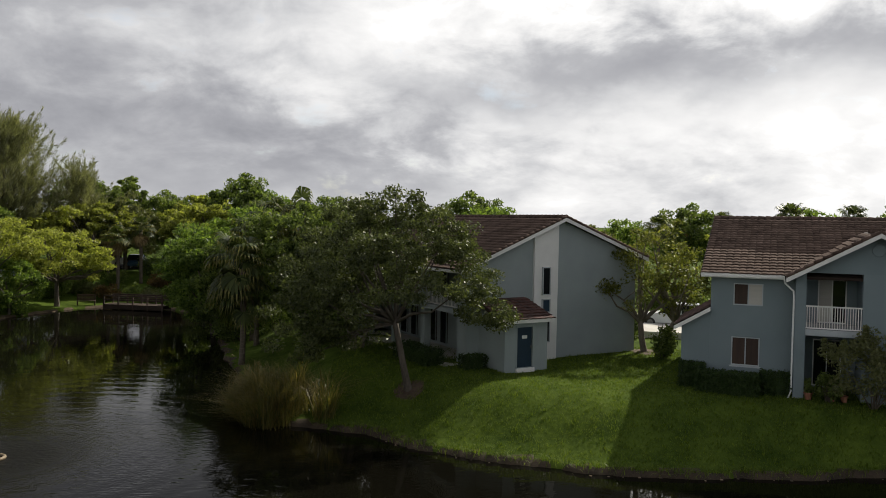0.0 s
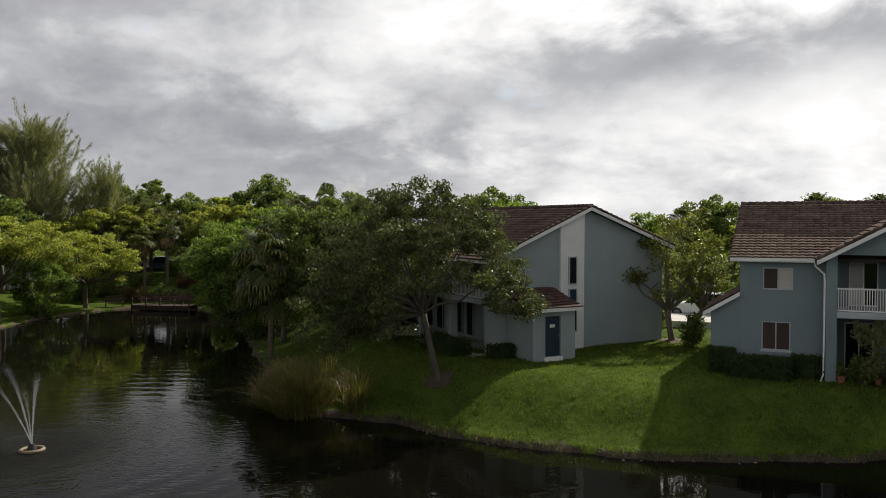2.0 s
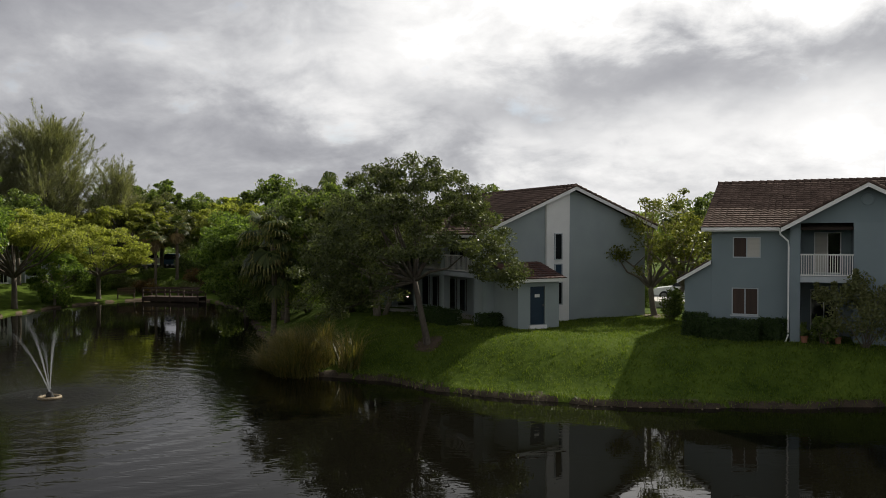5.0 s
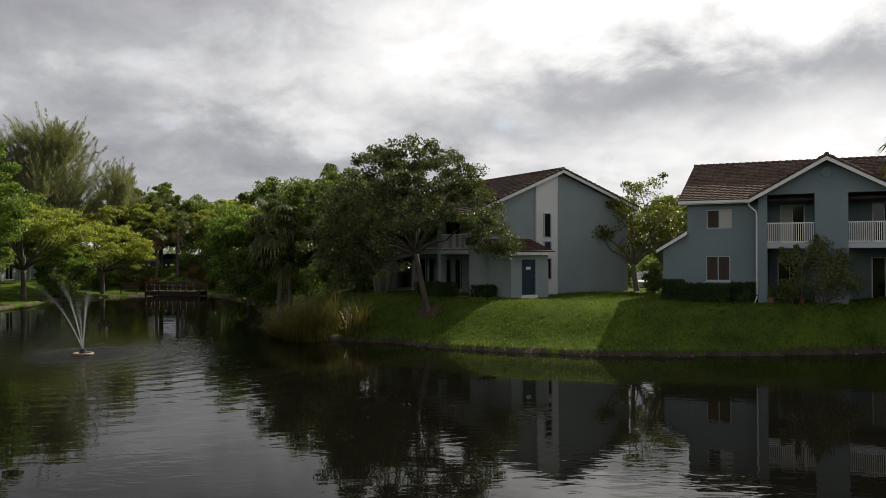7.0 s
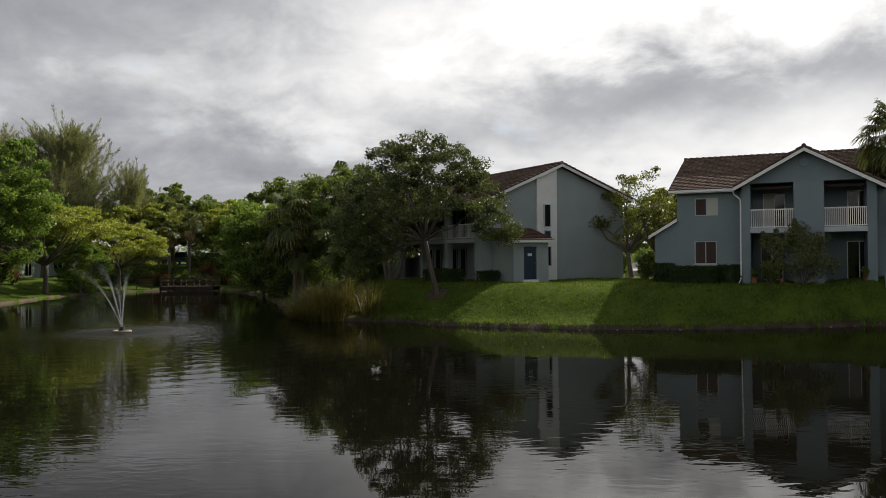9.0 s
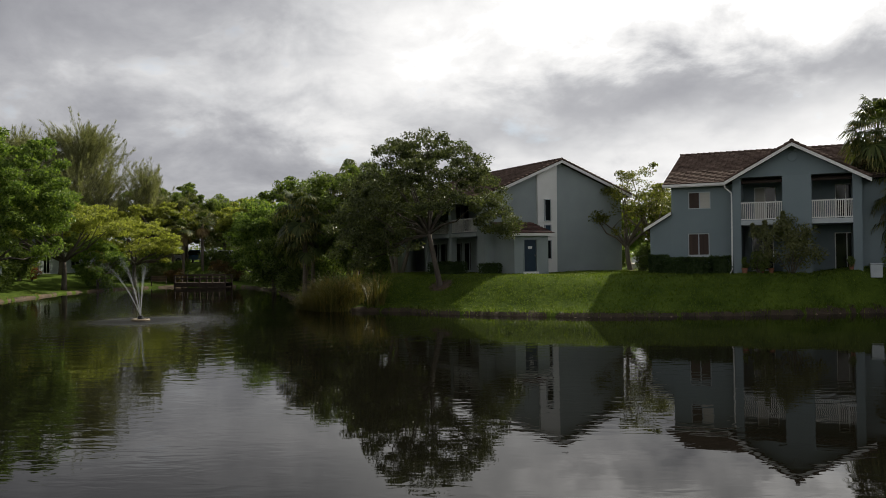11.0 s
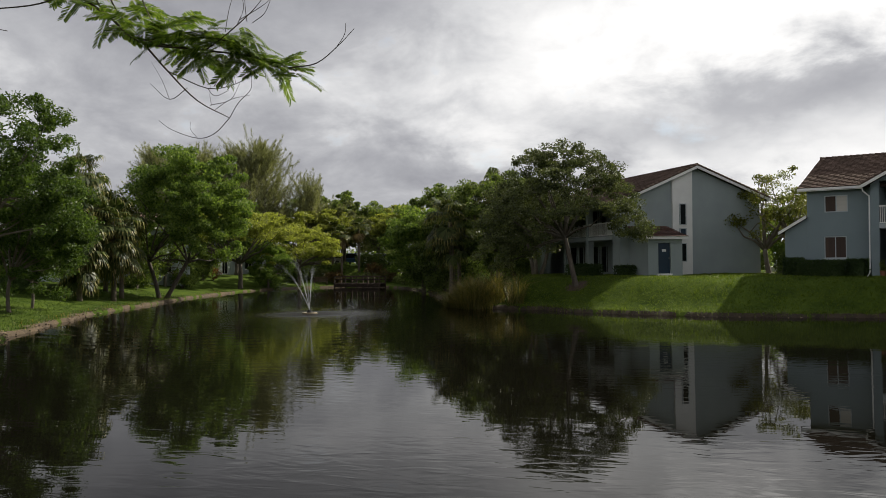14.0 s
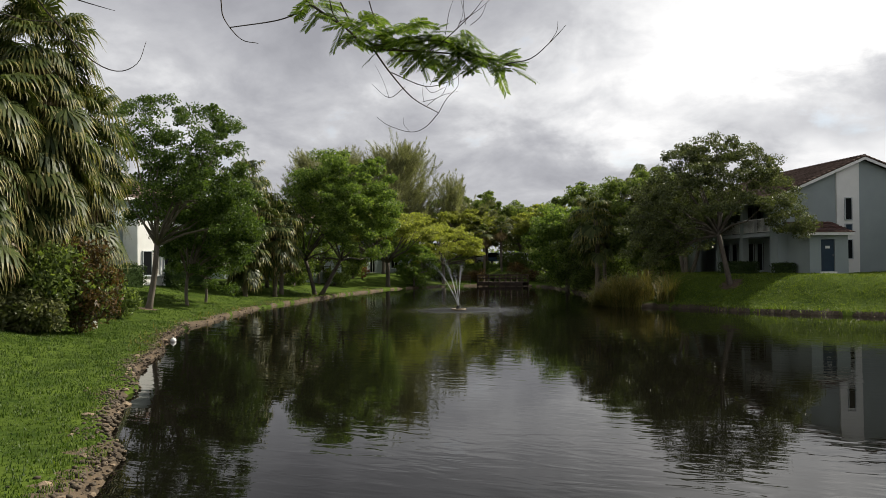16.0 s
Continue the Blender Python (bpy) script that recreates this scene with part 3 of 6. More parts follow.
# ---- house with the tall white strip and the blue door ----
def gable_house():
    zg = 2.138
    H = thing("apartment_house", pose(5.469, 43.046, zg, 0, 0, 30.5), "two-storey blue-grey stucco house with brown tiled gable roof", "house")
    xl, xr, xp, zp = -5.3, 5.85, 0.50, 7.50
    kl, kr = 0.42, 0.375                                   # slopes left and right of the ridge
    top = lambda x: zp - 0.14 - ((xp - x) * kl if x < xp else (x - xp) * kr)
    deep = 15.0
    # gable end that faces the lawn
    part("wall", prism([(xl, 0, -0.6), (xr, 0, -0.6), (xr, 0, top(xr)), (xp, 0, top(xp)), (xl, 0, top(xl))], (0, 0.22, 0)), STUCCO, H)
    part("wall", prism([(xl, deep - 0.22, -0.6), (xr, deep - 0.22, -0.6), (xr, deep - 0.22, top(xr)), (xp, deep - 0.22, top(xp)), (xl, deep - 0.22, top(xl))], (0, 0.22, 0)), STUCCO, H)
    part("wall", one_box(xr - 0.22, xr, 0.22, deep - 0.22, -0.6, top(xr) - 0.02), STUCCO, H)
    # pond side, turned so that it faces -x: built along its own x
    side = part("wall", one_box(xl + 2.0, xl + 2.2, 0.22, deep - 0.22, -0.6, top(xl) + 0.3), STUCCO, H)
    part("wall", one_box(xl, xl + 0.2, 0.22, 1.0, -0.6, top(xl)), STUCCO, H)
    for y0, y1 in ((4.6, 5.0), (8.4, 8.8), (12.2, 12.6)):
        part("column", one_box(xl - 0.02, xl + 0.4, y0, y1, -0.6, top(xl) - 0.05), STUCCO, H)
    for y0, y1 in ((1.0, 4.6), (5.0, 8.4), (8.8, 12.2)):
        part("balcony_floor", one_box(xl - 0.04, xl + 2.0, y0, y1, 2.42, 2.66), GREY_PAINT, H)
        rail = part("railing", one_box(xl + 0.02, xl + 0.08, y0, y1, 3.58, 3.64), WHITE, H, "white painted balcony railing")
        part("bottom_rail", one_box(xl + 0.025, xl + 0.075, y0, y1, 2.74, 2.79), WHITE, rail)
        me = mesh_of("baluster", one_box(-0.016, 0.016, -0.016, 0.016, 2.79, 3.58))
        me.materials.append(WHITE)
        for i in range(24):
            part("baluster", me, WHITE, rail).location = (xl + 0.05, y0 + (y1 - y0) * (i + 0.5) / 24, 0)
        for z0 in (0.0, 2.7):
            for a, b in ((y0 + 0.5, y0 + 1.3), (y0 + 1.8, y0 + 3.0)):
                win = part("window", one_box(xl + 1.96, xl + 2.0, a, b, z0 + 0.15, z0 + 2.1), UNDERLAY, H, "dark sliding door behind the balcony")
                for c, d, e, f in ((a, b, z0 + 2.04, z0 + 2.1), (a, a + 0.06, z0 + 0.15, z0 + 2.04), (b - 0.06, b, z0 + 0.15, z0 + 2.04)):
                    part("frame", one_box(xl + 1.90, xl + 1.955, c, d, e, f), STUCCO, win)
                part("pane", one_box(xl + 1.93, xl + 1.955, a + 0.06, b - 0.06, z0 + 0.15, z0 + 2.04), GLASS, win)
    part("wall", one_box(xl, xl + 0.2, 12.6, deep - 0.22, -0.6, top(xl) - 0.02), STUCCO, H)
    # white stair strip with three narrow windows
    sl, sr = -1.30, 0.27
    part("stair_strip", prism([(sl, -0.14, -0.5), (sr - 0.06, -0.14, -0.5), (sr, -0.14, top(sr) - 0.12), (sl, -0.14, top(sl) - 0.12)], (0, 0.137, 0)), WHITE, H, "tall white strip of painted stucco")
    for z0, z1, m in ((3.38, 4.86, GLASS), (2.46, 3.16, DOOR_BLUE), (0.86, 2.14, GLASS)):
        window_unit(H, -0.80, -0.28, z0, z1, -0.20, (m,), GREY_PAINT, sill=False, split=False, label="narrow stair window in the white strip")
    # porch with the blue door
    px0, px1, py, pz = -4.60, -2.08, -2.42, 2.46
    part("porch_wall", wall_with_holes((px0, px1), -0.6, pz, [(-3.88, -2.97, 0.12, 2.10)], py, py + 0.18), STUCCO, H)
    part("porch_wall", one_box(px0, px0 + 0.18, py + 0.18, 0, -0.6, pz), STUCCO, H)
    part("porch_wall", one_box(px1 - 0.18, px1, py + 0.18, 0, -0.6, pz), STUCCO, H)
    door = part("door", one_box(-3.86, -2.99, py + 0.06, py + 0.11, 0.13, 2.08), DOOR_BLUE, H, "navy blue door with a white notice")
    for a, b, c, d in ((-3.95, -3.88, 0.08, 2.17), (-2.97, -2.90, 0.08, 2.17), (-3.88, -2.97, 2.10, 2.17)):
        part("frame", one_box(a, b, py - 0.025, py + 0.05, c, d), STUCCO, door)
    part("notice", one_box(-3.56, -3.26, py + 0.045, py + 0.058, 1.53, 1.69), WHITE, door, "small white notice")
    part("door_handle", one_box(-3.08, -3.03, py + 0.0, py + 0.058, 1.05, 1.17), METAL_GREY, door)
    part("threshold", one_box(-3.96, -2.90, py - 0.12, py + 0.02, -0.10, 0.10), WHITE, door)
    fl, fr, fy = -4.92, -1.84, -2.72
    porch = part("porch_roof", prism([(fl, fy, 2.49), (fl, 0, 3.30), (fl, 0, 3.18), (fl, fy, 2.37)], (fr - fl, 0, 0)), UNDERLAY, H, "small red-brown tiled porch roof")
    part("fascia", one_box(fl - 0.02, fr + 0.02, fy - 0.03, fy - 0.003, 2.34, 2.51), WHITE, porch)
    part("fascia", prism([(fr + 0.003, fy, 2.35), (fr + 0.003, 0, 3.16), (fr + 0.003, 0, 3.31), (fr + 0.003, fy, 2.50)], (0.03, 0, 0)), WHITE, porch)
    up = Vector((0, 2.72, 0.81)).normalized()
    lay_tiles(porch, (fl, fy - 0.05, 2.49), (1, 0, 0), up, Vector((1, 0, 0)).cross(up), fr - fl + 0.05, 2.9, lambda s, t: True, 80, TILE_RED)
    # main roof
    y0, y1 = -0.42, deep + 0.3
    el, er = xl - 0.65, xr + 0.55
    zl, zr = zp - (xp - el) * kl, zp - (er - xp) * kr
    ux, uz = Vector((xp - el, 0, zp - zl)), Vector((er - xp, 0, zr - zp))
    left = part("roof", prism([(el, y0, zl), (xp, y0, zp), (xp, y0, zp - 0.12), (el, y0, zl - 0.12)], (0, y1 - y0, 0)), UNDERLAY, H, "brown concrete tile roof slope")
    right = part("roof", prism([(xp, y0, zp), (er, y0, zr), (er, y0, zr - 0.12), (xp, y0, zp - 0.12)], (0, y1 - y0, 0)), UNDERLAY, H, "brown concrete tile roof slope")
    part("fascia", prism([(el, y0 - 0.004, zl - 0.20), (xp, y0 - 0.004, zp - 0.20), (xp, y0 - 0.004, zp + 0.0), (el, y0 - 0.004, zl + 0.0)], (0, -0.04, 0)), WHITE, left, "white rake board")
    part("fascia", prism([(xp, y0 - 0.004, zp - 0.20), (er, y0 - 0.004, zr - 0.20), (er, y0 - 0.004, zr + 0.0), (xp, y0 - 0.004, zp + 0.0)], (0, -0.04, 0)), WHITE, right, "white rake board")
    part("gutter", one_box(el - 0.08, el - 0.004, y0, y1, zl - 0.16, zl - 0.02), WHITE, left)
    n_up = ux.normalized()
    lay_tiles(left, (el - 0.05, y1, zl), (0, -1, 0), n_up, Vector((0, -1, 0)).cross(n_up), y1 - y0 + 0.1, ux.length, lambda s, t: True, 150)
    d_up = -uz.normalized()
    lay_tiles(right, (er, y0 - 0.05, zr), (0, 1, 0), d_up, Vector((0, 1, 0)).cross(d_up), y1 - y0, uz.length, lambda s, t: True, 40)
    bm = bmesh.new()
    tube(bm, [(0, -0.02, 0.05), (0, 0.38, 0.03)], [0.12, 0.10], 8)
    cap = mesh_of("ridge_cap", bm)
    for i in range(int((y1 - y0) / 0.36)):
        part("ridge_cap", cap, TILE, left).location = (xp, y0 + i * 0.36, zp)
    # rake tiles along the gable edge
    bm = bmesh.new()
    for a, b in ((Vector((el, y0, zl)), Vector((xp, y0, zp))), (Vector((er, y0, zr)), Vector((xp, y0, zp)))):
        n = int((b - a).length / 0.36)
        for i in range(n):
            p, q = a.lerp(b, i / n), a.lerp(b, (i + 1.08) / n)
            tube(bm, [p + Vector((0, 0, 0.07)), q + Vector((0, 0, 0.04))], [0.09, 0.075], 7)
    part("rake_tile", bm, TILE_JOINED, left)
    part("slab", one_box(xl - 1.2, xl + 2.0, 0.2, 13, -0.7, -0.02), CONCRETE, H, "concrete patio slab")
    return H


gable_house()


# ---- house with the balconies ----
def balcony_house():
    zg = 2.188
    H = thing("balcony_house", pose(13.99, 35.709, zg, 0, 0, -21.4), "two-storey blue stucco house with balconies and tiled roof", "house")
    far = 13.5
    # wall with the two windows
    holes = [(-1.33, -0.10, 3.62, 4.60), (-1.37, -0.19, 0.93, 2.21)]
    part("wall", wall_with_holes((-2.28, 1.2), -0.6, 4.98, holes, 0.0, 0.22), STUCCO_B, H)
    window_unit(H, -1.33, -0.10, 3.62, 4.60, 0.06, (BROWN_BLIND, BLIND), GREY_PAINT, sill=False, label="upper window with one pale blind")
    window_unit(H, -1.37, -0.19, 0.93, 2.21, 0.06, (BROWN_BLIND, BROWN_BLIND), GREY_PAINT, label="lower window with brown blinds")
    part("wall", prism([(-2.28, 0.22, -0.6), (-2.28, 13.2, -0.6), (-2.28, 13.2, 4.9), (-2.28, 6.75, 7.34), (-2.28, 0.22, 4.98)], (0.22, 0, 0)), STUCCO_B, H)
    # lean-to
    part("lean_to_wall", prism([(-3.52, 0.0, -0.6), (-2.284, 0.0, -0.6), (-2.284, 0.0, 3.30), (-3.52, 0.0, 2.56)], (0, 5.0, 0)), STUCCO_B, H)
    lean = part("lean_to_roof", prism([(-3.82, -0.26, 2.55), (-2.284, -0.26, 3.48), (-2.284, -0.26, 3.36), (-3.82, -0.26, 2.43)], (0, 5.5, 0)), UNDERLAY, H, "red-brown tiled lean-to roof")
    part("fascia", prism([(-3.84, -0.264, 2.37), (-2.27, -0.264, 3.32), (-2.27, -0.264, 3.50), (-3.84, -0.264, 2.55)], (0, -0.04, 0)), WHITE, lean)
    up = Vector((1.536, 0, 0.93)).normalized()
    lay_tiles(lean, (-3.86, 5.2, 2.55), (0, -1, 0), up, Vector((0, -1, 0)).cross(up), 5.55, 1.85, lambda s, t: True, 80, TILE_RED)
    # balcony front
    yf, yb = -0.9, 1.7
    gl, gr = 1.18, 7.55
    gp, zgp, zge = 4.24, 6.94, 4.93
    kg = (zgp - zge) / (gp - 0.66)
    line = lambda x: zgp - 0.16 - abs(x - gp) * kg
    o1, o2 = (1.60, 3.72), (5.16, 7.12)
    zt, zs = 5.22, 2.72
    part("column", one_box(gl, o1[0], yf, yf + 0.4, -0.6, zs - 0.14), STUCCO_B, H)
    cut = (zgp - 0.16 - zt) / kg                           # where the gable's slope meets the openings' head
    part("column", prism([(gl, yf, zs - 0.14), (o1[0], yf, zs - 0.14), (o1[0], yf, zt), (gp - cut, yf, zt), (gl, yf, line(gl))], (0, 0.4, 0)), STUCCO_B, H)
    part("pier", one_box(o1[1], o2[0], yf, yf + 0.25, -0.6, zt), STUCCO_B, H)
    part("column", prism([(o2[1], yf, -0.6), (gr, yf, -0.6), (gr, yf, line(gr)), (o2[1], yf, min(zt, line(o2[1])))], (0, 0.4, 0)), STUCCO_B, H)
    part("gable", prism([(gp - cut, yf, zt), (gp + cut, yf, zt), (gp, yf, line(gp))], (0, 0.25, 0)), STUCCO_B, H)
    bm = bmesh.new()
    bmesh.ops.create_cone(bm, cap_ends=True, segments=24, radius1=0.26, radius2=0.24, depth=0.05)
    bmesh.ops.transform(bm, matrix=Matrix.Translation((gp, yf - 0.024, 6.22)) @ Matrix.Rotation(radians(90), 4, "X"), verts=bm.verts[:])
    part("gable_vent", bm, STUCCO_B, H, "round vent painted like the wall")
    for (a, b), doors in ((o1, ((2.15, 3.0), (2.0, 2.75))), (o2, ((6.35, 7.10), (6.3, 7.1)))):
        part("balcony_floor", one_box(a, b, yf - 0.02, yb, zs - 0.14, zs + 0.12), GREY_PAINT, H, "pale grey balcony slab")
        railing(H, a, b, yf + 0.06, zs + 0.10, 3.84, 22)
        part("back_wall", one_box(a - 0.3, b + 0.3, yb, yb + 0.2, -0.6, zt + 0.3), STUCCO_B, H)
        part("cross_wall", one_box(a - 0.28, a, yf + 0.42, yb, -0.6, zt), STUCCO_B, H)
        part("cross_wall", one_box(b, b + 0.28, yf + 0.42, yb, -0.6, zt), STUCCO_B, H)
        part("soffit", one_box(a, b, yf + 0.26, yb, zt, zt + 0.1), GREY_PAINT, H)
        window_unit(H, doors[0][0], doors[0][1] + 0.3, zs + 0.15, zs + 2.1, yb - 0.06, (BLIND, GLASS) if a < 4 else (GLASS, GLASS), WHITE, sill=False, label="sliding balcony door with pale frame")
        window_unit(H, doors[1][0], doors[1][1] + 0.4, 0.02, 2.12, yb - 0.06, (GLASS, GLASS), WHITE, sill=False, label="dark sliding patio door with pale frame")
    part("patio", one_box(gl - 0.02, gr + 0.02, yf - 0.12, yb, -0.6, -0.10), CONCRETE, H, "concrete patio slab")
    # rest of the house
    part("wall", wall_with_holes((gr, far), -0.6, 4.98, [(9.0, 10.2, 0.5, 2.1)], 0.0, 0.22), STUCCO_B, H)
    window_unit(H, 9.0, 10.2, 0.5, 2.1, 0.06, (GLASS, GLASS), GREY_PAINT, label="dark ground floor window")
    part("wall", one_box(far - 0.22, far, 0.22, 13.2, -0.6, 4.9), STUCCO_B, H)
    part("wall", one_box(-2.06, far - 0.22, 13.0, 13.2, -0.6, 4.9), STUCCO_B, H)
    # main roof
    x0, x1, ye, ze, yr, zr = -2.68, far + 0.4, -0.50, 5.03, 6.75, 7.50
    u = Vector((0, yr - ye, zr - ze))
    front = part("roof", prism([(x0, ye, ze), (x0, yr, zr), (x0, yr, zr - 0.12), (x0, ye, ze - 0.12)], (x1 - x0, 0, 0)), UNDERLAY, H, "brown concrete tile roof slope")
    part("roof", prism([(x0, yr, zr), (x0, 13.9, 5.03), (x0, 13.9, 4.91), (x0, yr, zr - 0.12)], (x1 - x0, 0, 0)), TILE_JOINED, H, "brown tiled rear slope")
    part("fascia", one_box(x0, 0.7, ye - 0.045, ye - 0.004, ze - 0.17, ze + 0.02), WHITE, front, "white eaves board")
    part("gutter", one_box(x0, 0.75, ye - 0.14, ye - 0.05, ze - 0.12, ze - 0.01), WHITE, front)
    part("fascia", prism([(x0 - 0.004, ye, ze - 0.2), (x0 - 0.004, yr, zr - 0.2), (x0 - 0.004, yr, zr), (x0 - 0.004, ye, ze)], (-0.04, 0, 0)), UNDERLAY, front)
    nu = u.normalized()
    # the balcony gable cuts into the slope
    def clear_of_gable(s, t):
        x, z = x0 + s, ze + nu.z * t
        return z > zgp - abs(x - gp) * kg - 0.05
    lay_tiles(front, (x0, ye - 0.08, ze), (1, 0, 0), nu, Vector((1, 0, 0)).cross(nu), x1 - x0, u.length + 0.06, clear_of_gable, 300)
    bm = bmesh.new()
    tube(bm, [(-0.02, 0, 0.06), (0.38, 0, 0.04)], [0.12, 0.10], 8)
    cap = mesh_of("ridge_cap", bm)
    for i in range(int((x1 - x0) / 0.36)):
        part("ridge_cap", cap, TILE, front).location = (x0 + i * 0.36, yr, zr)
    # balcony gable roof
    yo, yi = yf - 0.60, 6.4
    lx, rx = 0.80, 7.98
    zl, zr2 = zgp - (gp - lx) * kg, zgp - (rx - gp) * kg
    for xa, za, name in ((lx, zl, "l"), (rx, zr2, "r")):
        side = part("gable_roof", prism([(xa, yo, za), (gp, yo, zgp), (gp, yo, zgp - 0.12), (xa, yo, za - 0.12)], (0, yi - yo, 0)), UNDERLAY, H, "tiled slope of the balcony gable")
        part("fascia", prism([(xa, yo - 0.004, za - 0.20), (gp, yo - 0.004, zgp - 0.20), (gp, yo - 0.004, zgp), (xa, yo - 0.004, za)], (0, -0.04, 0)), WHITE, side, "white rake board")
        up = Vector((gp - xa, 0, zgp - za))
        n_up = up.normalized()
        along = Vector((0, -1, 0)) if xa < gp else Vector((0, 1, 0))
        start = (xa, yi, za) if xa < gp else (xa, yo - 0.05, za)

        def above_main(s, t, xa=xa, za=za, n_up=n_up):
            y = (yi - s) if xa < gp else (yo + s)
            z = za + n_up.z * t
            return z > ze + (y - ye) * nu.z / nu.y - 0.04
        lay_tiles(side, start, along, n_up, along.cross(n_up), yi - yo + 0.05, up.length, above_main, 100)
        bm = bmesh.new()
        a, b = Vector((xa, yo, za)), Vector((gp, yo, zgp))
        n = int(up.length / 0.36)
        for i in range(n):
            p, q = a.lerp(b, i / n), a.lerp(b, (i + 1.08) / n)
            tube(bm, [p + Vector((0, 0, 0.07)), q + Vector((0, 0, 0.04))], [0.09, 0.075], 7)
        for i in range(12):
            if xa < gp:
                tube(bm, [(gp, yo + i * 0.36 - 0.02, zgp + 0.07), (gp, yo + i * 0.36 + 0.38, zgp + 0.05)], [0.12, 0.10], 8)
        part("rake_tile", bm, TILE_JOINED, side)
    downpipe(H, [(0.72, ye - 0.09, ze - 0.08), (0.75, ye - 0.05, ze - 0.3), (1.10, yf + 0.1, ze - 0.62), (1.12, yf + 0.02, ze - 0.9), (1.10, yf - 0.03, 0.15), (1.0, yf - 0.22, -0.12)])
    return H


balcony_house()


# ---- plants ----
def leaf_cloud(rng, centres, radii, count, size, flat=0.6, slim=0.45, droop=0.0):
    """Arrays of bent little leaves round the given centres."""
    k = len(centres)
    which = rng.randint(0, k, count)
    off = rng.normal(size=(count, 3))
    off /= np.linalg.norm(off, axis=1)[:, None]
    off *= (rng.rand(count, 1) ** 0.45) * radii[which][:, None]
    off[:, 2] *= flat
    c = centres[which] + off
    a = rng.normal(size=(count, 3))
    a[:, 2] -= droop
    a /= np.linalg.norm(a, axis=1)[:, None]
    b = np.cross(a, rng.normal(size=(count, 3)))
    b /= np.linalg.norm(b, axis=1)[:, None] + 1e-9
    n = np.cross(a, b)
    s = size * (0.6 + 0.8 * rng.rand(count, 1))
    v = np.stack([c - a * s, c + b * s * slim + n * s * 0.12, c + a * s, c - b * s * slim + n * s * 0.12], 1).reshape(-1, 3)
    f = np.arange(count * 4).reshape(-1, 4)
    return v, f


def crown_centres(rng, centre, radii, n, hollow=0.45, low_cut=-0.75):
    """Clump centres spread through the outer part of a lumpy ellipsoid."""
    pts = []
    lumps = rng.normal(size=(7, 3))
    lumps /= np.linalg.norm(lumps, axis=1)[:, None]
    while len(pts) < n:
        d = rng.normal(size=3)
        d /= np.linalg.norm(d)
        if d[2] < low_cut:
            continue
        r = hollow + (1 - hollow) * rng.rand() ** 0.6
        r *= 0.86 + 0.22 * max((lumps @ d).max(), 0) ** 3 + 0.10 * rng.rand()
        pts.append(np.array(centre) + d * r * np.array(radii))
    return np.array(pts)


def build_tree(name, seed, height, crown_c, crown_r, clumps, leaves, leaf_size, clump_r, leaf_mat, bark_mat, trunk_r, label, fork=0.3, lean=(0, 0), stems=1, slim=0.45, flat=0.6, hollow=0.45, low_cut=-0.75, limbs=16, m=None, droop=0.0, extra=()):
    """A tree at its own origin: trunk with limbs, and a crown of clumped leaves."""
    rng = np.random.RandomState(seed)
    clumps, leaves, leaf_size, clump_r = int(clumps * 1.6), int(leaves * 1.55), leaf_size * 0.82, clump_r * 0.80
    T = thing(name, m or Matrix(), label, "tree")
    centres = np.vstack([crown_centres(rng, crown_c, crown_r, clumps, hollow, low_cut)] + [crown_centres(rng, c, r, n, 0.2, -1) for c, r, n in extra])
    bm = bmesh.new()
    tops = []
    for s in range(stems):
        ang = math.tau * s / stems + rng.rand()
        spread = 0.0 if stems == 1 else 0.35
        foot = Vector((math.cos(ang) * trunk_r * 0.8 * (stems > 1), math.sin(ang) * trunk_r * 0.8 * (stems > 1), -0.35))
        tip = Vector((lean[0] + math.cos(ang) * spread * height * 0.4, lean[1] + math.sin(ang) * spread * height * 0.4, height * fork))
        pts = curve_points(foot, tip, (rng.uniform(-0.12, 0.12), rng.uniform(-0.12, 0.12), 0), 6)
        r0 = trunk_r / math.sqrt(stems)
        tube(bm, pts, [r0 * 1.45, r0 * 1.05, r0 * 0.95, r0 * 0.9, r0 * 0.85, r0 * 0.8], 9)
        tops.append((tip, r0 * 0.8))
    pick = rng.permutation(len(centres))[:limbs]
    for j, k in enumerate(pick):
        tip, r = tops[j % len(tops)]
        end = Vector(centres[k])
        mid = tip.lerp(end, 0.55) + Vector(rng.uniform(-0.3, 0.3, 3)) + Vector((0, 0, -0.06 * (end - tip).length))
        tube(bm, [tip - Vector((0, 0, 0.15)), tip.lerp(mid, 0.5) + Vector((0, 0, 0.1)), mid, mid.lerp(end, 0.6), end], [r * 0.62, r * 0.48, r * 0.34, r * 0.2, r * 0.07], 6)
        for q in range(3):
            near = Vector(centres[rng.randint(len(centres))])
            if (near - mid).length < 0.6 * max(crown_r):
                tube(bm, [mid, mid.lerp(near, 0.5) + Vector((0, 0, 0.1)), near], [r * 0.26, r * 0.16, r * 0.05], 5)
    part("trunk", bm, bark_mat, T)
    radii = clump_r * (0.6 + 0.8 * rng.rand(len(centres)))
    v, f = leaf_cloud(rng, centres, radii, leaves, leaf_size, flat, slim, droop)
    part("crown", array_mesh("crown", v, f), leaf_mat, T)
    return T


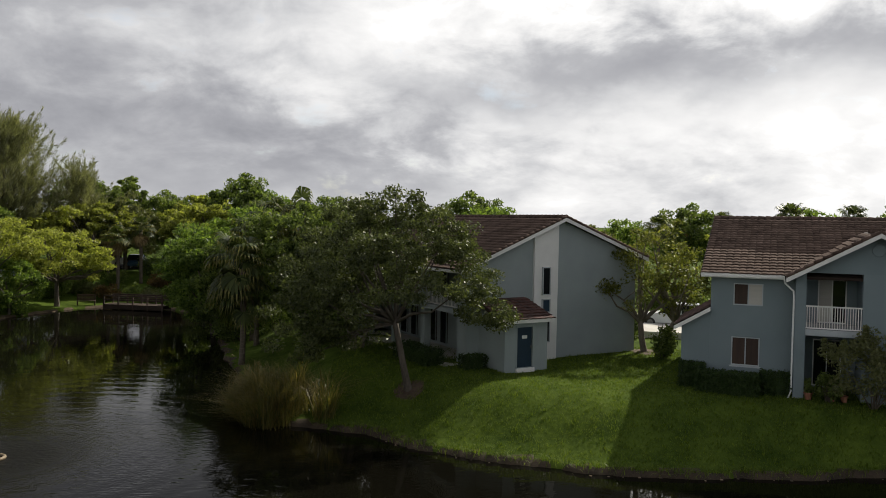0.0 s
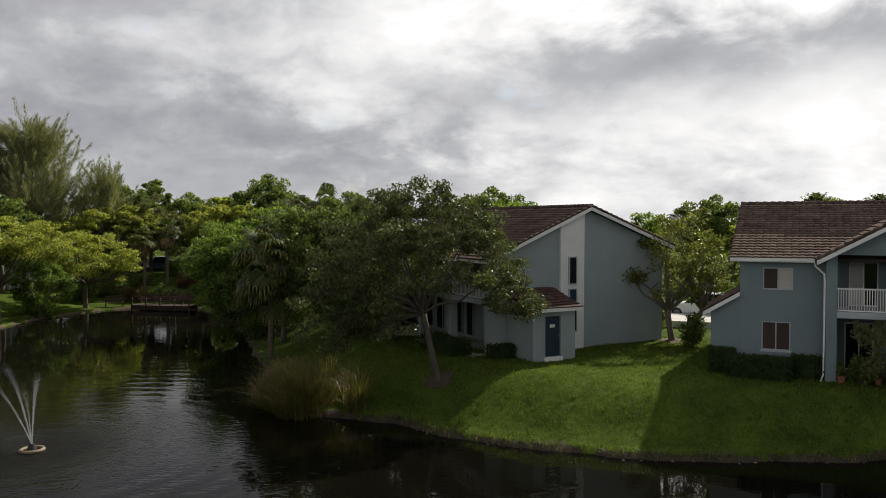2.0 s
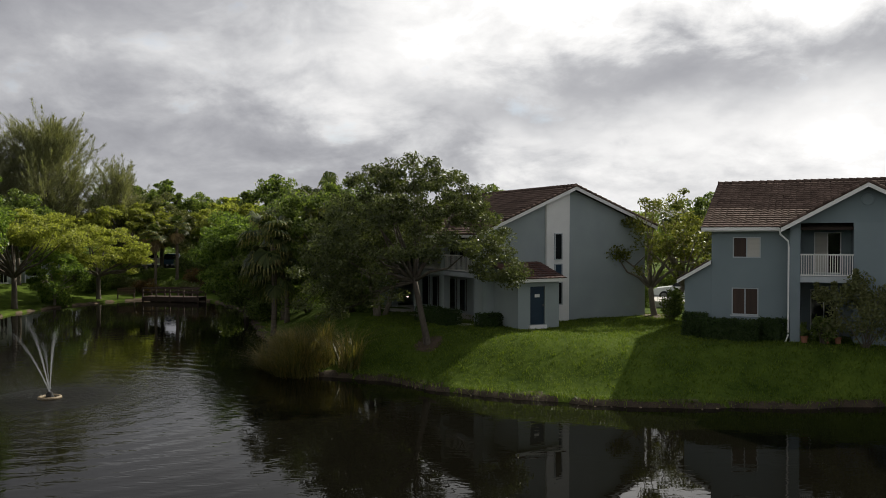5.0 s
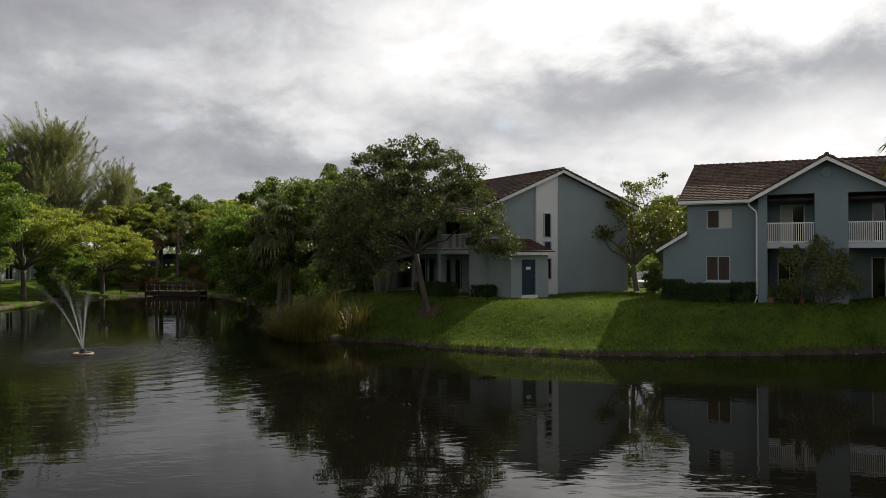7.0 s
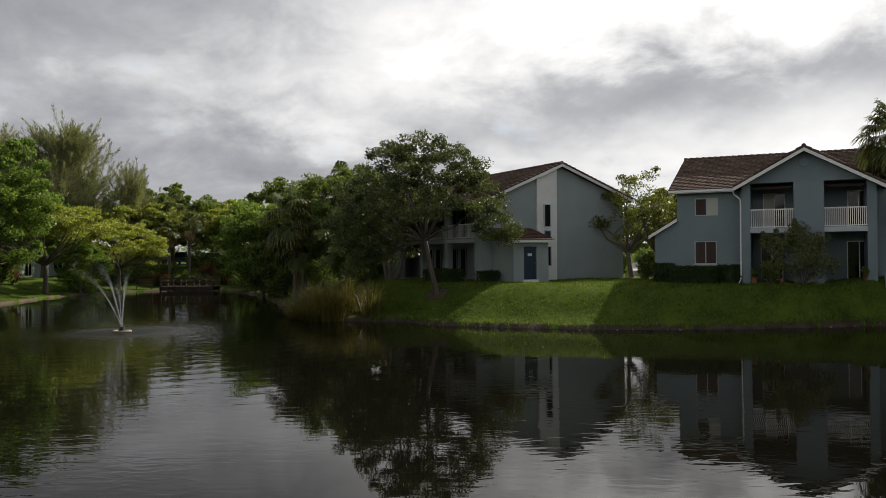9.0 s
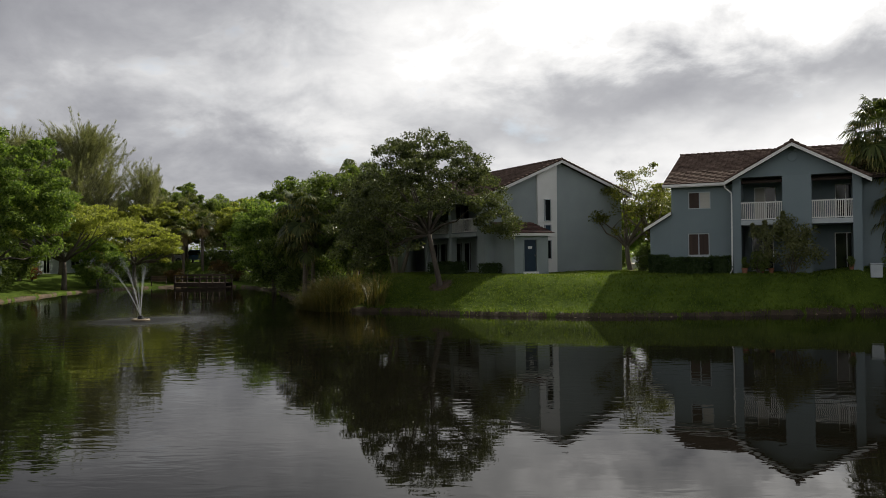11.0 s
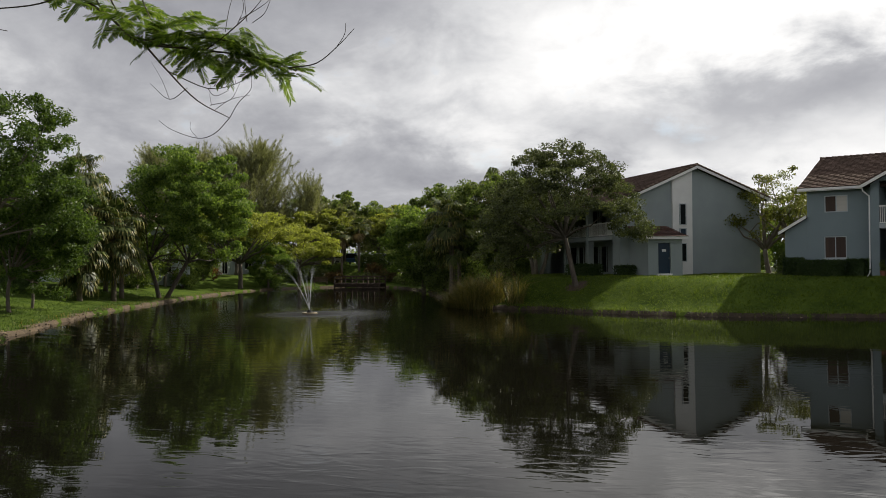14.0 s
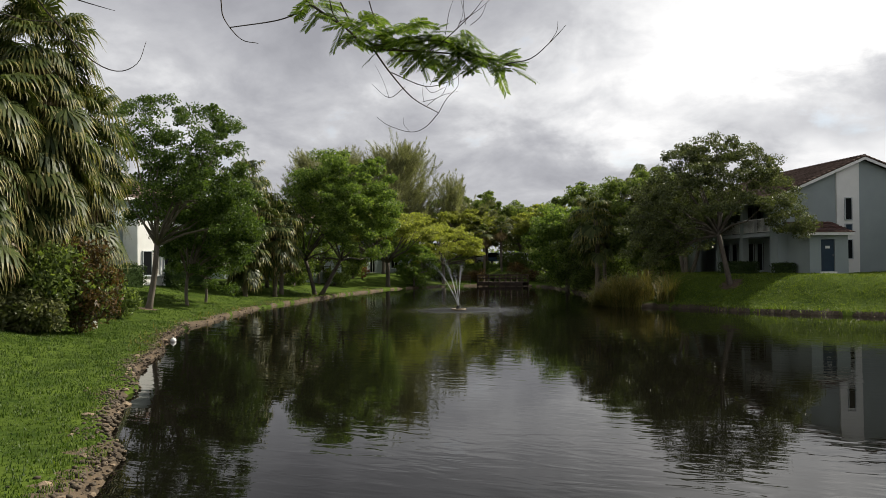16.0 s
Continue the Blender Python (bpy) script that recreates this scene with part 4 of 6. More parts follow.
def fan_leaf(rng, origin, out, size, n=15, droop=0.35, fringe=0.0):
    """One fan palm leaf: stalk, a pleated half-round blade, and finger ends that hang straight down."""
    out = np.array(out, float)
    out /= np.linalg.norm(out)
    side = np.cross(out, (0, 0, 1.0))
    side /= np.linalg.norm(side) + 1e-9
    twist = rng.uniform(-0.35, 0.35)
    side = side * math.cos(twist) + np.cross(out, side) * math.sin(twist)
    down = np.array((0, 0, -1.0))
    blade = out + down * (0.25 + 0.6 * droop)
    blade -= side * (blade @ side)
    blade /= np.linalg.norm(blade)
    upv = np.cross(side, blade)
    V, F, tips = [], [], []

    def ribbon(rows, store):
        k = len(V)
        for p, w, acr in rows:
            V.extend([p - acr * w, p + acr * w])
        for q in range(len(rows) - 1):
            store.append((k + 2 * q, k + 2 * q + 1, k + 2 * q + 3, k + 2 * q + 2))
    hub = origin + out * size * 0.80 + down * 0.10 * size * (droop + 0.3)
    ribbon([(origin, 0.020 * size, side), ((origin + hub) / 2 - down * 0.07 * size, 0.015 * size, side), (hub, 0.012 * size, side)], F)
    R = 0.68 * size
    step = math.radians(228) / (n - 1)
    for i in range(n):
        a = -math.radians(114) + step * i + rng.uniform(-0.03, 0.03)
        d = blade * math.cos(a) + side * math.sin(a)
        ln = R * (1.0 - 0.22 * abs(a) / 2) * rng.uniform(0.88, 1.1)
        acr = np.cross(d, upv)
        w1 = 0.62 * ln * math.tan(step / 2) * 1.06
        pleat = upv * (0.022 * size * (1 if i % 2 else -1))
        p1 = hub + d * ln * 0.62 + pleat
        p2 = hub + d * ln * (0.80 - 0.05 * fringe) + down * ln * (0.06 + 0.10 * droop + 0.10 * fringe)
        hang = ln * (0.14 + 0.36 * fringe) * rng.uniform(0.5, 1.35)
        p3 = p2 + d * ln * (0.16 - 0.09 * fringe) + down * hang * 0.5
        p4 = p3 + d * ln * (0.10 - 0.09 * fringe) + down * hang * 0.6 + rng.normal(size=3) * 0.02 * size
        ribbon([(hub, 0.006 * size, acr), (p1, w1, acr), (p2, w1 * 0.58, acr)], F)
        ribbon([(p2, w1 * 0.56, acr), (p3, w1 * 0.28, acr), (p4, 0.003 * size, acr)], tips)
    return V, F, tips


def fan_meshes(rng, origin, n_leaves, size, low, high, droop=0.35, fingers=15, fringe=0.0, rise=0.0):
    """Blades and hanging finger ends of a whole crown of fans."""
    V, F, T = [], [], []
    for i in range(n_leaves):
        az = i * 2.39996 + rng.uniform(-0.35, 0.35)
        el = math.radians(low + (high - low) * (i + 0.5) / n_leaves + rng.uniform(-14, 14))
        out = (math.cos(az) * math.cos(el), math.sin(az) * math.cos(el), math.sin(el))
        o = np.array(origin, float) + (0, 0, rng.uniform(-rise, rise))
        v, f, t = fan_leaf(rng, o, out, size * rng.uniform(0.72, 1.15), fingers, droop + 0.30 * (el < 0), fringe * rng.uniform(0.5, 1.2))
        F.extend([tuple(k + len(V) for k in q) for q in f])
        T.extend([tuple(k + len(V) for k in q) for q in t])
        V.extend(v)
    V = np.array(V)

    def sub(faces, name):
        used, inv = np.unique(np.array(faces), return_inverse=True)
        return array_mesh(name, V[used], inv.reshape(-1, 4))
    return sub(F, "fronds"), sub(T, "fringe")


def build_palm(seed, height, size, label, dead=14, live=26, trunk_r=0.17, m=None, fingers=15, lean=(0, 0), live_low=-25, skirt=0.9, tiers=0, fringe=0.35, step=0.75):
    rng = np.random.RandomState(seed)
    P = thing("fan_palm", m or Matrix(), label, "palm")
    bm = bmesh.new()
    pts = curve_points((0, 0, -0.3), (lean[0], lean[1], height), (rng.uniform(-0.1, 0.1), rng.uniform(-0.1, 0.1), 0), 9)
    tube(bm, pts, [trunk_r * (1.35 if i == 0 else 1.0 + 0.08 * (i % 2)) for i in range(9)], 10)
    part("trunk", bm, PALM_BARK, P)

    def crown(z, count, s, low, high, droop, fr, mat, tip_mat, name, text=""):
        f, t = fan_meshes(rng, (lean[0] * z / height, lean[1] * z / height, z), count, s, low, high, droop, fingers, fr, 0.3 if tiers else 0.08)
        g = part(name, f, mat, P, text)
        tagged(part("fringe", t, tip_mat, g, "drooping yellowish finger ends"), kind="stuff")
    crown(height, live, size, live_low, 82, 0.35, fringe, LEAF_PALM, LEAF_PALM_TIP, "fronds")
    for k in range(tiers):
        z = height - 0.1 - (k + 1) * step
        crown(z, dead, size * skirt, -58, 25, 0.4, fringe, LEAF_PALM, LEAF_PALM_TIP, "hanging_fronds", "hanging green fan fronds")
        if k % 2 == 0:
            crown(z, max(2, dead // 7), size * skirt, -65, -10, 0.6, fringe, LEAF_DEAD, LEAF_DEAD, "dead_fronds", "dry brown hanging fronds")
    if dead:
        crown(height - 0.1, max(3, dead // (4 if tiers else 2)), size * skirt * 0.9, -80, -40, 0.6, fringe, LEAF_DEAD, LEAF_DEAD, "dead_fronds", "dry brown hanging fronds")
    return P


def build_plume_tree(seed, height, spread, label, m=None, plumes=130, needles=16000, crooked=0.0):
    """A tall whispy tree with upswept feathery boughs."""
    rng = np.random.RandomState(seed)
    T = thing("feathery_tree", m or Matrix(), label, "tree")
    bm = bmesh.new()
    tube(bm, curve_points((0, 0, -0.3), (crooked, 0, height * 0.93), (0.2, 0.1, 0), 8), [0.34, 0.28, 0.24, 0.2, 0.15, 0.11, 0.07, 0.03], 8)
    A, D, R = [], [], []
    for i in range(plumes):
        h = height * (0.10 + 0.86 * rng.rand() ** 0.8)
        az = rng.uniform(0, math.tau)
        reach = spread * (1.06 - h / height) ** 0.5 * rng.uniform(0.35, 1.0)
        root = Vector((crooked * h / height, 0, h * 0.90))
        end = root + Vector((math.cos(az) * reach, math.sin(az) * reach, reach * rng.uniform(0.55, 1.0) + 0.5))
        if i % 2 == 0:
            tube(bm, [root, root.lerp(end, 0.5) - Vector((0, 0, 0.12 * reach)), end], [0.06, 0.035, 0.01], 5)
        for k in range(5):                                  # each bough ends in a few upright foxtails
            t = 0.45 + 0.14 * k
            foot = np.array(root.lerp(end, t)) - (0, 0, 0.10 * reach * math.sin(math.pi * t)) + rng.normal(size=3) * (0.5, 0.5, 0.3)
            way = np.array((end - root).normalized()) * 1.0 + (0, 0, 0.35) + rng.normal(size=3) * 0.22
            way /= np.linalg.norm(way)
            tall = rng.uniform(1.2, 2.4)
            for q in range(5):
                A.append(foot + way * tall * q / 4)
                D.append(way)
                R.append(0.13 * (1.25 - 0.2 * q))
    part("trunk", bm, BARK, T)
    A, D, R = np.array(A), np.array(D), np.array(R)
    w = rng.randint(0, len(A), needles)
    c = A[w] + rng.normal(size=(needles, 3)) * R[w][:, None]
    d = D[w] + rng.normal(size=(needles, 3)) * 0.34
    d /= np.linalg.norm(d, axis=1)[:, None]
    b = np.cross(d, rng.normal(size=(needles, 3)))
    b /= np.linalg.norm(b, axis=1)[:, None]
    ln, wd = (0.28 + 0.40 * rng.rand(needles))[:, None], 0.020
    tip = c + d * ln
    v = np.stack([c - b * wd, c + b * wd, tip + b * wd * 0.4, tip - b * wd * 0.4], 1).reshape(-1, 3)
    part("crown", array_mesh("crown", v, np.arange(needles * 4).reshape(-1, 4)), LEAF_GREY, T)
    return T


def build_shrub(name, seed, radii, leaves, leaf_size, leaf_mat, label, m, category="shrub", clumps=26, upright=False, group=""):
    rng = np.random.RandomState(seed)
    S = thing(name, m, label, category, group)
    rx, ry, h = radii
    c = crown_centres(rng, (0, 0, h * 0.52), (rx * 0.85, ry * 0.85, h * 0.46), clumps, 0.3, -0.95)
    bm = bmesh.new()
    for k in range(9):
        e = Vector(c[k])
        tube(bm, [(rng.uniform(-0.1, 0.1), rng.uniform(-0.1, 0.1), -0.2), e * 0.5 + Vector((0, 0, 0.1)), e], [0.03, 0.02, 0.006], 5)
    part("stems", bm, BARK, S)
    rad = np.full(len(c), min(rx, ry) * 0.42)
    if upright:                                             # single shoots that stand out of the mass
        shoots = c[rng.permutation(len(c))[:14]]
        extra = [p * (1.12, 1.12, 1.0) + (0, 0, 0.16 * k * h / 3) for p in shoots if p[2] > h * 0.5 for k in range(1, 4)]
        if extra:
            c, rad = np.vstack([c, extra]), np.r_[rad * 0.8, np.full(len(extra), 0.11)]
    v, f = leaf_cloud(rng, c, rad, leaves, leaf_size, 0.9, 0.4)
    part("foliage", array_mesh("foliage", v, f), leaf_mat, S)
    return S


def build_hedge(seed, x0, x1, y0, y1, h, m, label, leaves=5000):
    """A clipped hedge: a dense block of leaves over a dark core of twigs."""
    rng = np.random.RandomState(seed)
    S = thing("hedge", m, label, "hedge")
    part("core", one_box(x0 + 0.12, x1 - 0.12, y0 + 0.12, y1 - 0.12, -0.2, h - 0.12, bevel=0.08), LEAF_HEDGE, S)
    n = leaves
    p = np.stack([rng.uniform(x0, x1, n), rng.uniform(y0, y1, n), rng.uniform(0, h, n)], 1)
    ax = rng.choice(5, n, p=[0.28, 0.1, 0.16, 0.16, 0.30])
    p[ax == 0, 1] = y0 + 0.02
    p[ax == 1, 1] = y1 - 0.02
    p[ax == 2, 0] = x0 + 0.02
    p[ax == 3, 0] = x1 - 0.02
    p[ax == 4, 2] = h - 0.02
    p += rng.normal(size=(n, 3)) * 0.045
    v, f = leaf_cloud(rng, p, np.full(n, 0.03), n, 0.05, 1.0, 0.5)
    part("foliage", array_mesh("foliage", v, f), LEAF_HEDGE, S)
    return S


def at(x, y, rz=0.0, s=1.0, sink=0.0):
    return pose(x, y, ground_z(x, y) - sink, 0, 0, rz) @ Matrix.Scale(s, 4)


# the oak in front of the gable house
build_tree("oak_tree", 11, 9.0, (-0.9, 0, 5.45), (4.7, 3.8, 3.2), 105, 38000, 0.095, 0.72, LEAF_OAK, BARK, 0.17,
           "broad oak tree with grey leaning trunk on the lawn", fork=0.36, lean=(-0.75, 0.1), limbs=20, hollow=0.4, low_cut=-0.42, m=at(-1.70, 37.0),
           extra=(((3.3, -0.4, 3.6), (1.7, 1.3, 1.1), 16), ((-4.8, 0.3, 3.1), (2.1, 1.8, 1.8), 26), ((-0.8, 0, 8.0), (3.2, 2.4, 0.75), 16), ((-0.9, 0, 8.7), (1.8, 1.5, 0.5), 7), ((-3.4, 0, 4.4), (2.8, 2.6, 2.0), 30), ((-3.6, 0, 2.7), (2.4, 1.8, 1.1), 18)))
# sparse multi-stemmed tree between the houses
build_tree("young_tree", 29, 7.4, (0.5, 0, 4.7), (3.1, 2.6, 2.7), 60, 7200, 0.105, 0.66, LEAF_YOUNG, BARK_PALE, 0.26,
           "sparse yellow-green tree with forked pale trunk", fork=0.24, stems=2, limbs=30, hollow=0.2, low_cut=-0.75, m=at(11.3, 45.6), lean=(0.5, 0),
           extra=(((-2.7, -0.4, 3.7), (0.8, 0.6, 0.45), 7), ((1.6, 0.5, 3.6), (1.7, 1.4, 1.3), 14)))

# trees on the point left of the oak
build_tree("broadleaf_tree", 31, 9.0, (0, 0, 5.0), (4.1, 3.8, 4.2), 90, 22000, 0.16, 1.0, LEAF_GREEN, BARK, 0.24, "dense round green tree at the water's edge", fork=0.2, low_cut=-0.95, hollow=0.3, m=at(-19.2, 63.0))
build_tree("broadleaf_tree", 32, 7.2, (0, 0, 3.9), (3.6, 3.2, 3.5), 70, 16000, 0.15, 0.95, LEAF_DARK, BARK, 0.2, "dark bushy tree beside the pond", fork=0.2, low_cut=-0.98, hollow=0.3, m=at(-16.2, 60.0))
build_tree("broadleaf_tree", 33, 9.2, (0, 0, 5.0), (4.4, 3.6, 4.0), 80, 18000, 0.15, 1.0, LEAF_DARK, BARK, 0.22, "dark tree behind the oak", fork=0.25, low_cut=-0.9, hollow=0.3, m=at(-9.4, 51.5))
build_tree("broadleaf_tree", 34, 7.4, (0, 0, 4.2), (3.8, 3.2, 3.2), 66, 15000, 0.14, 0.95, LEAF_OAK, BARK_PALE, 0.26, "shady tree with leaning pale stems", fork=0.36, stems=3, low_cut=-0.6, m=at(-5.4, 45.2))
for i, (x, y, h, s) in enumerate(((-13.6, 55.0, 7.2, 1.6), (-10.7, 55.6, 7.5, 1.6), (-13.9, 61.5, 8.2, 1.6), (-17.0, 66.0, 7.4, 1.5), (-14.6, 57.4, 5.2, 1.6), (-12.9, 48.8, 6.3, 1.75), (-9.2, 53.0, 5.6, 1.5))):
    build_palm(40 + i, h, s, "fan palm with a skirt of hanging fronds", m=at(x, y), dead=12, live=34, live_low=-40, tiers=2, fringe=0.6, fingers=17, step=0.9)
for i, (x, y, r, h) in enumerate(((-17.5, 60.0, 2.2, 2.6), (-15.4, 58.0, 1.8, 2.4), (-12.4, 56.2, 2.0, 2.6), (-9.6, 53.6, 1.9, 2.4), (-20.5, 68.0, 2.2, 2.6), (-7.6, 48.5, 1.6, 1.8), (-23.0, 73.0, 2.4, 3.0))):
    build_shrub("shrub", 60 + i, (r, r, h), 4200, 0.12, LEAF_DARK, "dark leafy shrub under the trees", at(x, y), group="shrubs by the pond")

# shrub and hedges by the balcony house
build_shrub("flowering_shrub", 71, (2.2, 1.5, 3.1), 7000, 0.085, LEAF_OLIVE, "loose grey-green shrub under the balconies", at(17.2, 32.55), clumps=40, upright=True)
HM = pose(13.99, 35.709, 2.02, 0, 0, -21.4)
build_hedge(72, -2.7, -0.2, -1.75, -0.75, 0.95, HM, "low clipped dark green hedge", 7000)
build_hedge(73, -3.5, -2.45, -0.85, 0.0, 1.1, HM, "square clipped hedge at the house corner", 3000)
build_hedge(74, -0.1, 1.0, -1.0, -0.25, 1.0, HM, "clipped hedge beside the downpipe", 2600)
HA = pose(5.469, 43.046, 2.0, 0, 0, 30.5)
build_hedge(75, -7.4, -6.3, 0.6, 4.2, 0.85, HA, "low hedge along the patio", 4200)
build_hedge(76, -6.0, -4.8, -1.2, -0.4, 0.75, HA, "small hedge against the porch", 2000)
build_shrub("shrub", 77, (0.9, 0.8, 1.9), 2600, 0.09, LEAF_DARK, "dark shrub at the house corner", at(10.6, 48.6))
build_shrub("shrub", 78, (0.8, 0.8, 1.6), 2200, 0.09, LEAF_DARK, "dark shrub at the house corner", at(11.6, 43.6))
build_shrub("shrub", 79, (0.55, 0.55, 1.2), 1300, 0.08, LEAF_DARK, "dark green potted plant on the patio", at(15.85, 33.55))


def flower_pot(x, y, r, h, plant, label):
    P = thing("flower_pot", at(x, y, sink=-0.02), label, "pot", "pots on the patio")
    bm = bmesh.new()
    prof = ((0.70, 0), (0.92, 0.86), (1.06, 0.86), (1.06, 1.0), (0.9, 1.0), (0.84, 0.9))
    rings = [[bm.verts.new((r * a * math.cos(k * math.tau / 16), r * a * math.sin(k * math.tau / 16), h * z)) for k in range(16)] for a, z in prof]
    for p, q in zip(rings, rings[1:]):
        for k in range(16):
            bm.faces.new((p[k], p[(k + 1) % 16], q[(k + 1) % 16], q[k]))
    bm.faces.new(rings[0][::-1])
    part("pot", bm, TERRACOTTA, P)
    bm = bmesh.new()
    bmesh.ops.create_circle(bm, cap_ends=True, segments=16, radius=r * 0.84)
    bmesh.ops.translate(bm, vec=(0, 0, h * 0.9), verts=bm.verts[:])
    part("potting_soil", bm, MUD, P)
    if plant:
        rng = np.random.RandomState(int(x * 10))
        c = crown_centres(rng, (0, 0, h + plant * 0.4), (r * 1.3, r * 1.3, plant * 0.5), 8, 0.2, -1)
        v, f = leaf_cloud(rng, c, np.full(8, r * 0.8), 500, 0.07, 1.0, 0.35)
        part("plant", array_mesh("plant", v, f), LEAF_DARK, P)


flower_pot(15.2, 33.95, 0.17, 0.30, 0.6, "terracotta pot with a green plant")
flower_pot(16.0, 33.6, 0.16, 0.28, 0.5, "terracotta pot with a green plant")
flower_pot(16.45, 33.45, 0.15, 0.26, 0.0, "empty terracotta pot on the patio")
flower_pot(20.2, 32.35, 0.14, 0.26, 0.4, "small pot with a green plant")

def storage_bin(x, y, rz):
    B = thing("storage_bin", pose(x, y, 2.02, 0, 0, rz), "pale grey plastic storage bin beside the house", "bin")
    part("body", one_box(-0.28, 0.28, -0.25, 0.25, -0.15, 0.52, bevel=0.02), GREY_PAINT, B)
    part("lid", one_box(-0.31, 0.31, -0.28, 0.28, 0.523, 0.60, bevel=0.02), GREY_PAINT, B)


HB = pose(13.99, 35.709, 2.188, 0, 0, -21.4)
storage_bin(*(HB @ Vector((8.15, -0.75, 0)))[:2], -20)

# palms and trees right of the balcony house
for i, (x, y, top, s, lx) in enumerate(((24.3, 32.9, 9.6, 1.5, -2.3), (26.0, 33.6, 9.9, 1.5, -1.5), (27.9, 34.6, 9.6, 1.5, 0))):
    build_palm(80 + i, top - ground_z(x, y), s, "tall fan palm with a thick skirt of fronds", m=at(x, y), dead=14, live=46, live_low=-50, lean=(lx, 0.2), fringe=0.6, fingers=23, tiers=2, step=0.7)
build_palm(88, 5.2, 1.45, "fan palm with hanging fronds beside the house", m=at(23.8, 32.4), dead=14, live=40, live_low=-50, lean=(-0.9, -0.1), fringe=0.6, fingers=21, tiers=2, step=0.8)
build_shrub("shrub", 89, (1.5, 0.8, 2.3), 4200, 0.09, LEAF_DARK, "dark shrub against the house wall", at(22.9, 32.3))
build_shrub("shrub", 84, (1.6, 1.4, 2.2), 4200, 0.1, LEAF_DARK, "dark shrub under the palms", at(25.0, 34.5))

# far trees, built a few times and set out again and again
far_kinds = [
    build_tree("background_tree", 101, 9.5, (0, 0, 5.6), (4.6, 4.4, 4.0), 70, 9000, 0.26, 1.15, LEAF_GREEN, BARK, 0.26, "green broadleaf tree among distant trees", low_cut=-0.9, hollow=0.35),
    build_tree("background_tree", 102, 10.5, (0, 0, 6.4), (4.0, 4.0, 4.3), 60, 8500, 0.26, 1.1, LEAF_DARK, BARK, 0.26, "dark broadleaf tree among distant trees", low_cut=-0.9, hollow=0.35),
    build_tree("background_tree", 103, 8.0, (0, 0, 5.4), (5.4, 5.0, 2.6), 64, 9000, 0.24, 1.0, LEAF_LIME, BARK, 0.24, "flat-topped yellow-green tree among distant trees", low_cut=-0.4, hollow=0.4, fork=0.4, flat=0.4),
    build_tree("background_tree", 104, 8.5, (0, 0, 5.0), (3.6, 3.6, 3.8), 56, 8000, 0.22, 1.0, LEAF_OLIVE, BARK, 0.24, "olive green tree among distant trees", low_cut=-0.9, hollow=0.3),
]
far_palm = build_palm(105, 7.0, 1.35, "fan palm among distant trees", dead=12, live=40, fingers=13, live_low=-45)
spots = [(4, 76), (28, 72), (26, 62), (1, 80), (-45, 99), (-31, 95), (-25, 90), (-38, 104), (-48, 104), (-20, 82), (-27, 110), (-43, 92), (-52, 84), (-49, 79), (-10, 84), (-4, 80), (2, 88), (8, 92), (-16, 88), (-22, 94), (14, 86), (19, 94), (25, 88), (31, 80), (37, 86), (43, 76), (40, 66), (46, 62), (-28, 102), (-36, 108), (-6, 70), (0, 66), (30, 66),
         (-60, 96), (-66, 84), (-70, 70), (-62, 106), (-74, 58), (-72, 44), (-68, 30), (-64, 16), (-56, 2), (-50, -12), (-58, 120), (-44, 124), (-30, 122), (-16, 110), (0, 108), (16, 112), (32, 108), (48, 100),
         (56, 84), (62, 66), (64, 48), (66, 30), (64, 10), (56, -10), (44, -24), (28, -34), (10, -38), (-8, -36), (-24, -30), (-38, -22)]
rng = random.Random(77)
first = dict()
for i, (x, y) in enumerate(spots):
    kind = far_kinds[(0, 1, 3, 0, 1, 2)[i % 6]]
    s = rng.uniform(0.85, 1.2)
    s *= 0.80 if (x > -12 and 74 < y < 100) else (0.62 if (x > -12 and 60 < y) else 1.0)
    m = at(x, y, rng.uniform(0, 360), s)
    if kind.name not in first:
        first[kind.name] = 1
        kind.matrix_world = m
    else:
        copy_thing(kind, m).scale = (s, s, s)
palm_spots = [(26.4, 92, 1.0), (34.6, 84, 1.1), (31, 95, 1.0), (20, 80, 0.95), (-3, 90, 1.0), (44, 90, 1.1), (-50, 92, 0.9), (-53, 96, 0.85), (-24, 98, 0.9)]
for i, (x, y, s) in enumerate(palm_spots):
    m = at(x, y, i * 47, s)
    if i == 0:
        far_palm.matrix_world = m
    else:
        copy_thing(far_palm, m).scale = (s, s, s)

# woods that close the distance all round
def distant_woods():
    rng = np.random.RandomState(19)
    n = 1500
    ang = rng.uniform(0, math.tau, n)
    rad = rng.uniform(135, 240, n)
    h = 3.0 + 4.5 * rng.rand(n) + 1.6 * np.sin(ang * 17) + 0.012 * (rad - 135)
    c = np.stack([np.cos(ang) * rad, 40 + np.sin(ang) * rad, h * 0.62 + 1.6], 1)
    c = np.vstack([c, c - (0, 0, 2.6)])
    v, f = leaf_cloud(rng, c, np.full(len(c), 3.6), 90000, 0.55, 0.75, 0.55)
    me = array_mesh("distant_woods", v, f)
    me.materials.append(LEAF_DARK)
    tagged(new("distant_woods", me), "distant dark green belt of woods", "woods", kind="stuff")


distant_woods()

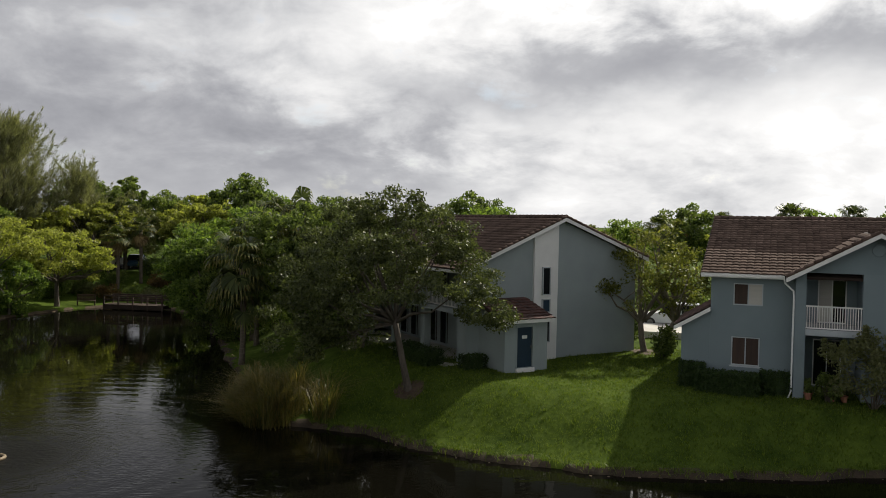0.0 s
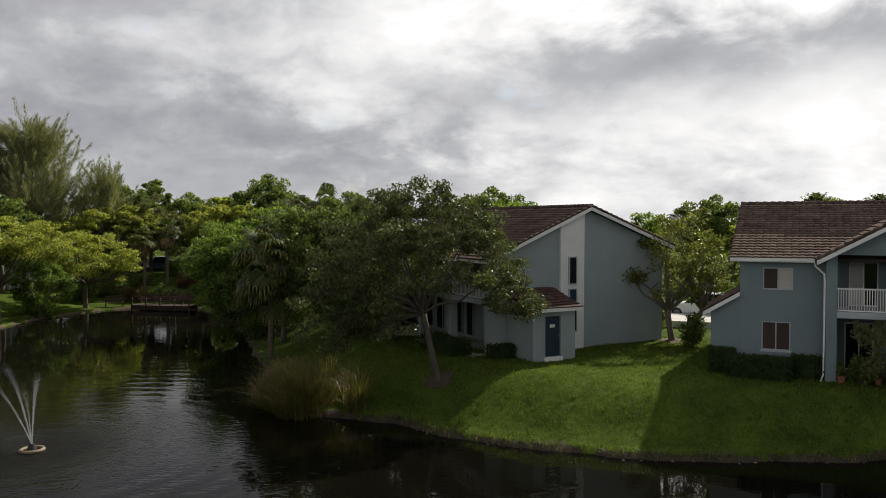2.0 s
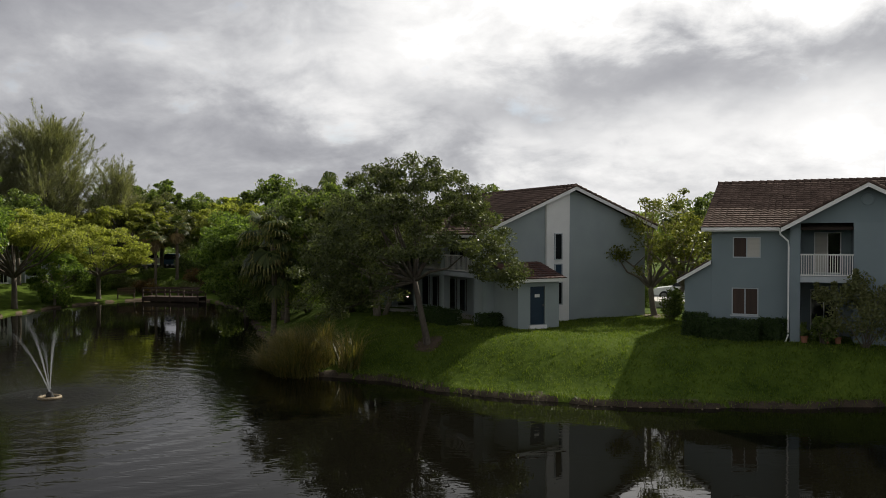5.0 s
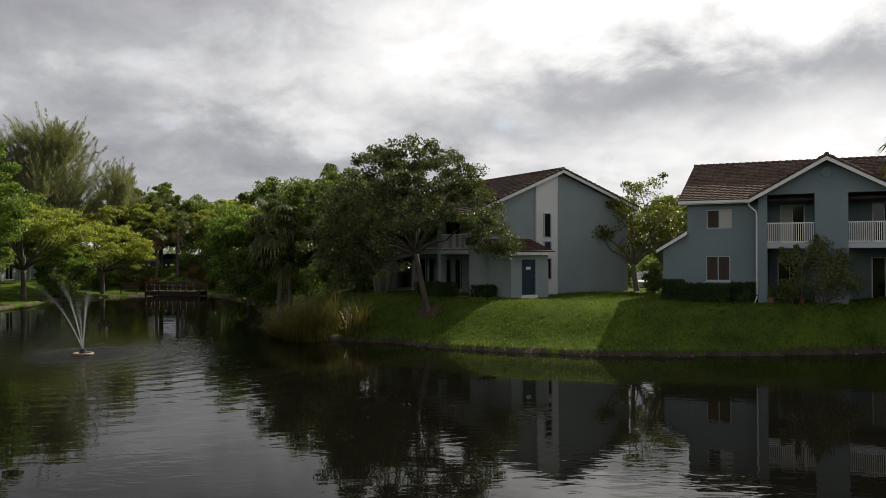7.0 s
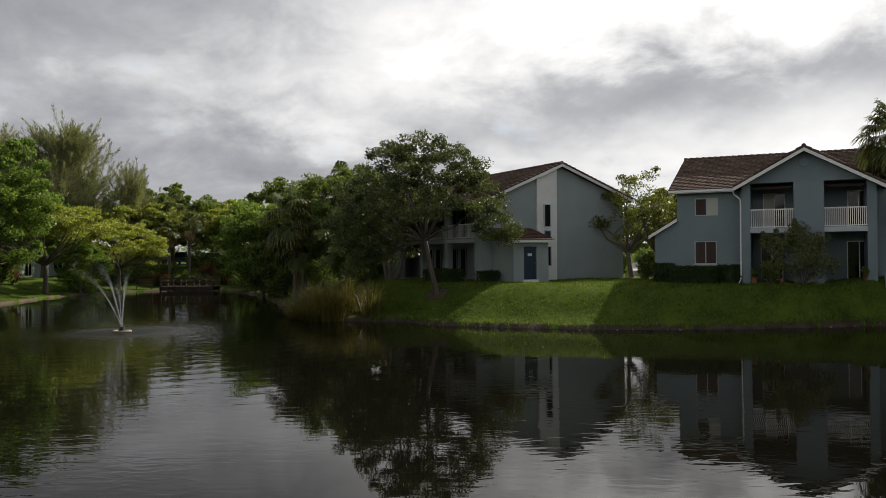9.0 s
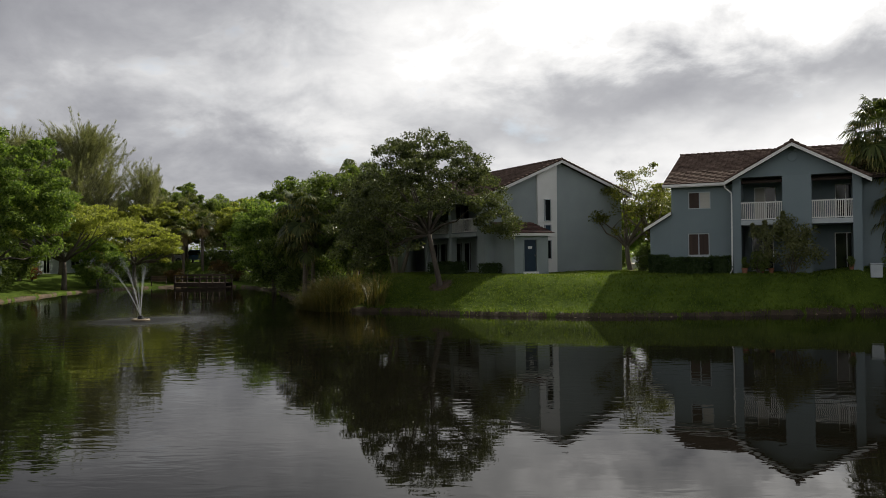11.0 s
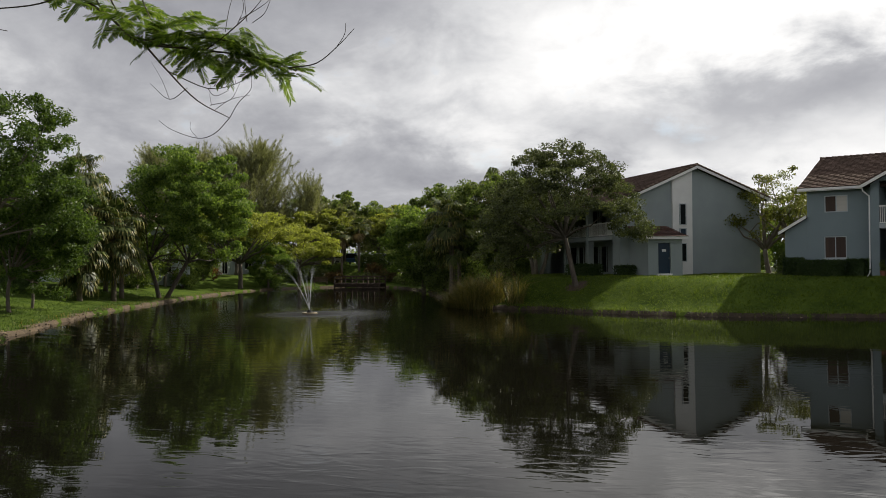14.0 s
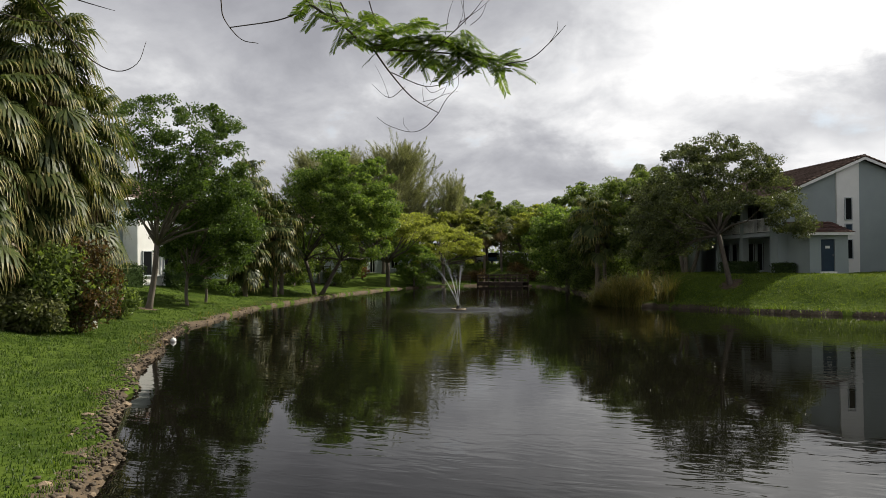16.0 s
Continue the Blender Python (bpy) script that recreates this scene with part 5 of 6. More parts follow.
# left bank, from the near end to the far one
build_palm(201, 10.4, 1.65, "big shaggy fan palm with dense hanging fronds", dead=24, live=60, trunk_r=0.2, m=at(-23.6, 5.6), fingers=23, live_low=-30, skirt=1.0, tiers=8, fringe=0.62, step=0.8)
build_palm(202, 8.2, 1.65, "shaggy fan palm with dense hanging fronds", dead=18, live=40, trunk_r=0.2, m=at(-24.6, 8.3), fingers=23, live_low=-30, skirt=1.0, tiers=6, fringe=0.62, step=0.8)
build_palm(206, 7.9, 1.6, "shaggy fan palm with dense hanging fronds", dead=18, live=40, trunk_r=0.2, m=at(-23.4, 2.9), fingers=23, live_low=-30, skirt=1.0, tiers=6, fringe=0.62, step=0.8)
build_shrub("shrub", 203, (2.2, 1.9, 3.4), 12000, 0.10, LEAF_DARK, "tall mixed shrub under the palm", at(-23.0, 5.4), clumps=40)
build_shrub("shrub", 204, (1.7, 1.4, 3.3), 9000, 0.09, LEAF_COPPER, "reddish copper-leaved shrub under the palm", at(-22.4, 6.4), clumps=34)
build_shrub("shrub", 207, (1.2, 1.0, 1.7), 4200, 0.08, LEAF_DARK, "round dark green shrub on the lawn's edge", at(-27.0, 12.6), clumps=24)
build_shrub("shrub", 205, (1.2, 1.1, 1.5), 4200, 0.09, LEAF_OLIVE, "yellowish leafy shrub on the lawn's edge", at(-22.2, 4.0), clumps=24)
build_tree("slender_tree", 211, 12.0, (1.3, 0.6, 8.0), (4.3, 3.8, 4.0), 96, 26000, 0.105, 0.8, LEAF_DIMMED, BARK, 0.17, "slender light green tree with leaning trunk", fork=0.30, lean=(0.5, 0.2), limbs=26, hollow=0.2, low_cut=-0.85, m=at(-30.4, 17.9), extra=(((3.2, 2.2, 5.4), (2.4, 2.2, 1.6), 26), ((0.6, 0.4, 5.6), (2.3, 2.0, 1.0), 18)))
build_tree("slender_tree", 212, 7.6, (1.2, 0.8, 4.6), (3.2, 2.9, 3.2), 74, 22000, 0.105, 0.8, LEAF_DIMMED, BARK, 0.11, "small dense green tree on a thin trunk", fork=0.25, low_cut=-0.8, hollow=0.25, m=at(-31.6, 22.4))
build_tree("slender_tree", 213, 7.0, (0, 0, 3.9), (3.0, 2.7, 3.4), 50, 15000, 0.105, 0.8, LEAF_DIMMED, BARK, 0.09, "small dense green tree on a thin trunk", fork=0.25, low_cut=-0.9, hollow=0.25, m=at(-33.7, 26.3))
for i, (x, y, h, s) in enumerate(((-38.6, 36.6, 9.2, 1.6), (-36.4, 37.6, 6.0, 1.6), (-38.2, 41.0, 6.4, 1.6), (-40.6, 34.0, 7.2, 1.6), (-36.8, 34.4, 4.6, 1.5), (-39.6, 39.0, 7.6, 1.6), (-41.2, 43.0, 6.8, 1.6))):
    build_palm(220 + i, h, s, "cabbage palm with a full skirt of hanging fronds", dead=14, live=30, m=at(x, y), fingers=15, live_low=-35, skirt=1.0, tiers=3, fringe=0.75)
build_tree("broadleaf_tree", 231, 12.8, (1.9, 0.85, 7.4), (5.3, 5.0, 5.3), 120, 40000, 0.14, 1.05, LEAF_GREEN, BARK, 0.26, "large green tree leaning over the bank", fork=0.25, stems=2, lean=(0.6, 0), hollow=0.35, low_cut=-0.7, m=at(-37.3, 45.2))
for i, (x, y, s) in enumerate(((-43.2, 37.0, 1.0), (-44.5, 43.0, 0.9), (-44.5, 56.5, 0.9), (-43.6, 50.5, 0.75), (-45.5, 62.0, 0.7), (-47.5, 68.5, 0.6))):
    build_tree("broadleaf_tree", 226 + i, 7.4 * s, (0, 0, 4.0 * s), (3.0 * s, 3.0 * s, 3.5 * s), 40, 6000, 0.15, 0.95, LEAF_DARK, BARK, 0.16, "dark leafy tree between palms and house", fork=0.25, low_cut=-0.97, hollow=0.3, m=at(x, y))
build_tree("flame_tree", 232, 8.4, (0, 0, 6.4), (6.4, 5.6, 2.6), 90, 17000, 0.15, 0.95, LEAF_LIME, BARK, 0.26, "spreading flat yellow-green tree", fork=0.35, hollow=0.4, low_cut=-0.45, flat=0.4, limbs=24, m=at(-41.6, 66.5))
build_tree("flame_tree", 233, 7.2, (0, 0, 4.8), (4.8, 4.4, 2.9), 70, 13000, 0.15, 0.95, LEAF_LIME, BARK, 0.24, "spreading yellow-green tree on the bank", fork=0.35, hollow=0.4, low_cut=-0.7, flat=0.4, m=at(-39.4, 77.5))
build_tree("broadleaf_tree", 234, 5.0, (0, 0, 2.9), (2.8, 2.6, 2.6), 40, 8000, 0.13, 0.8, LEAF_GREEN, BARK, 0.14, "low green tree on the bank", fork=0.25, low_cut=-0.95, m=at(-40.4, 71.0))
build_tree("broadleaf_tree", 235, 11.0, (0, 0, 7.8), (4.4, 4.4, 3.2), 40, 7000, 0.24, 0.9, LEAF_DARK, BARK, 0.26, "tall dark open-crowned tree", hollow=0.35, low_cut=-0.5, m=at(-43.5, 103))
build_tree("broadleaf_tree", 236, 9.0, (0, 0, 5.2), (4.4, 4.0, 3.8), 50, 9000, 0.2, 1.0, LEAF_OLIVE, BARK, 0.24, "olive green tree by the footbridge", hollow=0.35, low_cut=-0.8, m=at(-40.5, 96))
build_plume_tree(241, 17.4, 8.0, "tall grey-green feathery tree", m=at(-52.0, 89.5), plumes=240, needles=80000)
build_plume_tree(242, 16.0, 7.5, "tall grey-green feathery tree", m=at(-59.0, 85.5), plumes=220, needles=72000)
build_plume_tree(243, 16.8, 7.0, "tall grey-green feathery tree", m=at(-66.5, 90.0), plumes=200, needles=60000)
build_plume_tree(244, 12.2, 4.2, "thin leaning feathery tree", m=at(-46.2, 94.0), plumes=70, needles=20000, crooked=1.0)
for i, (x, y, r, h) in enumerate(((-42.5, 88.5, 2.2, 2.0), (-45.5, 84.5, 2.2, 2.2), (-27.5, 89.5, 2.4, 2.6), (-30.5, 92.5, 2.4, 2.2), (-36, 93, 2.2, 1.8), (-24.5, 83.5, 2.4, 3.0), (-44.0, 52, 1.6, 1.8), (-43.6, 58, 1.5, 1.6), (-45.2, 47, 1.5, 1.7), (-41.5, 73.5, 1.4, 1.4), (-41.3, 80.5, 1.8, 2.0), (-40.8, 83.5, 2.0, 2.2), (-42.6, 91.5, 2.2, 2.4), (-34.0, 92.0, 2.0, 2.0), (-45.0, 78.5, 1.8, 1.8), (-46.5, 88.5, 2.2, 2.4), (-64, 122, 3.2, 3.6), (-58, 121, 3.2, 3.8), (-52.5, 120.5, 3.2, 3.6), (-47, 121, 3.0, 3.4), (-41, 120.5, 3.2, 3.8), (-35.5, 120, 3.2, 3.6), (-30, 119, 3.2, 3.8), (-46.5, 64, 1.6, 1.7), (-43.0, 30.5, 1.2, 1.3), (-41.2, 27.0, 1.2, 1.5))):
    build_shrub("shrub", 1250 + i, (r, r * 0.8, h), 2600, 0.1, LEAF_DARK, "dark shrub along the houses", at(x, y), group="shrubs on the bank")
for i, (x, y) in enumerate(((-41.6, 82.6), (-39.4, 83.6), (-36.8, 82.8), (-34.4, 84.0), (-31.8, 82.6), (-29.4, 83.6), (-27.0, 81.4), (-25.2, 78.6), (-33.0, 87.5), (-38.0, 88.0))):
    build_shrub("shrub", 1300 + i, (1.6, 1.2, 1.25 + 0.1 * (i % 3)), 2400, 0.1, (LEAF_DARK, LEAF_OLIVE, LEAF_COPPER)[i % 3], "low brush behind the footbridge", at(x, y), group="brush behind the footbridge")
for i, (x, y, h) in enumerate(((-37.2, 86.2, 5.4), (-35.6, 88.6, 6.0), (-40.2, 90.5, 5.6))):
    build_palm(270 + i, h, 1.35, "cabbage palm with many dry brown fronds", m=at(x, y), dead=22, live=24, fingers=13, live_low=-15)
build_shrub("red_shrub", 259, (0.9, 0.8, 1.7), 1500, 0.09, LEAF_RED, "red flowering shrub along the house wall", at(-47.0, 70.0))


# ---- houses across the water on the left ----
def plain_house(x, y, rz, w, d, h, label, wall_mat, wins, seed=0, white_bay=None):
    H = thing("apartment_house", pose(x, y, ground_z(x, y), 0, 0, rz), label, "house")
    part("wall", wall_with_holes((0, w), -0.8, h, [(a, b, c, e) for a, b, c, e in wins], 0, 0.22), wall_mat, H)
    part("wall", one_box(0, 0.22, 0.22, d, -0.8, h), wall_mat, H)
    part("wall", one_box(w - 0.22, w, 0.22, d, -0.8, h), wall_mat, H)
    part("wall", one_box(0.22, w - 0.22, d - 0.22, d, -0.8, h), wall_mat, H)
    for a, b, c, e in wins:
        window_unit(H, a, b, c, e, 0.06, (GLASS, GLASS), WHITE, label="dark window with pale frame")
    if white_bay:
        a, b, hb = white_bay
        part("bay_wall", one_box(a, b, -1.6, -0.003, -0.8, hb), WHITE, H, "white painted bay")
        window_unit(H, a + 0.4, (a + b) / 2 - 0.1, 0.5, 2.3, -1.66, (GLASS, BLIND), GREY_PAINT, label="dark bay window")
        window_unit(H, (a + b) / 2 + 0.2, b - 0.3, 0.5, 2.3, -1.66, (GLASS, GLASS), GREY_PAINT, label="dark bay window")
    ro = 0.5
    R = part("roof", prism([(-ro, -ro, h), (-ro, d / 2, h + d * 0.2), (-ro, d + ro, h)], (w + 2 * ro, 0, 0)), TILE_JOINED, H, "brown tiled roof")
    part("fascia", one_box(-ro, w + ro, -ro - 0.05, -ro - 0.003, h - 0.16, h + 0.02), WHITE, R)
    return H


plain_house(-43.6, 21.5, 84, 14, 9, 6.2, "two-storey grey stucco house with a white bay", STUCCO, [(1.2, 2.4, 3.3, 4.5)], white_bay=(6.7, 10.9, 4.5))
plain_house(-47.6, 45.0, 78, 16, 9, 5.2, "two-storey grey stucco house behind the palms", STUCCO, [(1.0, 2.2, 0.3, 2.3), (4.0, 5.4, 0.6, 2.1), (8.0, 9.4, 0.3, 2.3), (12.0, 13.4, 0.6, 2.1), (1.0, 2.2, 3.1, 4.4), (8.0, 9.4, 3.1, 4.4)])
plain_house(-52.5, 73.0, 76, 16, 9, 5.2, "two-storey grey stucco house facing the pond", STUCCO, [(1.5, 2.7, 0.3, 2.3), (6.2, 7.2, 0.05, 2.1), (10.5, 11.9, 0.6, 2.1), (1.5, 2.7, 3.1, 4.4), (10.5, 11.9, 3.1, 4.4)])


def porch_cover(x, y, rz):
    P = thing("porch_cover", pose(x, y, ground_z(x, y), 0, 0, rz), "flat white porch cover on thin posts", "porch")
    part("flat_roof", one_box(0, 4.2, 0, 1.8, 2.4, 2.55, bevel=0.02), WHITE, P)
    me = mesh_of("post", one_box(-0.05, 0.05, -0.05, 0.05, -0.3, 2.4))
    me.materials.append(WHITE)
    for px, py in ((0.1, 0.1), (4.1, 0.1), (0.1, 1.7), (4.1, 1.7)):
        part("post", me, WHITE, P).location = (px, py, 0)


porch_cover(-50.9, 78.0, 76)


HC = pose(-43.6, 21.5, ground_z(-42.0, 29.0), 0, 0, 84)
build_hedge(91, 3.0, 6.0, -3.4, -2.2, 1.35, HC, "clipped dark hedge beside the white bay", 3600)
build_hedge(92, 8.4, 12.2, -3.2, -2.2, 1.0, HC, "low clipped hedge under the bay windows", 3600)


# ---- parked cars, parking and paths ----
def flat_slab(name, pts, mat, label, category, lift=0.03, kind="structure", thick=0.4):
    zs = max(ground_z(x, y) for x, y in pts) + lift
    bm = prism([(x, y, zs) for x, y in pts], (0, 0, -thick))
    return solo(name, bm, mat, label, category, kind=kind)


flat_slab("road", [(-74, 100), (-28, 96), (-24, 106), (-74, 110)], ASPHALT, "asphalt parking lane behind the bank", "road")
flat_slab("pavement", [(11.8, 51.6), (23.5, 48.2), (27.0, 58.0), (13.8, 61.5)], CONCRETE, "pale concrete parking apron between the houses", "pavement")


def car(x, y, rz, paint, label, tall=1.0):
    C = thing("parked_car", pose(x, y, ground_z(x, y) + 0.06, 0, 0, rz), label, "car", "parked cars")
    L, W = 2.3, 0.92
    prof = [(-L, 0.35), (-L, 0.85), (-L + 0.12, 0.98 * tall), (-L + 0.35, 1.02 * tall), (0.85, 1.02 * tall), (L - 0.2, 0.86), (L, 0.72), (L, 0.35)]
    body = part("body", prism([(a, -W, b) for a, b in prof], (0, 2 * W, 0)), paint, C)
    cab = [(-L + 0.25, 1.02 * tall), (-L + 0.62, 1.62 * tall), (0.15, 1.64 * tall), (0.95, 1.02 * tall)]
    bm = bmesh.new()
    a = [bm.verts.new((p, -W * 0.96 if q < 1.2 * tall else -W * 0.78, q)) for p, q in cab]
    b = [bm.verts.new((p, W * 0.96 if q < 1.2 * tall else W * 0.78, q)) for p, q in cab]
    bm.faces.new(a), bm.faces.new(b[::-1])
    for i in range(4):
        j = (i + 1) % 4
        bm.faces.new((a[i], b[i], b[j], a[j]))
    part("cabin", bm, GLASS, C, "dark tinted windows")
    part("roof", one_box(-L + 0.60, 0.18, -W * 0.79, W * 0.79, 1.60 * tall, 1.68 * tall, bevel=0.03), paint, C)
    for px in (-L + 0.62, -0.55, 0.15):
        for s in (-1, 1):
            bm = bmesh.new()
            tube(bm, [(px - 0.05, s * W * 0.97, 1.0 * tall), (px, s * W * 0.80, 1.62 * tall)], 0.045, 6)
            part("pillar", bm, paint, C)
    for px in (-L + 0.82, L - 0.85):
        for s in (-1, 1):
            bm = bmesh.new()
            bmesh.ops.create_cone(bm, cap_ends=True, segments=18, radius1=0.34, radius2=0.34, depth=0.22)
            bmesh.ops.transform(bm, matrix=Matrix.Translation((px, s * (W - 0.08), 0.34)) @ Matrix.Rotation(radians(90), 4, "X"), verts=bm.verts[:])
            wheel = part("wheel", bm, TYRE, C)
            bm = bmesh.new()
            bmesh.ops.create_cone(bm, cap_ends=True, segments=14, radius1=0.21, radius2=0.19, depth=0.03)
            bmesh.ops.transform(bm, matrix=Matrix.Translation((px, s * (W + 0.04), 0.34)) @ Matrix.Rotation(radians(90), 4, "X"), verts=bm.verts[:])
            part("rim", bm, METAL_GREY, wheel)
    for s in (-1, 1):
        part("headlight", one_box(L - 0.12, L + 0.01, s * 0.72 - 0.14, s * 0.72 + 0.14, 0.66, 0.78), BLIND, body)
        part("tail_light", one_box(-L - 0.01, -L + 0.05, s * 0.78 - 0.1, s * 0.78 + 0.1, 0.78, 0.95), LEAF_RED, body)
    return C


car(-45.6, 101.5, 205, CAR_WHITE, "white sport utility car parked on an asphalt lane", 1.08)
car(-40.2, 98.8, 100, CAR_BLUE, "dark blue car parked on an asphalt lane")
car(-36.4, 100.5, 92, CAR_WHITE, "white car parked on an asphalt lane")
car(-32.6, 99.5, 92, CAR_DARK, "dark car parked on an asphalt lane")
car(-22.0, 84.0, 160, CAR_WHITE, "white car parked behind the trees")
car(19.5, 55.0, 70, CAR_DARK, "dark car parked between the houses")
car(15.4, 56.2, 160, CAR_WHITE, "white car parked on the pale apron")


# ---- footbridge and bench at the far end ----
def footbridge():
    B = thing("footbridge", pose(-34.9, 77.7, 0.62, 0, 0, -10), "low dark wooden footbridge over the pond's end", "bridge")
    n = 34
    me = mesh_of("plank", one_box(-0.085, 0.085, 0, 1.6, 0.0, 0.05))
    me.materials.append(DARK_WOOD)
    for i in range(n):
        part("plank", me, DARK_WOOD, B).location = (0.1 + i * 0.19, 0, 0)
    post = mesh_of("post", one_box(-0.06, 0.06, -0.06, 0.06, -1.6, 0.95))
    post.materials.append(DARK_WOOD)
    for y in (0.04, 1.56):
        for i in range(5):
            part("post", post, DARK_WOOD, B).location = (0.1 + i * 1.58, y, 0)
        for z in (0.42, 0.82):
            part("rail", one_box(0, 6.5, y - 0.02, y + 0.02, z, z + 0.14), DARK_WOOD, B)
        part("beam", one_box(0, 6.5, y - 0.06, y + 0.06, -0.42, -0.004), DARK_WOOD, B)


footbridge()


def bench(x, y, rz):
    B = thing("bench", at(x, y, rz), "slatted wooden bench on the bank", "bench")
    slat = mesh_of("slat", one_box(-0.9, 0.9, -0.05, 0.05, -0.015, 0.015))
    slat.materials.append(MULCH)
    for i in range(4):
        part("slat", slat, MULCH, B).location = (0, -0.2 + i * 0.13, 0.45)
    for i in range(5):
        o = part("slat", slat, MULCH, B)
        o.location, o.rotation_euler = (0, 0.28, 0.55 + i * 0.13), (radians(80), 0, 0)
    for px in (-0.8, 0.8):
        part("leg", one_box(px - 0.04, px + 0.04, -0.24, -0.16, -0.1, 0.43), DARK_WOOD, B)
        part("leg", one_box(px - 0.04, px + 0.04, 0.20, 0.28, -0.1, 1.1), DARK_WOOD, B)


bench(-37.3, 79.2, 20)


# ---- fountain ----
def fountain():
    F = thing("fountain", pose(*FOUNTAIN, 0.12), "floating pond fountain with pale ring and leaning water jets", "fountain")
    bm = bmesh.new()
    n, k = 36, 10
    rings = [[bm.verts.new(((0.40 + 0.075 * math.cos(b * math.tau / k)) * math.cos(a * math.tau / n), (0.40 + 0.075 * math.cos(b * math.tau / k)) * math.sin(a * math.tau / n), 0.03 + 0.075 * math.sin(b * math.tau / k))) for b in range(k)] for a in range(n)]
    for a in range(n):
        for b in range(k):
            bm.faces.new((rings[a][b], rings[(a + 1) % n][b], rings[(a + 1) % n][(b + 1) % k], rings[a][(b + 1) % k])).smooth = True
    part("float", bm, FLOAT_RING, F)
    bm = bmesh.new()
    bmesh.ops.create_cone(bm, cap_ends=True, segments=16, radius1=0.22, radius2=0.10, depth=0.34)
    bmesh.ops.translate(bm, vec=(0, 0, 0.1), verts=bm.verts[:])
    part("nozzle", bm, TYRE, F)
    rng = np.random.RandomState(3)
    V, Q = [], []
    jets = ((-3.1, -0.1, 7.3, 360), (-1.75, 0.2, 7.7, 520), (0.35, 0.1, 7.0, 520), (-0.2, -0.3, 6.4, 200))
    for jx, jy, v0, drops in jets:
        for i in range(drops * 6):
            t = rng.rand() ** 1.25 * 0.72
            spread = 0.012 + 0.30 * t * t
            p = np.array((jx * t, jy * 1.6 * t, 0.25 + v0 * t - 4.9 * t * t)) + rng.normal(size=3) * spread * (0.7, 0.7, 1.0)
            if p[2] < 0.02:
                continue
            r = rng.uniform(0.003, 0.008) * (1.3 - 1.2 * t)
            u = np.array((rng.normal() * 0.2 + jx * 0.14, rng.normal() * 0.2, 1.0)) * r * 4.0
            w = np.array((1, rng.normal() * 0.5, 0)) * r
            b = len(V)
            V.extend([p - u, p + w, p + u, p - w])
            Q.append((b, b + 1, b + 2, b + 3))
    for i in range(15000):                                   # fine spray that falls round the float and drifts downwind
        far = rng.rand()
        p = np.array((0.25 - 2.6 * far + rng.normal() * 0.35, rng.normal() * 0.5, abs(rng.normal()) * (1.0 + 0.7 * (1 - far))))
        r = rng.uniform(0.002, 0.005)
        b = len(V)
        V.extend([p - (0, 0, r * 3), p + (r, 0, 0), p + (0, 0, r * 3), p - (r, 0, 0)])
        Q.append((b, b + 1, b + 2, b + 3))
    tagged(part("water_jet", array_mesh("water_jet", np.array(V), np.array(Q)), SPRAY, F, "fine white jets of water"), kind="stuff")


fountain()


# ---- reeds, grass, stones ----
def blades(rng, xy, z, height, width, lean, bend=0.35):
    n = len(xy)
    az = rng.uniform(0, math.tau, n)
    d = np.stack([np.cos(az), np.sin(az), np.zeros(n)], 1)
    s = np.stack([-np.sin(az), np.cos(az), np.zeros(n)], 1)
    h = (height * (0.6 + 0.6 * rng.rand(n)))[:, None]
    p = np.c_[xy, z]
    ln = lean * rng.rand(n)[:, None]
    mid = p + d * h * ln * 0.4 + np.array((0, 0, 0.6)) * h
    tip = p + d * h * ln * (1 + bend) + np.array((0, 0, 1.0)) * h * (1 - 0.25 * ln)
    w = width * (0.6 + 0.8 * rng.rand(n))[:, None]
    v = np.stack([p - s * w, p + s * w, mid + s * w * 0.7, mid - s * w * 0.7, tip], 1).reshape(-1, 3)
    b = np.arange(n)[:, None] * 5
    return v, np.concatenate([b + (0, 1, 2), b + (0, 2, 3), b + (3, 2, 4)]).reshape(-1, 3)


def reeds():
    rng = np.random.RandomState(8)
    n, tussocks = 15000, 74
    u = rng.rand(tussocks)
    middle = np.stack([-7.5 - 3.4 * u, 35.8 + 4.8 * u ** 1.2], 1) + rng.normal(size=(tussocks, 2)) * (0.85, 0.65)
    tall = rng.uniform(1.1, 2.15, tussocks) * (1.08 - 0.30 * u)
    which = rng.randint(0, tussocks, n)
    off = rng.normal(size=(n, 2)) * 0.26
    base = middle[which] + off
    d, _ = shore_distance(base)
    keep = (d > -0.9) & (d < 2.4)
    base, which, off = base[keep], which[keep], off[keep]
    d, _ = shore_distance(base)
    z = np.maximum(heights(base, d), -0.4)
    v, f = blades(rng, base, z, tall[which] * (1.1 - 0.5 * np.hypot(off[:, 0], off[:, 1])), 0.014, 0.95, 0.6)
    me = array_mesh("reeds", v, f)
    me.materials.append(REED)
    tagged(new("reeds", me), "dry brown and green reeds at the water's edge", "reeds", kind="stuff")


reeds()


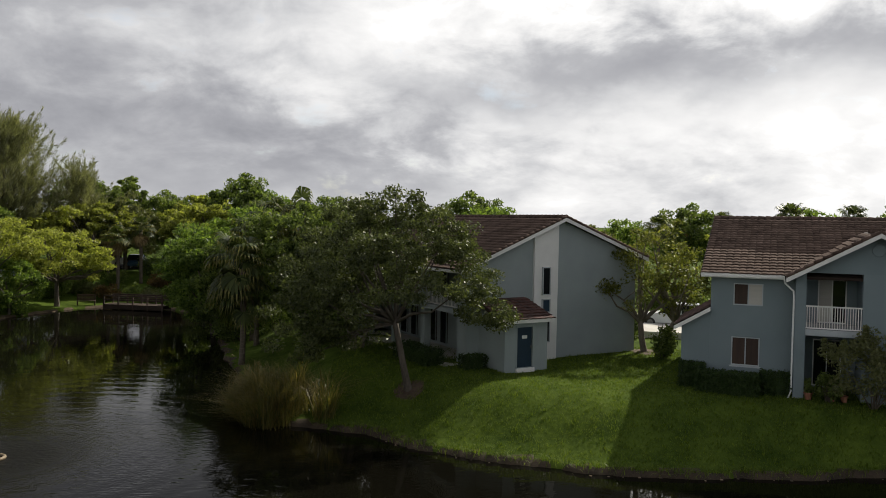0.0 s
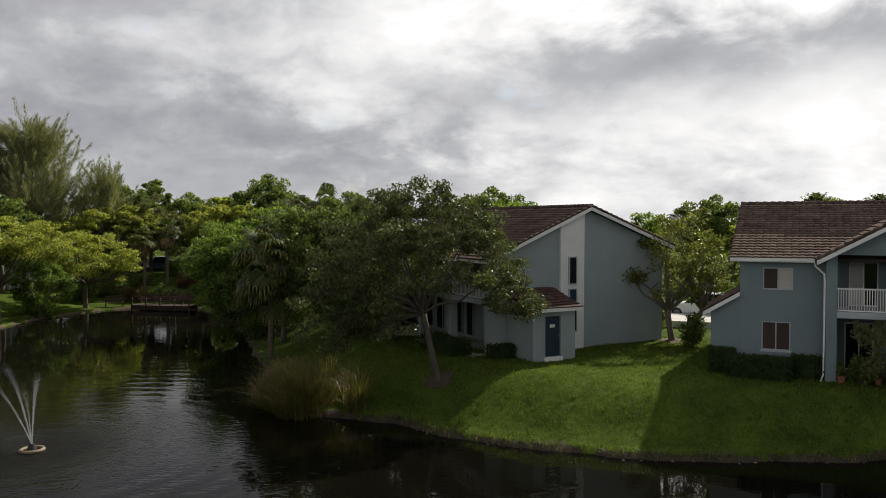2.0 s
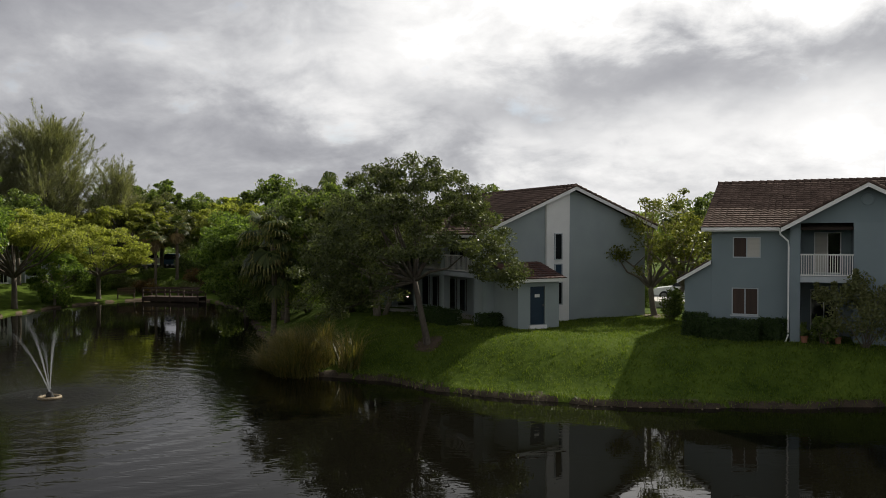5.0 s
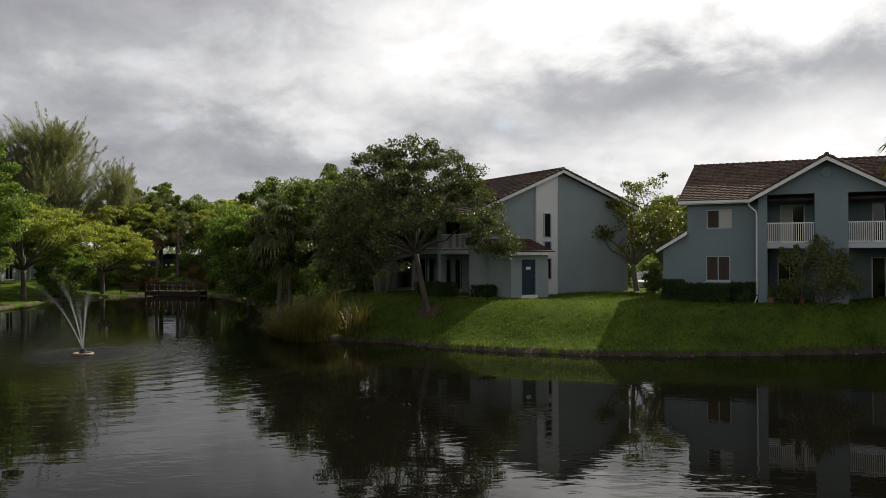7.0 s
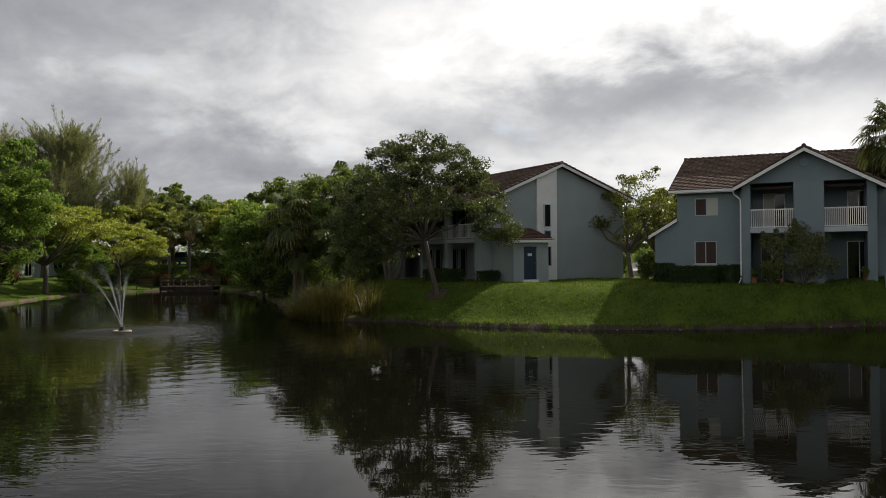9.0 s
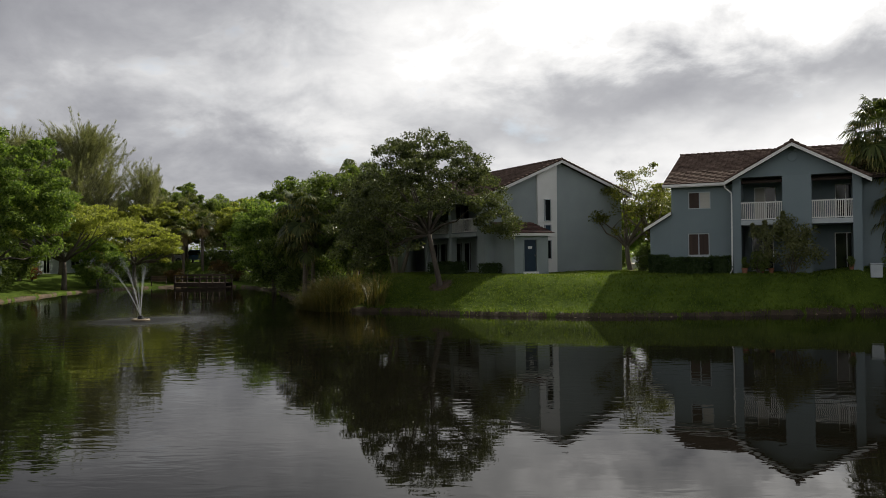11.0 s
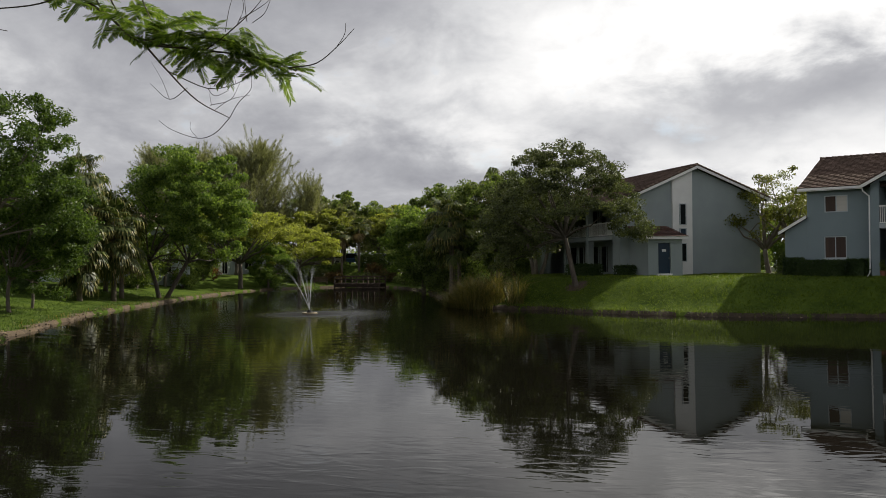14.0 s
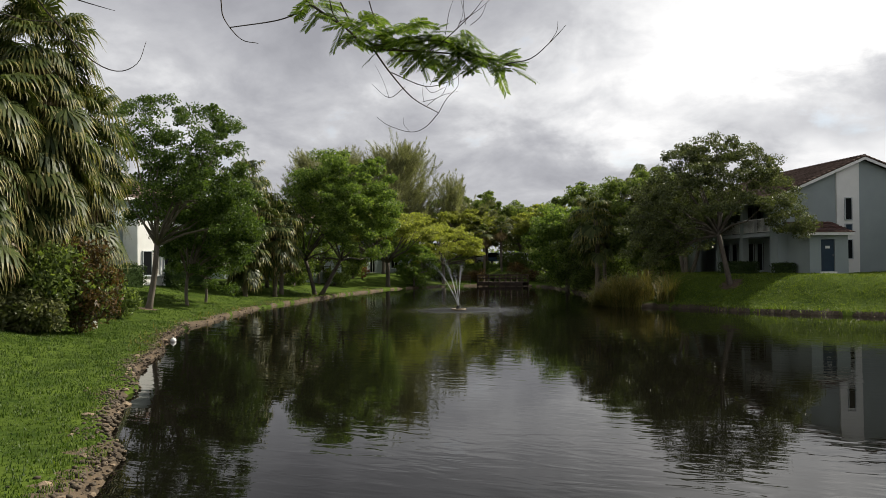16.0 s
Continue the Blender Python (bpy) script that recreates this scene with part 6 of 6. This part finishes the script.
def bank_grass(name, region, density, height, width, label, seed, lo=0.12, hi=40.0, mat=BLADE, lean=0.8):
    rng = np.random.RandomState(seed)
    x0, x1, y0, y1 = region
    n = int((x1 - x0) * (y1 - y0) * density)
    xy = np.stack([rng.uniform(x0, x1, n), rng.uniform(y0, y1, n)], 1)
    d, _ = shore_distance(xy)
    keep = (d > lo) & (d < hi)
    xy, d = xy[keep], d[keep]
    clump = np.sin(xy[:, 0] * 5.3 + 2.1 * np.sin(xy[:, 1] * 3.7)) * np.sin(xy[:, 1] * 6.1 + 1.7 * np.sin(xy[:, 0] * 2.9))
    v, f = blades(rng, xy, heights(xy, d) - 0.01, height * (1.0 + 0.6 * clump), width, lean)
    me = array_mesh(name, v, f)
    me.materials.append(mat)
    return tagged(new(name, me), label, "grass", kind="stuff")


bank_grass("grass", (-6, 26, 29, 47), 260, 0.085, 0.013, "short green lawn grass", 1, lo=0.25)
# left bank uses the darkened blades in place of dimmer sunlight
bank_grass("grass", (-26, -4, -12, 14), 330, 0.065, 0.009, "short green lawn grass on the bank", 2, lo=0.35, hi=11, mat=DIM_BLADE)
bank_grass("grass", (-44, -24, 14, 50), 90, 0.075, 0.012, "short green lawn grass on the bank", 3, lo=0.35, hi=12, mat=DIM_BLADE)
bank_grass("bank_grass", (-6, 30, 28.6, 36), 120, 0.22, 0.012, "rough grass hanging over the bank edge", 4, lo=0.06, hi=0.42, lean=1.6)
bank_grass("bank_grass", (-12, -5, 36, 56), 22, 0.5, 0.014, "rough weeds along the shaded bank", 5, lo=0.0, hi=1.6, mat=REED, lean=0.9)
bank_grass("bank_grass", (-22, -3, -13, 12), 150, 0.07, 0.007, "tufts of grass among the stones of the bank", 7, lo=0.2, hi=0.8, mat=BLADE, lean=1.3)
bank_grass("bank_grass", (-40, -14, 4, 60), 8, 0.2, 0.013, "tufts of dry grass on the stony bank", 6, lo=0.1, hi=1.2, mat=REED, lean=1.2)


def stone_mesh(seed):
    rng = np.random.RandomState(seed)
    bm = bmesh.new()
    bmesh.ops.create_icosphere(bm, subdivisions=1, radius=1.0)
    for v in bm.verts:
        v.co *= rng.uniform(0.75, 1.2)
        v.co.z *= 0.55
        v.co.x *= 1.25
    me = mesh_of("stone", bm)
    me.materials.append(STONE)
    return me


def shore_stones():
    S = thing("shore_stones", pose(0, 0, 0), "scattered pale stones along the bank's waterline", "stones")
    kinds = [stone_mesh(i) for i in range(6)]
    rng = np.random.RandomState(4)
    near = [p for p in LINE if p[0] < -4.4 and -11 < p[1] < 34]
    for i in range(290):
        k = (rng.rand() ** 1.5) * (len(near) - 2)
        p = near[-1 - int(k)] if near[0][1] > near[-1][1] else near[int(k)]
        q = p + rng.normal(size=2) * 0.30
        d, _ = shore_distance(q)
        if d[0] < -0.25:
            continue
        ob = new("stone", kinds[i % 6])
        ob.parent = S
        s = rng.uniform(0.03, 0.075) * (1.6 if rng.rand() < 0.15 else 1.0)
        ob.matrix_local = pose(q[0], q[1], max(ground_z(*q), -0.05) + 0.01, 0, 0, rng.uniform(0, 360)) @ Matrix.Scale(s, 4)
    bm_v, bm_f = [], []
    base = [(np.array([v.co[:] for v in k.vertices]), np.array([list(f.vertices) for f in k.polygons])) for k in kinds]
    cnt = 0
    pts = [p for p in LINE if (p[0] < -4.4 and p[1] < 80)]
    close = [p for p in pts if p[1] < 14]
    for i in range(4200):
        q = (pts[rng.randint(len(pts))] if i < 1300 else close[rng.randint(len(close))]) + rng.normal(size=2) * 0.32
        d, _ = shore_distance(q)
        if d[0] < -0.2 or d[0] > 1.0:
            continue
        v, f = base[i % 6]
        s = rng.uniform(0.012, 0.055)
        bm_v.append(v * s + (q[0], q[1], max(ground_z(*q), -0.03) + 0.01))
        bm_f.append(f + cnt)
        cnt += len(v)
    me = array_mesh("gravel", np.concatenate(bm_v), np.concatenate(bm_f))
    tagged(part("gravel", me, STONE, S, "small pale gravel"), kind="stuff")


def bank_debris():
    rng = np.random.RandomState(9)
    kinds = [stone_mesh(i + 20) for i in range(3)]
    S = thing("bank_stones", pose(0, 0, 0), "few pale stones in the eroded lawn edge", "stones")
    pts = [p for p in LINE if -4 < p[0] < 24 and p[1] > 25]
    for i in range(80):
        q = pts[rng.randint(len(pts))] + rng.normal(size=2) * 0.05
        ob = new("stone", kinds[i % 3])
        ob.parent = S
        ob.matrix_local = pose(q[0], q[1], rng.uniform(0.04, 0.14), 0, 0, rng.uniform(0, 360)) @ Matrix.Scale(rng.uniform(0.025, 0.085), 4)


shore_stones()
bank_debris()


def driftwood():
    bm = bmesh.new()
    tube(bm, [(0, 0, 0.10), (0.5, -0.25, 0.12), (1.0, -0.4, 0.03), (1.35, -0.62, -0.02)], [0.05, 0.06, 0.045, 0.02], 7)
    tube(bm, [(0.5, -0.25, 0.12), (0.75, -0.1, 0.2)], [0.03, 0.012], 6)
    solo("driftwood", bm, BARK_PALE, "pale fallen branch at the waterline", "branch", m=pose(-16.5, 3.5, 0.08, 0, 0, 20) @ Matrix.Scale(0.52, 4))


driftwood()


# stand-in for an unidentified small dark and white shape on the lawn
def ground_spotlight(x, y, rz):
    S = thing("ground_spotlight", at(x, y, rz), "small dark shape on a stake with a pale box on the lawn", "spotlight")
    bm = bmesh.new()
    tube(bm, [(0, 0, -0.1), (0, 0, 0.22)], 0.025, 8)
    part("stake", bm, TYRE, S)
    bm = bmesh.new()
    tube(bm, [(-0.10, 0, 0.30), (-0.02, 0, 0.28), (0.10, 0, 0.24), (0.16, 0, 0.22)], [0.06, 0.10, 0.11, 0.12], 12)
    part("lamp_head", bm, TYRE, S)
    part("junction_box", one_box(0.22, 0.40, -0.09, 0.09, -0.05, 0.26, bevel=0.02), WHITE, S, "pale plastic box")


ground_spotlight(-24.0, 8.5, -30)


def float_ball():
    bm = bmesh.new()
    bmesh.ops.create_uvsphere(bm, u_segments=18, v_segments=12, radius=0.11)
    for v in bm.verts:
        v.co.z *= 0.92
    tube(bm, [(0, 0, 0.08), (0, 0, 0.135)], [0.03, 0.022], 8)
    solo("marker_float", bm, WHITE, "small white float lying at the waterline", "float", m=pose(-19.6, 8.3, 0.16))


float_ball()


def mulch_ring(x, y, r, label):
    bm = bmesh.new()
    rng = np.random.RandomState(int(abs(x) * 7))
    z = ground_z(x, y)
    c = bm.verts.new((0, 0, 0.07))
    ring = []
    for k in range(26):
        a = k * math.tau / 26
        q = r * rng.uniform(0.85, 1.1)
        px, py = q * math.cos(a), q * math.sin(a)
        ring.append(bm.verts.new((px, py, ground_z(x + px, y + py) - z + 0.012)))
    for k in range(26):
        bm.faces.new((c, ring[k], ring[(k + 1) % 26]))
    solo("mulch_ring", bm, MULCH, label, "mulch", m=pose(x, y, z))


for i, (x, y) in enumerate(((12.0, 60.5), (16.0, 64.0), (20.5, 62.5), (18.2, 61.0), (19.0, 66.5))):
    build_shrub("shrub", 300 + i, (1.5, 1.3, 2.0), 2600, 0.11, LEAF_DARK, "dark leafy shrub beside the parking apron", at(x, y), group="shrubs by the parking")

mulch_ring(-1.70, 37.0, 0.75, "bare mulch ring round the oak's trunk")
mulch_ring(11.3, 45.6, 1.0, "bare mulch ring round the young tree")
mulch_ring(-30.4, 17.9, 0.6, "bare mulch patch round a trunk")


# ---- the tree over the near bank, whose branch hangs into view ----
def feather_leaf(rng, p, d, length, V, F):
    """A twice-divided feathery leaf: an arching rib with close pairs of narrow combs."""
    d = np.array(d, float)
    d /= np.linalg.norm(d)
    side = np.cross(d, (0, 0, 1.0))
    side /= np.linalg.norm(side) + 1e-9
    roll = rng.uniform(-0.5, 0.5)
    side = side * math.cos(roll) + np.cross(d, side) * math.sin(roll)
    upv = np.cross(side, d)
    n = 19
    for i in range(n):
        t = (i + 1) / n
        root = p + d * length * t - np.array((0, 0, 0.13 * length * t * t))
        ln = length * 0.36 * (1 - 0.62 * abs(t - 0.5) ** 1.3) * rng.uniform(0.88, 1.08)
        for s in (-1, 1):
            o = side * s * 0.90 + d * (0.30 + 0.35 * t) + upv * rng.uniform(-0.10, 0.10)
            o = o / np.linalg.norm(o)
            acr = np.cross(o, upv)
            acr /= np.linalg.norm(acr)
            tip = root + o * ln - np.array((0, 0, 0.16 * ln))
            a, b = root + (tip - root) * 0.22 + upv * 0.004, root + (tip - root) * 0.80 + upv * 0.004
            w = 0.025 * length
            k = len(V)
            V.extend([root, a + acr * w, a - acr * w, b + acr * w * 0.9, b - acr * w * 0.9, tip])
            F.extend([(k, k + 1, k + 2), (k + 1, k + 3, k + 4), (k + 1, k + 4, k + 2), (k + 3, k + 5, k + 4)])


def smooth_line(pts, n=4):
    """A rounded line through the given points."""
    P = [np.array(p, float) for p in pts]
    P = [2 * P[0] - P[1]] + P + [2 * P[-1] - P[-2]]
    out = []
    for i in range(1, len(P) - 2):
        p0, p1, p2, p3 = P[i - 1:i + 3]
        for t in np.arange(n) / n:
            out.append(0.5 * (2 * p1 + (p2 - p0) * t + (2 * p0 - 5 * p1 + 4 * p2 - p3) * t * t + (3 * p1 - p0 - 3 * p2 + p3) * t ** 3))
    return out + [P[-2]]


def overhanging_tree():
    zt = ground_z(-6.4, -16.6)
    T = thing("overhanging_tree", pose(-6.4, -16.6, zt), "tree on the bank with feathery hanging branches", "tree")
    o = Vector((-6.4, -16.6, zt))
    bm = bmesh.new()
    tube(bm, [Vector(p) - o for p in ((-6.4, -16.6, zt - 0.3), (-6.2, -16.2, 2.4), (-5.6, -15.2, 4.2), (-4.6, -13.4, 5.7), (-3.4, -11.2, 6.1), (-2.5, -9.6, 5.8), (-2.02, -9.07, 5.49))], [0.22, 0.17, 0.14, 0.10, 0.06, 0.035, 0.02], 9)
    tube(bm, [Vector(p) - o for p in ((-5.6, -15.2, 4.2), (-6.6, -15.8, 6.0), (-7.6, -17.0, 7.6))], [0.10, 0.07, 0.03], 7)
    tube(bm, [Vector(p) - o for p in ((-6.2, -16.2, 2.4), (-7.6, -17.6, 4.4), (-9.0, -18.6, 6.2))], [0.11, 0.08, 0.03], 7)
    part("trunk", bm, BARK, T)
    main = ((-2.02, -9.07, 5.49), (-1.79, -9.06, 5.26), (-1.48, -9.0, 5.03), (-1.22, -9.01, 4.82), (-0.74, -8.95, 4.74), (-0.28, -8.94, 4.65), (0.05, -8.98, 4.52))
    twigs = (
        (main, 0.014, 0.004),
        (((0.03, -9.08, 4.52), (0.22, -9.03, 4.55), (0.38, -9.01, 4.67), (0.5, -9.01, 4.78)), 0.005, 0.002),
        (((0.36, -9.01, 4.65), (0.43, -9.02, 4.74), (0.44, -9.02, 4.82)), 0.003, 0.0015),
        (((-1.24, -8.95, 4.84), (-1.26, -8.58, 4.7), (-1.19, -8.26, 4.52), (-1.06, -7.96, 4.42)), 0.009, 0.004),
        (((-1.06, -7.96, 4.42), (-1.2, -7.97, 4.29), (-1.35, -8.0, 4.25), (-1.55, -8.08, 4.32), (-1.65, -8.13, 4.4)), 0.004, 0.002),
        (((-1.35, -8.0, 4.25), (-1.42, -8.0, 4.33), (-1.42, -8.0, 4.40)), 0.002, 0.001),
        (((-1.06, -7.96, 4.42), (-0.98, -7.95, 4.55), (-0.86, -7.95, 4.66), (-0.85, -7.96, 4.78)), 0.004, 0.0015),
        (((-1.12, -8.1, 4.47), (-1.0, -8.05, 4.56), (-0.84, -8.0, 4.60)), 0.003, 0.0015),
        (((-1.21, -8.66, 4.68), (-0.93, -8.54, 4.55), (-0.70, -8.5, 4.58), (-0.58, -8.47, 4.66)), 0.005, 0.002),
        (((-0.88, -8.53, 4.56), (-0.84, -8.5, 4.66), (-0.86, -8.5, 4.74)), 0.003, 0.0015),
        (((-1.2, -8.4, 4.60), (-1.38, -8.38, 4.52), (-1.55, -8.4, 4.66)), 0.004, 0.0015),
        (((-1.79, -9.06, 5.26), (-1.98, -8.96, 5.25), (-2.16, -9.05, 5.17), (-2.51, -9.28, 5.09)), 0.008, 0.005),
        (((-2.52, -9.38, 5.31), (-2.53, -9.33, 5.16), (-2.45, -9.2, 5.0), (-2.33, -9.1, 4.97)), 0.006, 0.003),
        (((-2.52, -9.38, 5.31), (-2.7, -9.9, 5.7), (-2.9, -10.3, 5.95)), 0.006, 0.010),
        (((-0.67, -9.0, 4.72), (-0.49, -9.04, 4.8), (-0.3, -9.01, 4.96), (-0.18, -9.01, 5.08)), 0.006, 0.002),
        (((-0.4, -9.02, 4.88), (-0.36, -9.0, 5.0), (-0.38, -9.0, 5.12)), 0.003, 0.0015),
        (((-1.44, -8.95, 4.98), (-1.6, -8.98, 5.15), (-1.64, -9.01, 5.35)), 0.007, 0.005),
        (((-1.2, -8.99, 4.84), (-0.95, -8.98, 4.83), (-0.64, -8.99, 4.81), (-0.43, -8.97, 4.75), (-0.26, -8.97, 4.66)), 0.007, 0.003),
        (((-1.2, -8.99, 4.84), (-1.0, -8.95, 4.79), (-0.81, -8.89, 4.74)), 0.006, 0.003),
        (((-0.41, -8.97, 4.93), (-0.26, -8.92, 5.03), (-0.17, -8.89, 5.11)), 0.003, 0.0015),
        (((-0.36, -8.95, 4.92), (-0.37, -8.96, 5.05), (-0.37, -8.96, 5.16)), 0.003, 0.0015),
        (((-0.32, -8.94, 4.91), (-0.24, -8.91, 4.98), (-0.19, -8.9, 5.09)), 0.003, 0.0015),
        (((-0.56, -8.91, 4.87), (-0.53, -8.9, 5.05), (-0.49, -8.89, 5.17)), 0.003, 0.0015),
        (((-1.27, -8.94, 5.25), (-1.23, -8.92, 5.11), (-1.06, -8.97, 4.84)), 0.006, 0.004),
        (((-1.51, -9.02, 5.25), (-1.42, -8.98, 5.06), (-1.24, -8.98, 4.87)), 0.007, 0.005),
        (((-1.14, -8.15, 4.5), (-0.98, -8.09, 4.55), (-0.9, -8.07, 4.69)), 0.003, 0.0015),
        (((-1.13, -8.14, 4.5), (-1.14, -8.15, 4.59), (-1.13, -8.15, 4.68)), 0.002, 0.001),
        (((-1.38, -8.38, 4.52), (-1.40, -8.45, 4.66), (-1.43, -8.56, 4.80)), 0.002, 0.001),
        (((-0.93, -8.54, 4.55), (-0.85, -8.56, 4.48), (-0.72, -8.58, 4.51)), 0.003, 0.0015),
        (((-0.70, -8.5, 4.58), (-0.69, -8.55, 4.64), (-0.7, -8.58, 4.7)), 0.002, 0.001),
    )
    side = (
        (((-3.32, -10.78, 5.23), (-3.24, -10.54, 4.94), (-3.12, -10.29, 4.66), (-3.0, -10.11, 4.57), (-2.87, -10.01, 4.64), (-2.79, -9.99, 4.82)), 0.008, 0.002),
        (((-3.29, -10.7, 5.16), (-3.08, -10.41, 5.08), (-2.91, -10.2, 5.03)), 0.008, 0.002),
        (((-3.58, -11.04, 5.05), (-3.42, -10.75, 4.9), (-3.2, -10.47, 4.9)), 0.008, 0.002),
        (((-4.4, -13.2, 5.8), (-4.2, -12.0, 6.2), (-3.32, -10.78, 5.23)), 0.02, 0.008),
        (((-4.4, -13.2, 5.8), (-4.4, -12.2, 5.9), (-3.58, -11.04, 5.05)), 0.02, 0.008),
    )
    bm = bmesh.new()
    for pts, r0, r1 in twigs + side:
        line = smooth_line(pts)
        n = len(line)
        tube(bm, [Vector(p) - o for p in line], [r0 + (r1 - r0) * i / (n - 1) for i in range(n)], 6)
    part("twig_spray", bm, TWIG, T, "bare dark twigs")
    rng = np.random.RandomState(12)
    V, F = [], []
    rows = [np.array(p) for p in main]
    runs = [(3, 0.08), (4, 0.08), (3, 0.13), (4, 0.04), (3, 0.02), (5, 0.04), (2, 0.06), (4, 0.11), (1, 0.06), (0, 0.08)]
    for node in range(40):                                  # tufts of leaves at the knots of the branch
        i, lift = runs[node % len(runs)]
        a, b = rows[i], rows[i + 1]
        knot = a + (b - a) * rng.rand() + (0, 0, lift) + rng.normal(size=3) * (0.05, 0.14, 0.04)
        turn, tilt = rng.uniform(0, math.tau), rng.normal(size=3) * (0.2, 0.2, 0.14)
        for k in range(rng.randint(4, 7) if i > 2 else rng.randint(2, 5)):
            az = turn + k * 1.1 + rng.uniform(-0.2, 0.2)
            d = np.array((math.cos(az), math.sin(az) * 0.9, rng.uniform(-0.30, 0.20))) + tilt + (b - a) * 0.4
            feather_leaf(rng, knot + rng.normal(size=3) * 0.035, d, rng.uniform(0.15, 0.25) * (0.75 if knot[0] > -0.25 else 1.0), V, F)
    for e, d in (((0.06, -9.0, 4.50), (0.8, -0.1, -0.45)), ((-0.1, -8.98, 4.56), (0.3, 0.2, -0.8)), ((-0.1, -8.96, 4.58), (0.7, -0.2, 0.3)), ((-0.05, -9.04, 4.54), (0.7, 0.4, 0.1)),
                 ((-0.55, -8.95, 4.70), (0.2, 0, -0.9)), ((-0.28, -8.94, 4.65), (0.4, 0.1, -0.8)), ((-0.8, -8.95, 4.75), (0.3, 0.1, -0.8)), ((-1.5, -9.0, 5.04), (-0.5, 0.2, -0.6)), ((-1.7, -9.05, 5.2), (-0.6, 0.1, -0.4))):
        feather_leaf(rng, np.array(e), d, 0.22, V, F)
    for i in range(16):
        a = np.array(side[0][0][0]) + (-0.25, -0.2, 0.25)
        feather_leaf(rng, a + rng.normal(size=3) * 0.15, rng.normal(size=3) * (1, 1, 0.5) + (0.1, 0.1, 0.2), rng.uniform(0.2, 0.3), V, F)
    crown = [(-7.6, -17.0, 7.6), (-9.0, -18.6, 6.2), (-3.0, -10.6, 6.5), (-3.6, -11.6, 6.6), (-8.2, -17.6, 7.2), (-4.4, -13.0, 6.6)]
    for i in range(150):
        p = np.array(crown[i % 6]) + rng.normal(size=3) * 0.45 * (1, 1, 0.6)
        feather_leaf(rng, p, rng.normal(size=3) * (1, 1, 0.4), rng.uniform(0.2, 0.35), V, F)
    part("leaves", array_mesh("leaves", np.array(V) - np.array(o), np.array(F)), LEAF_FROND, T, "bright green feathery leaves")


overhanging_tree()
run_tiles()
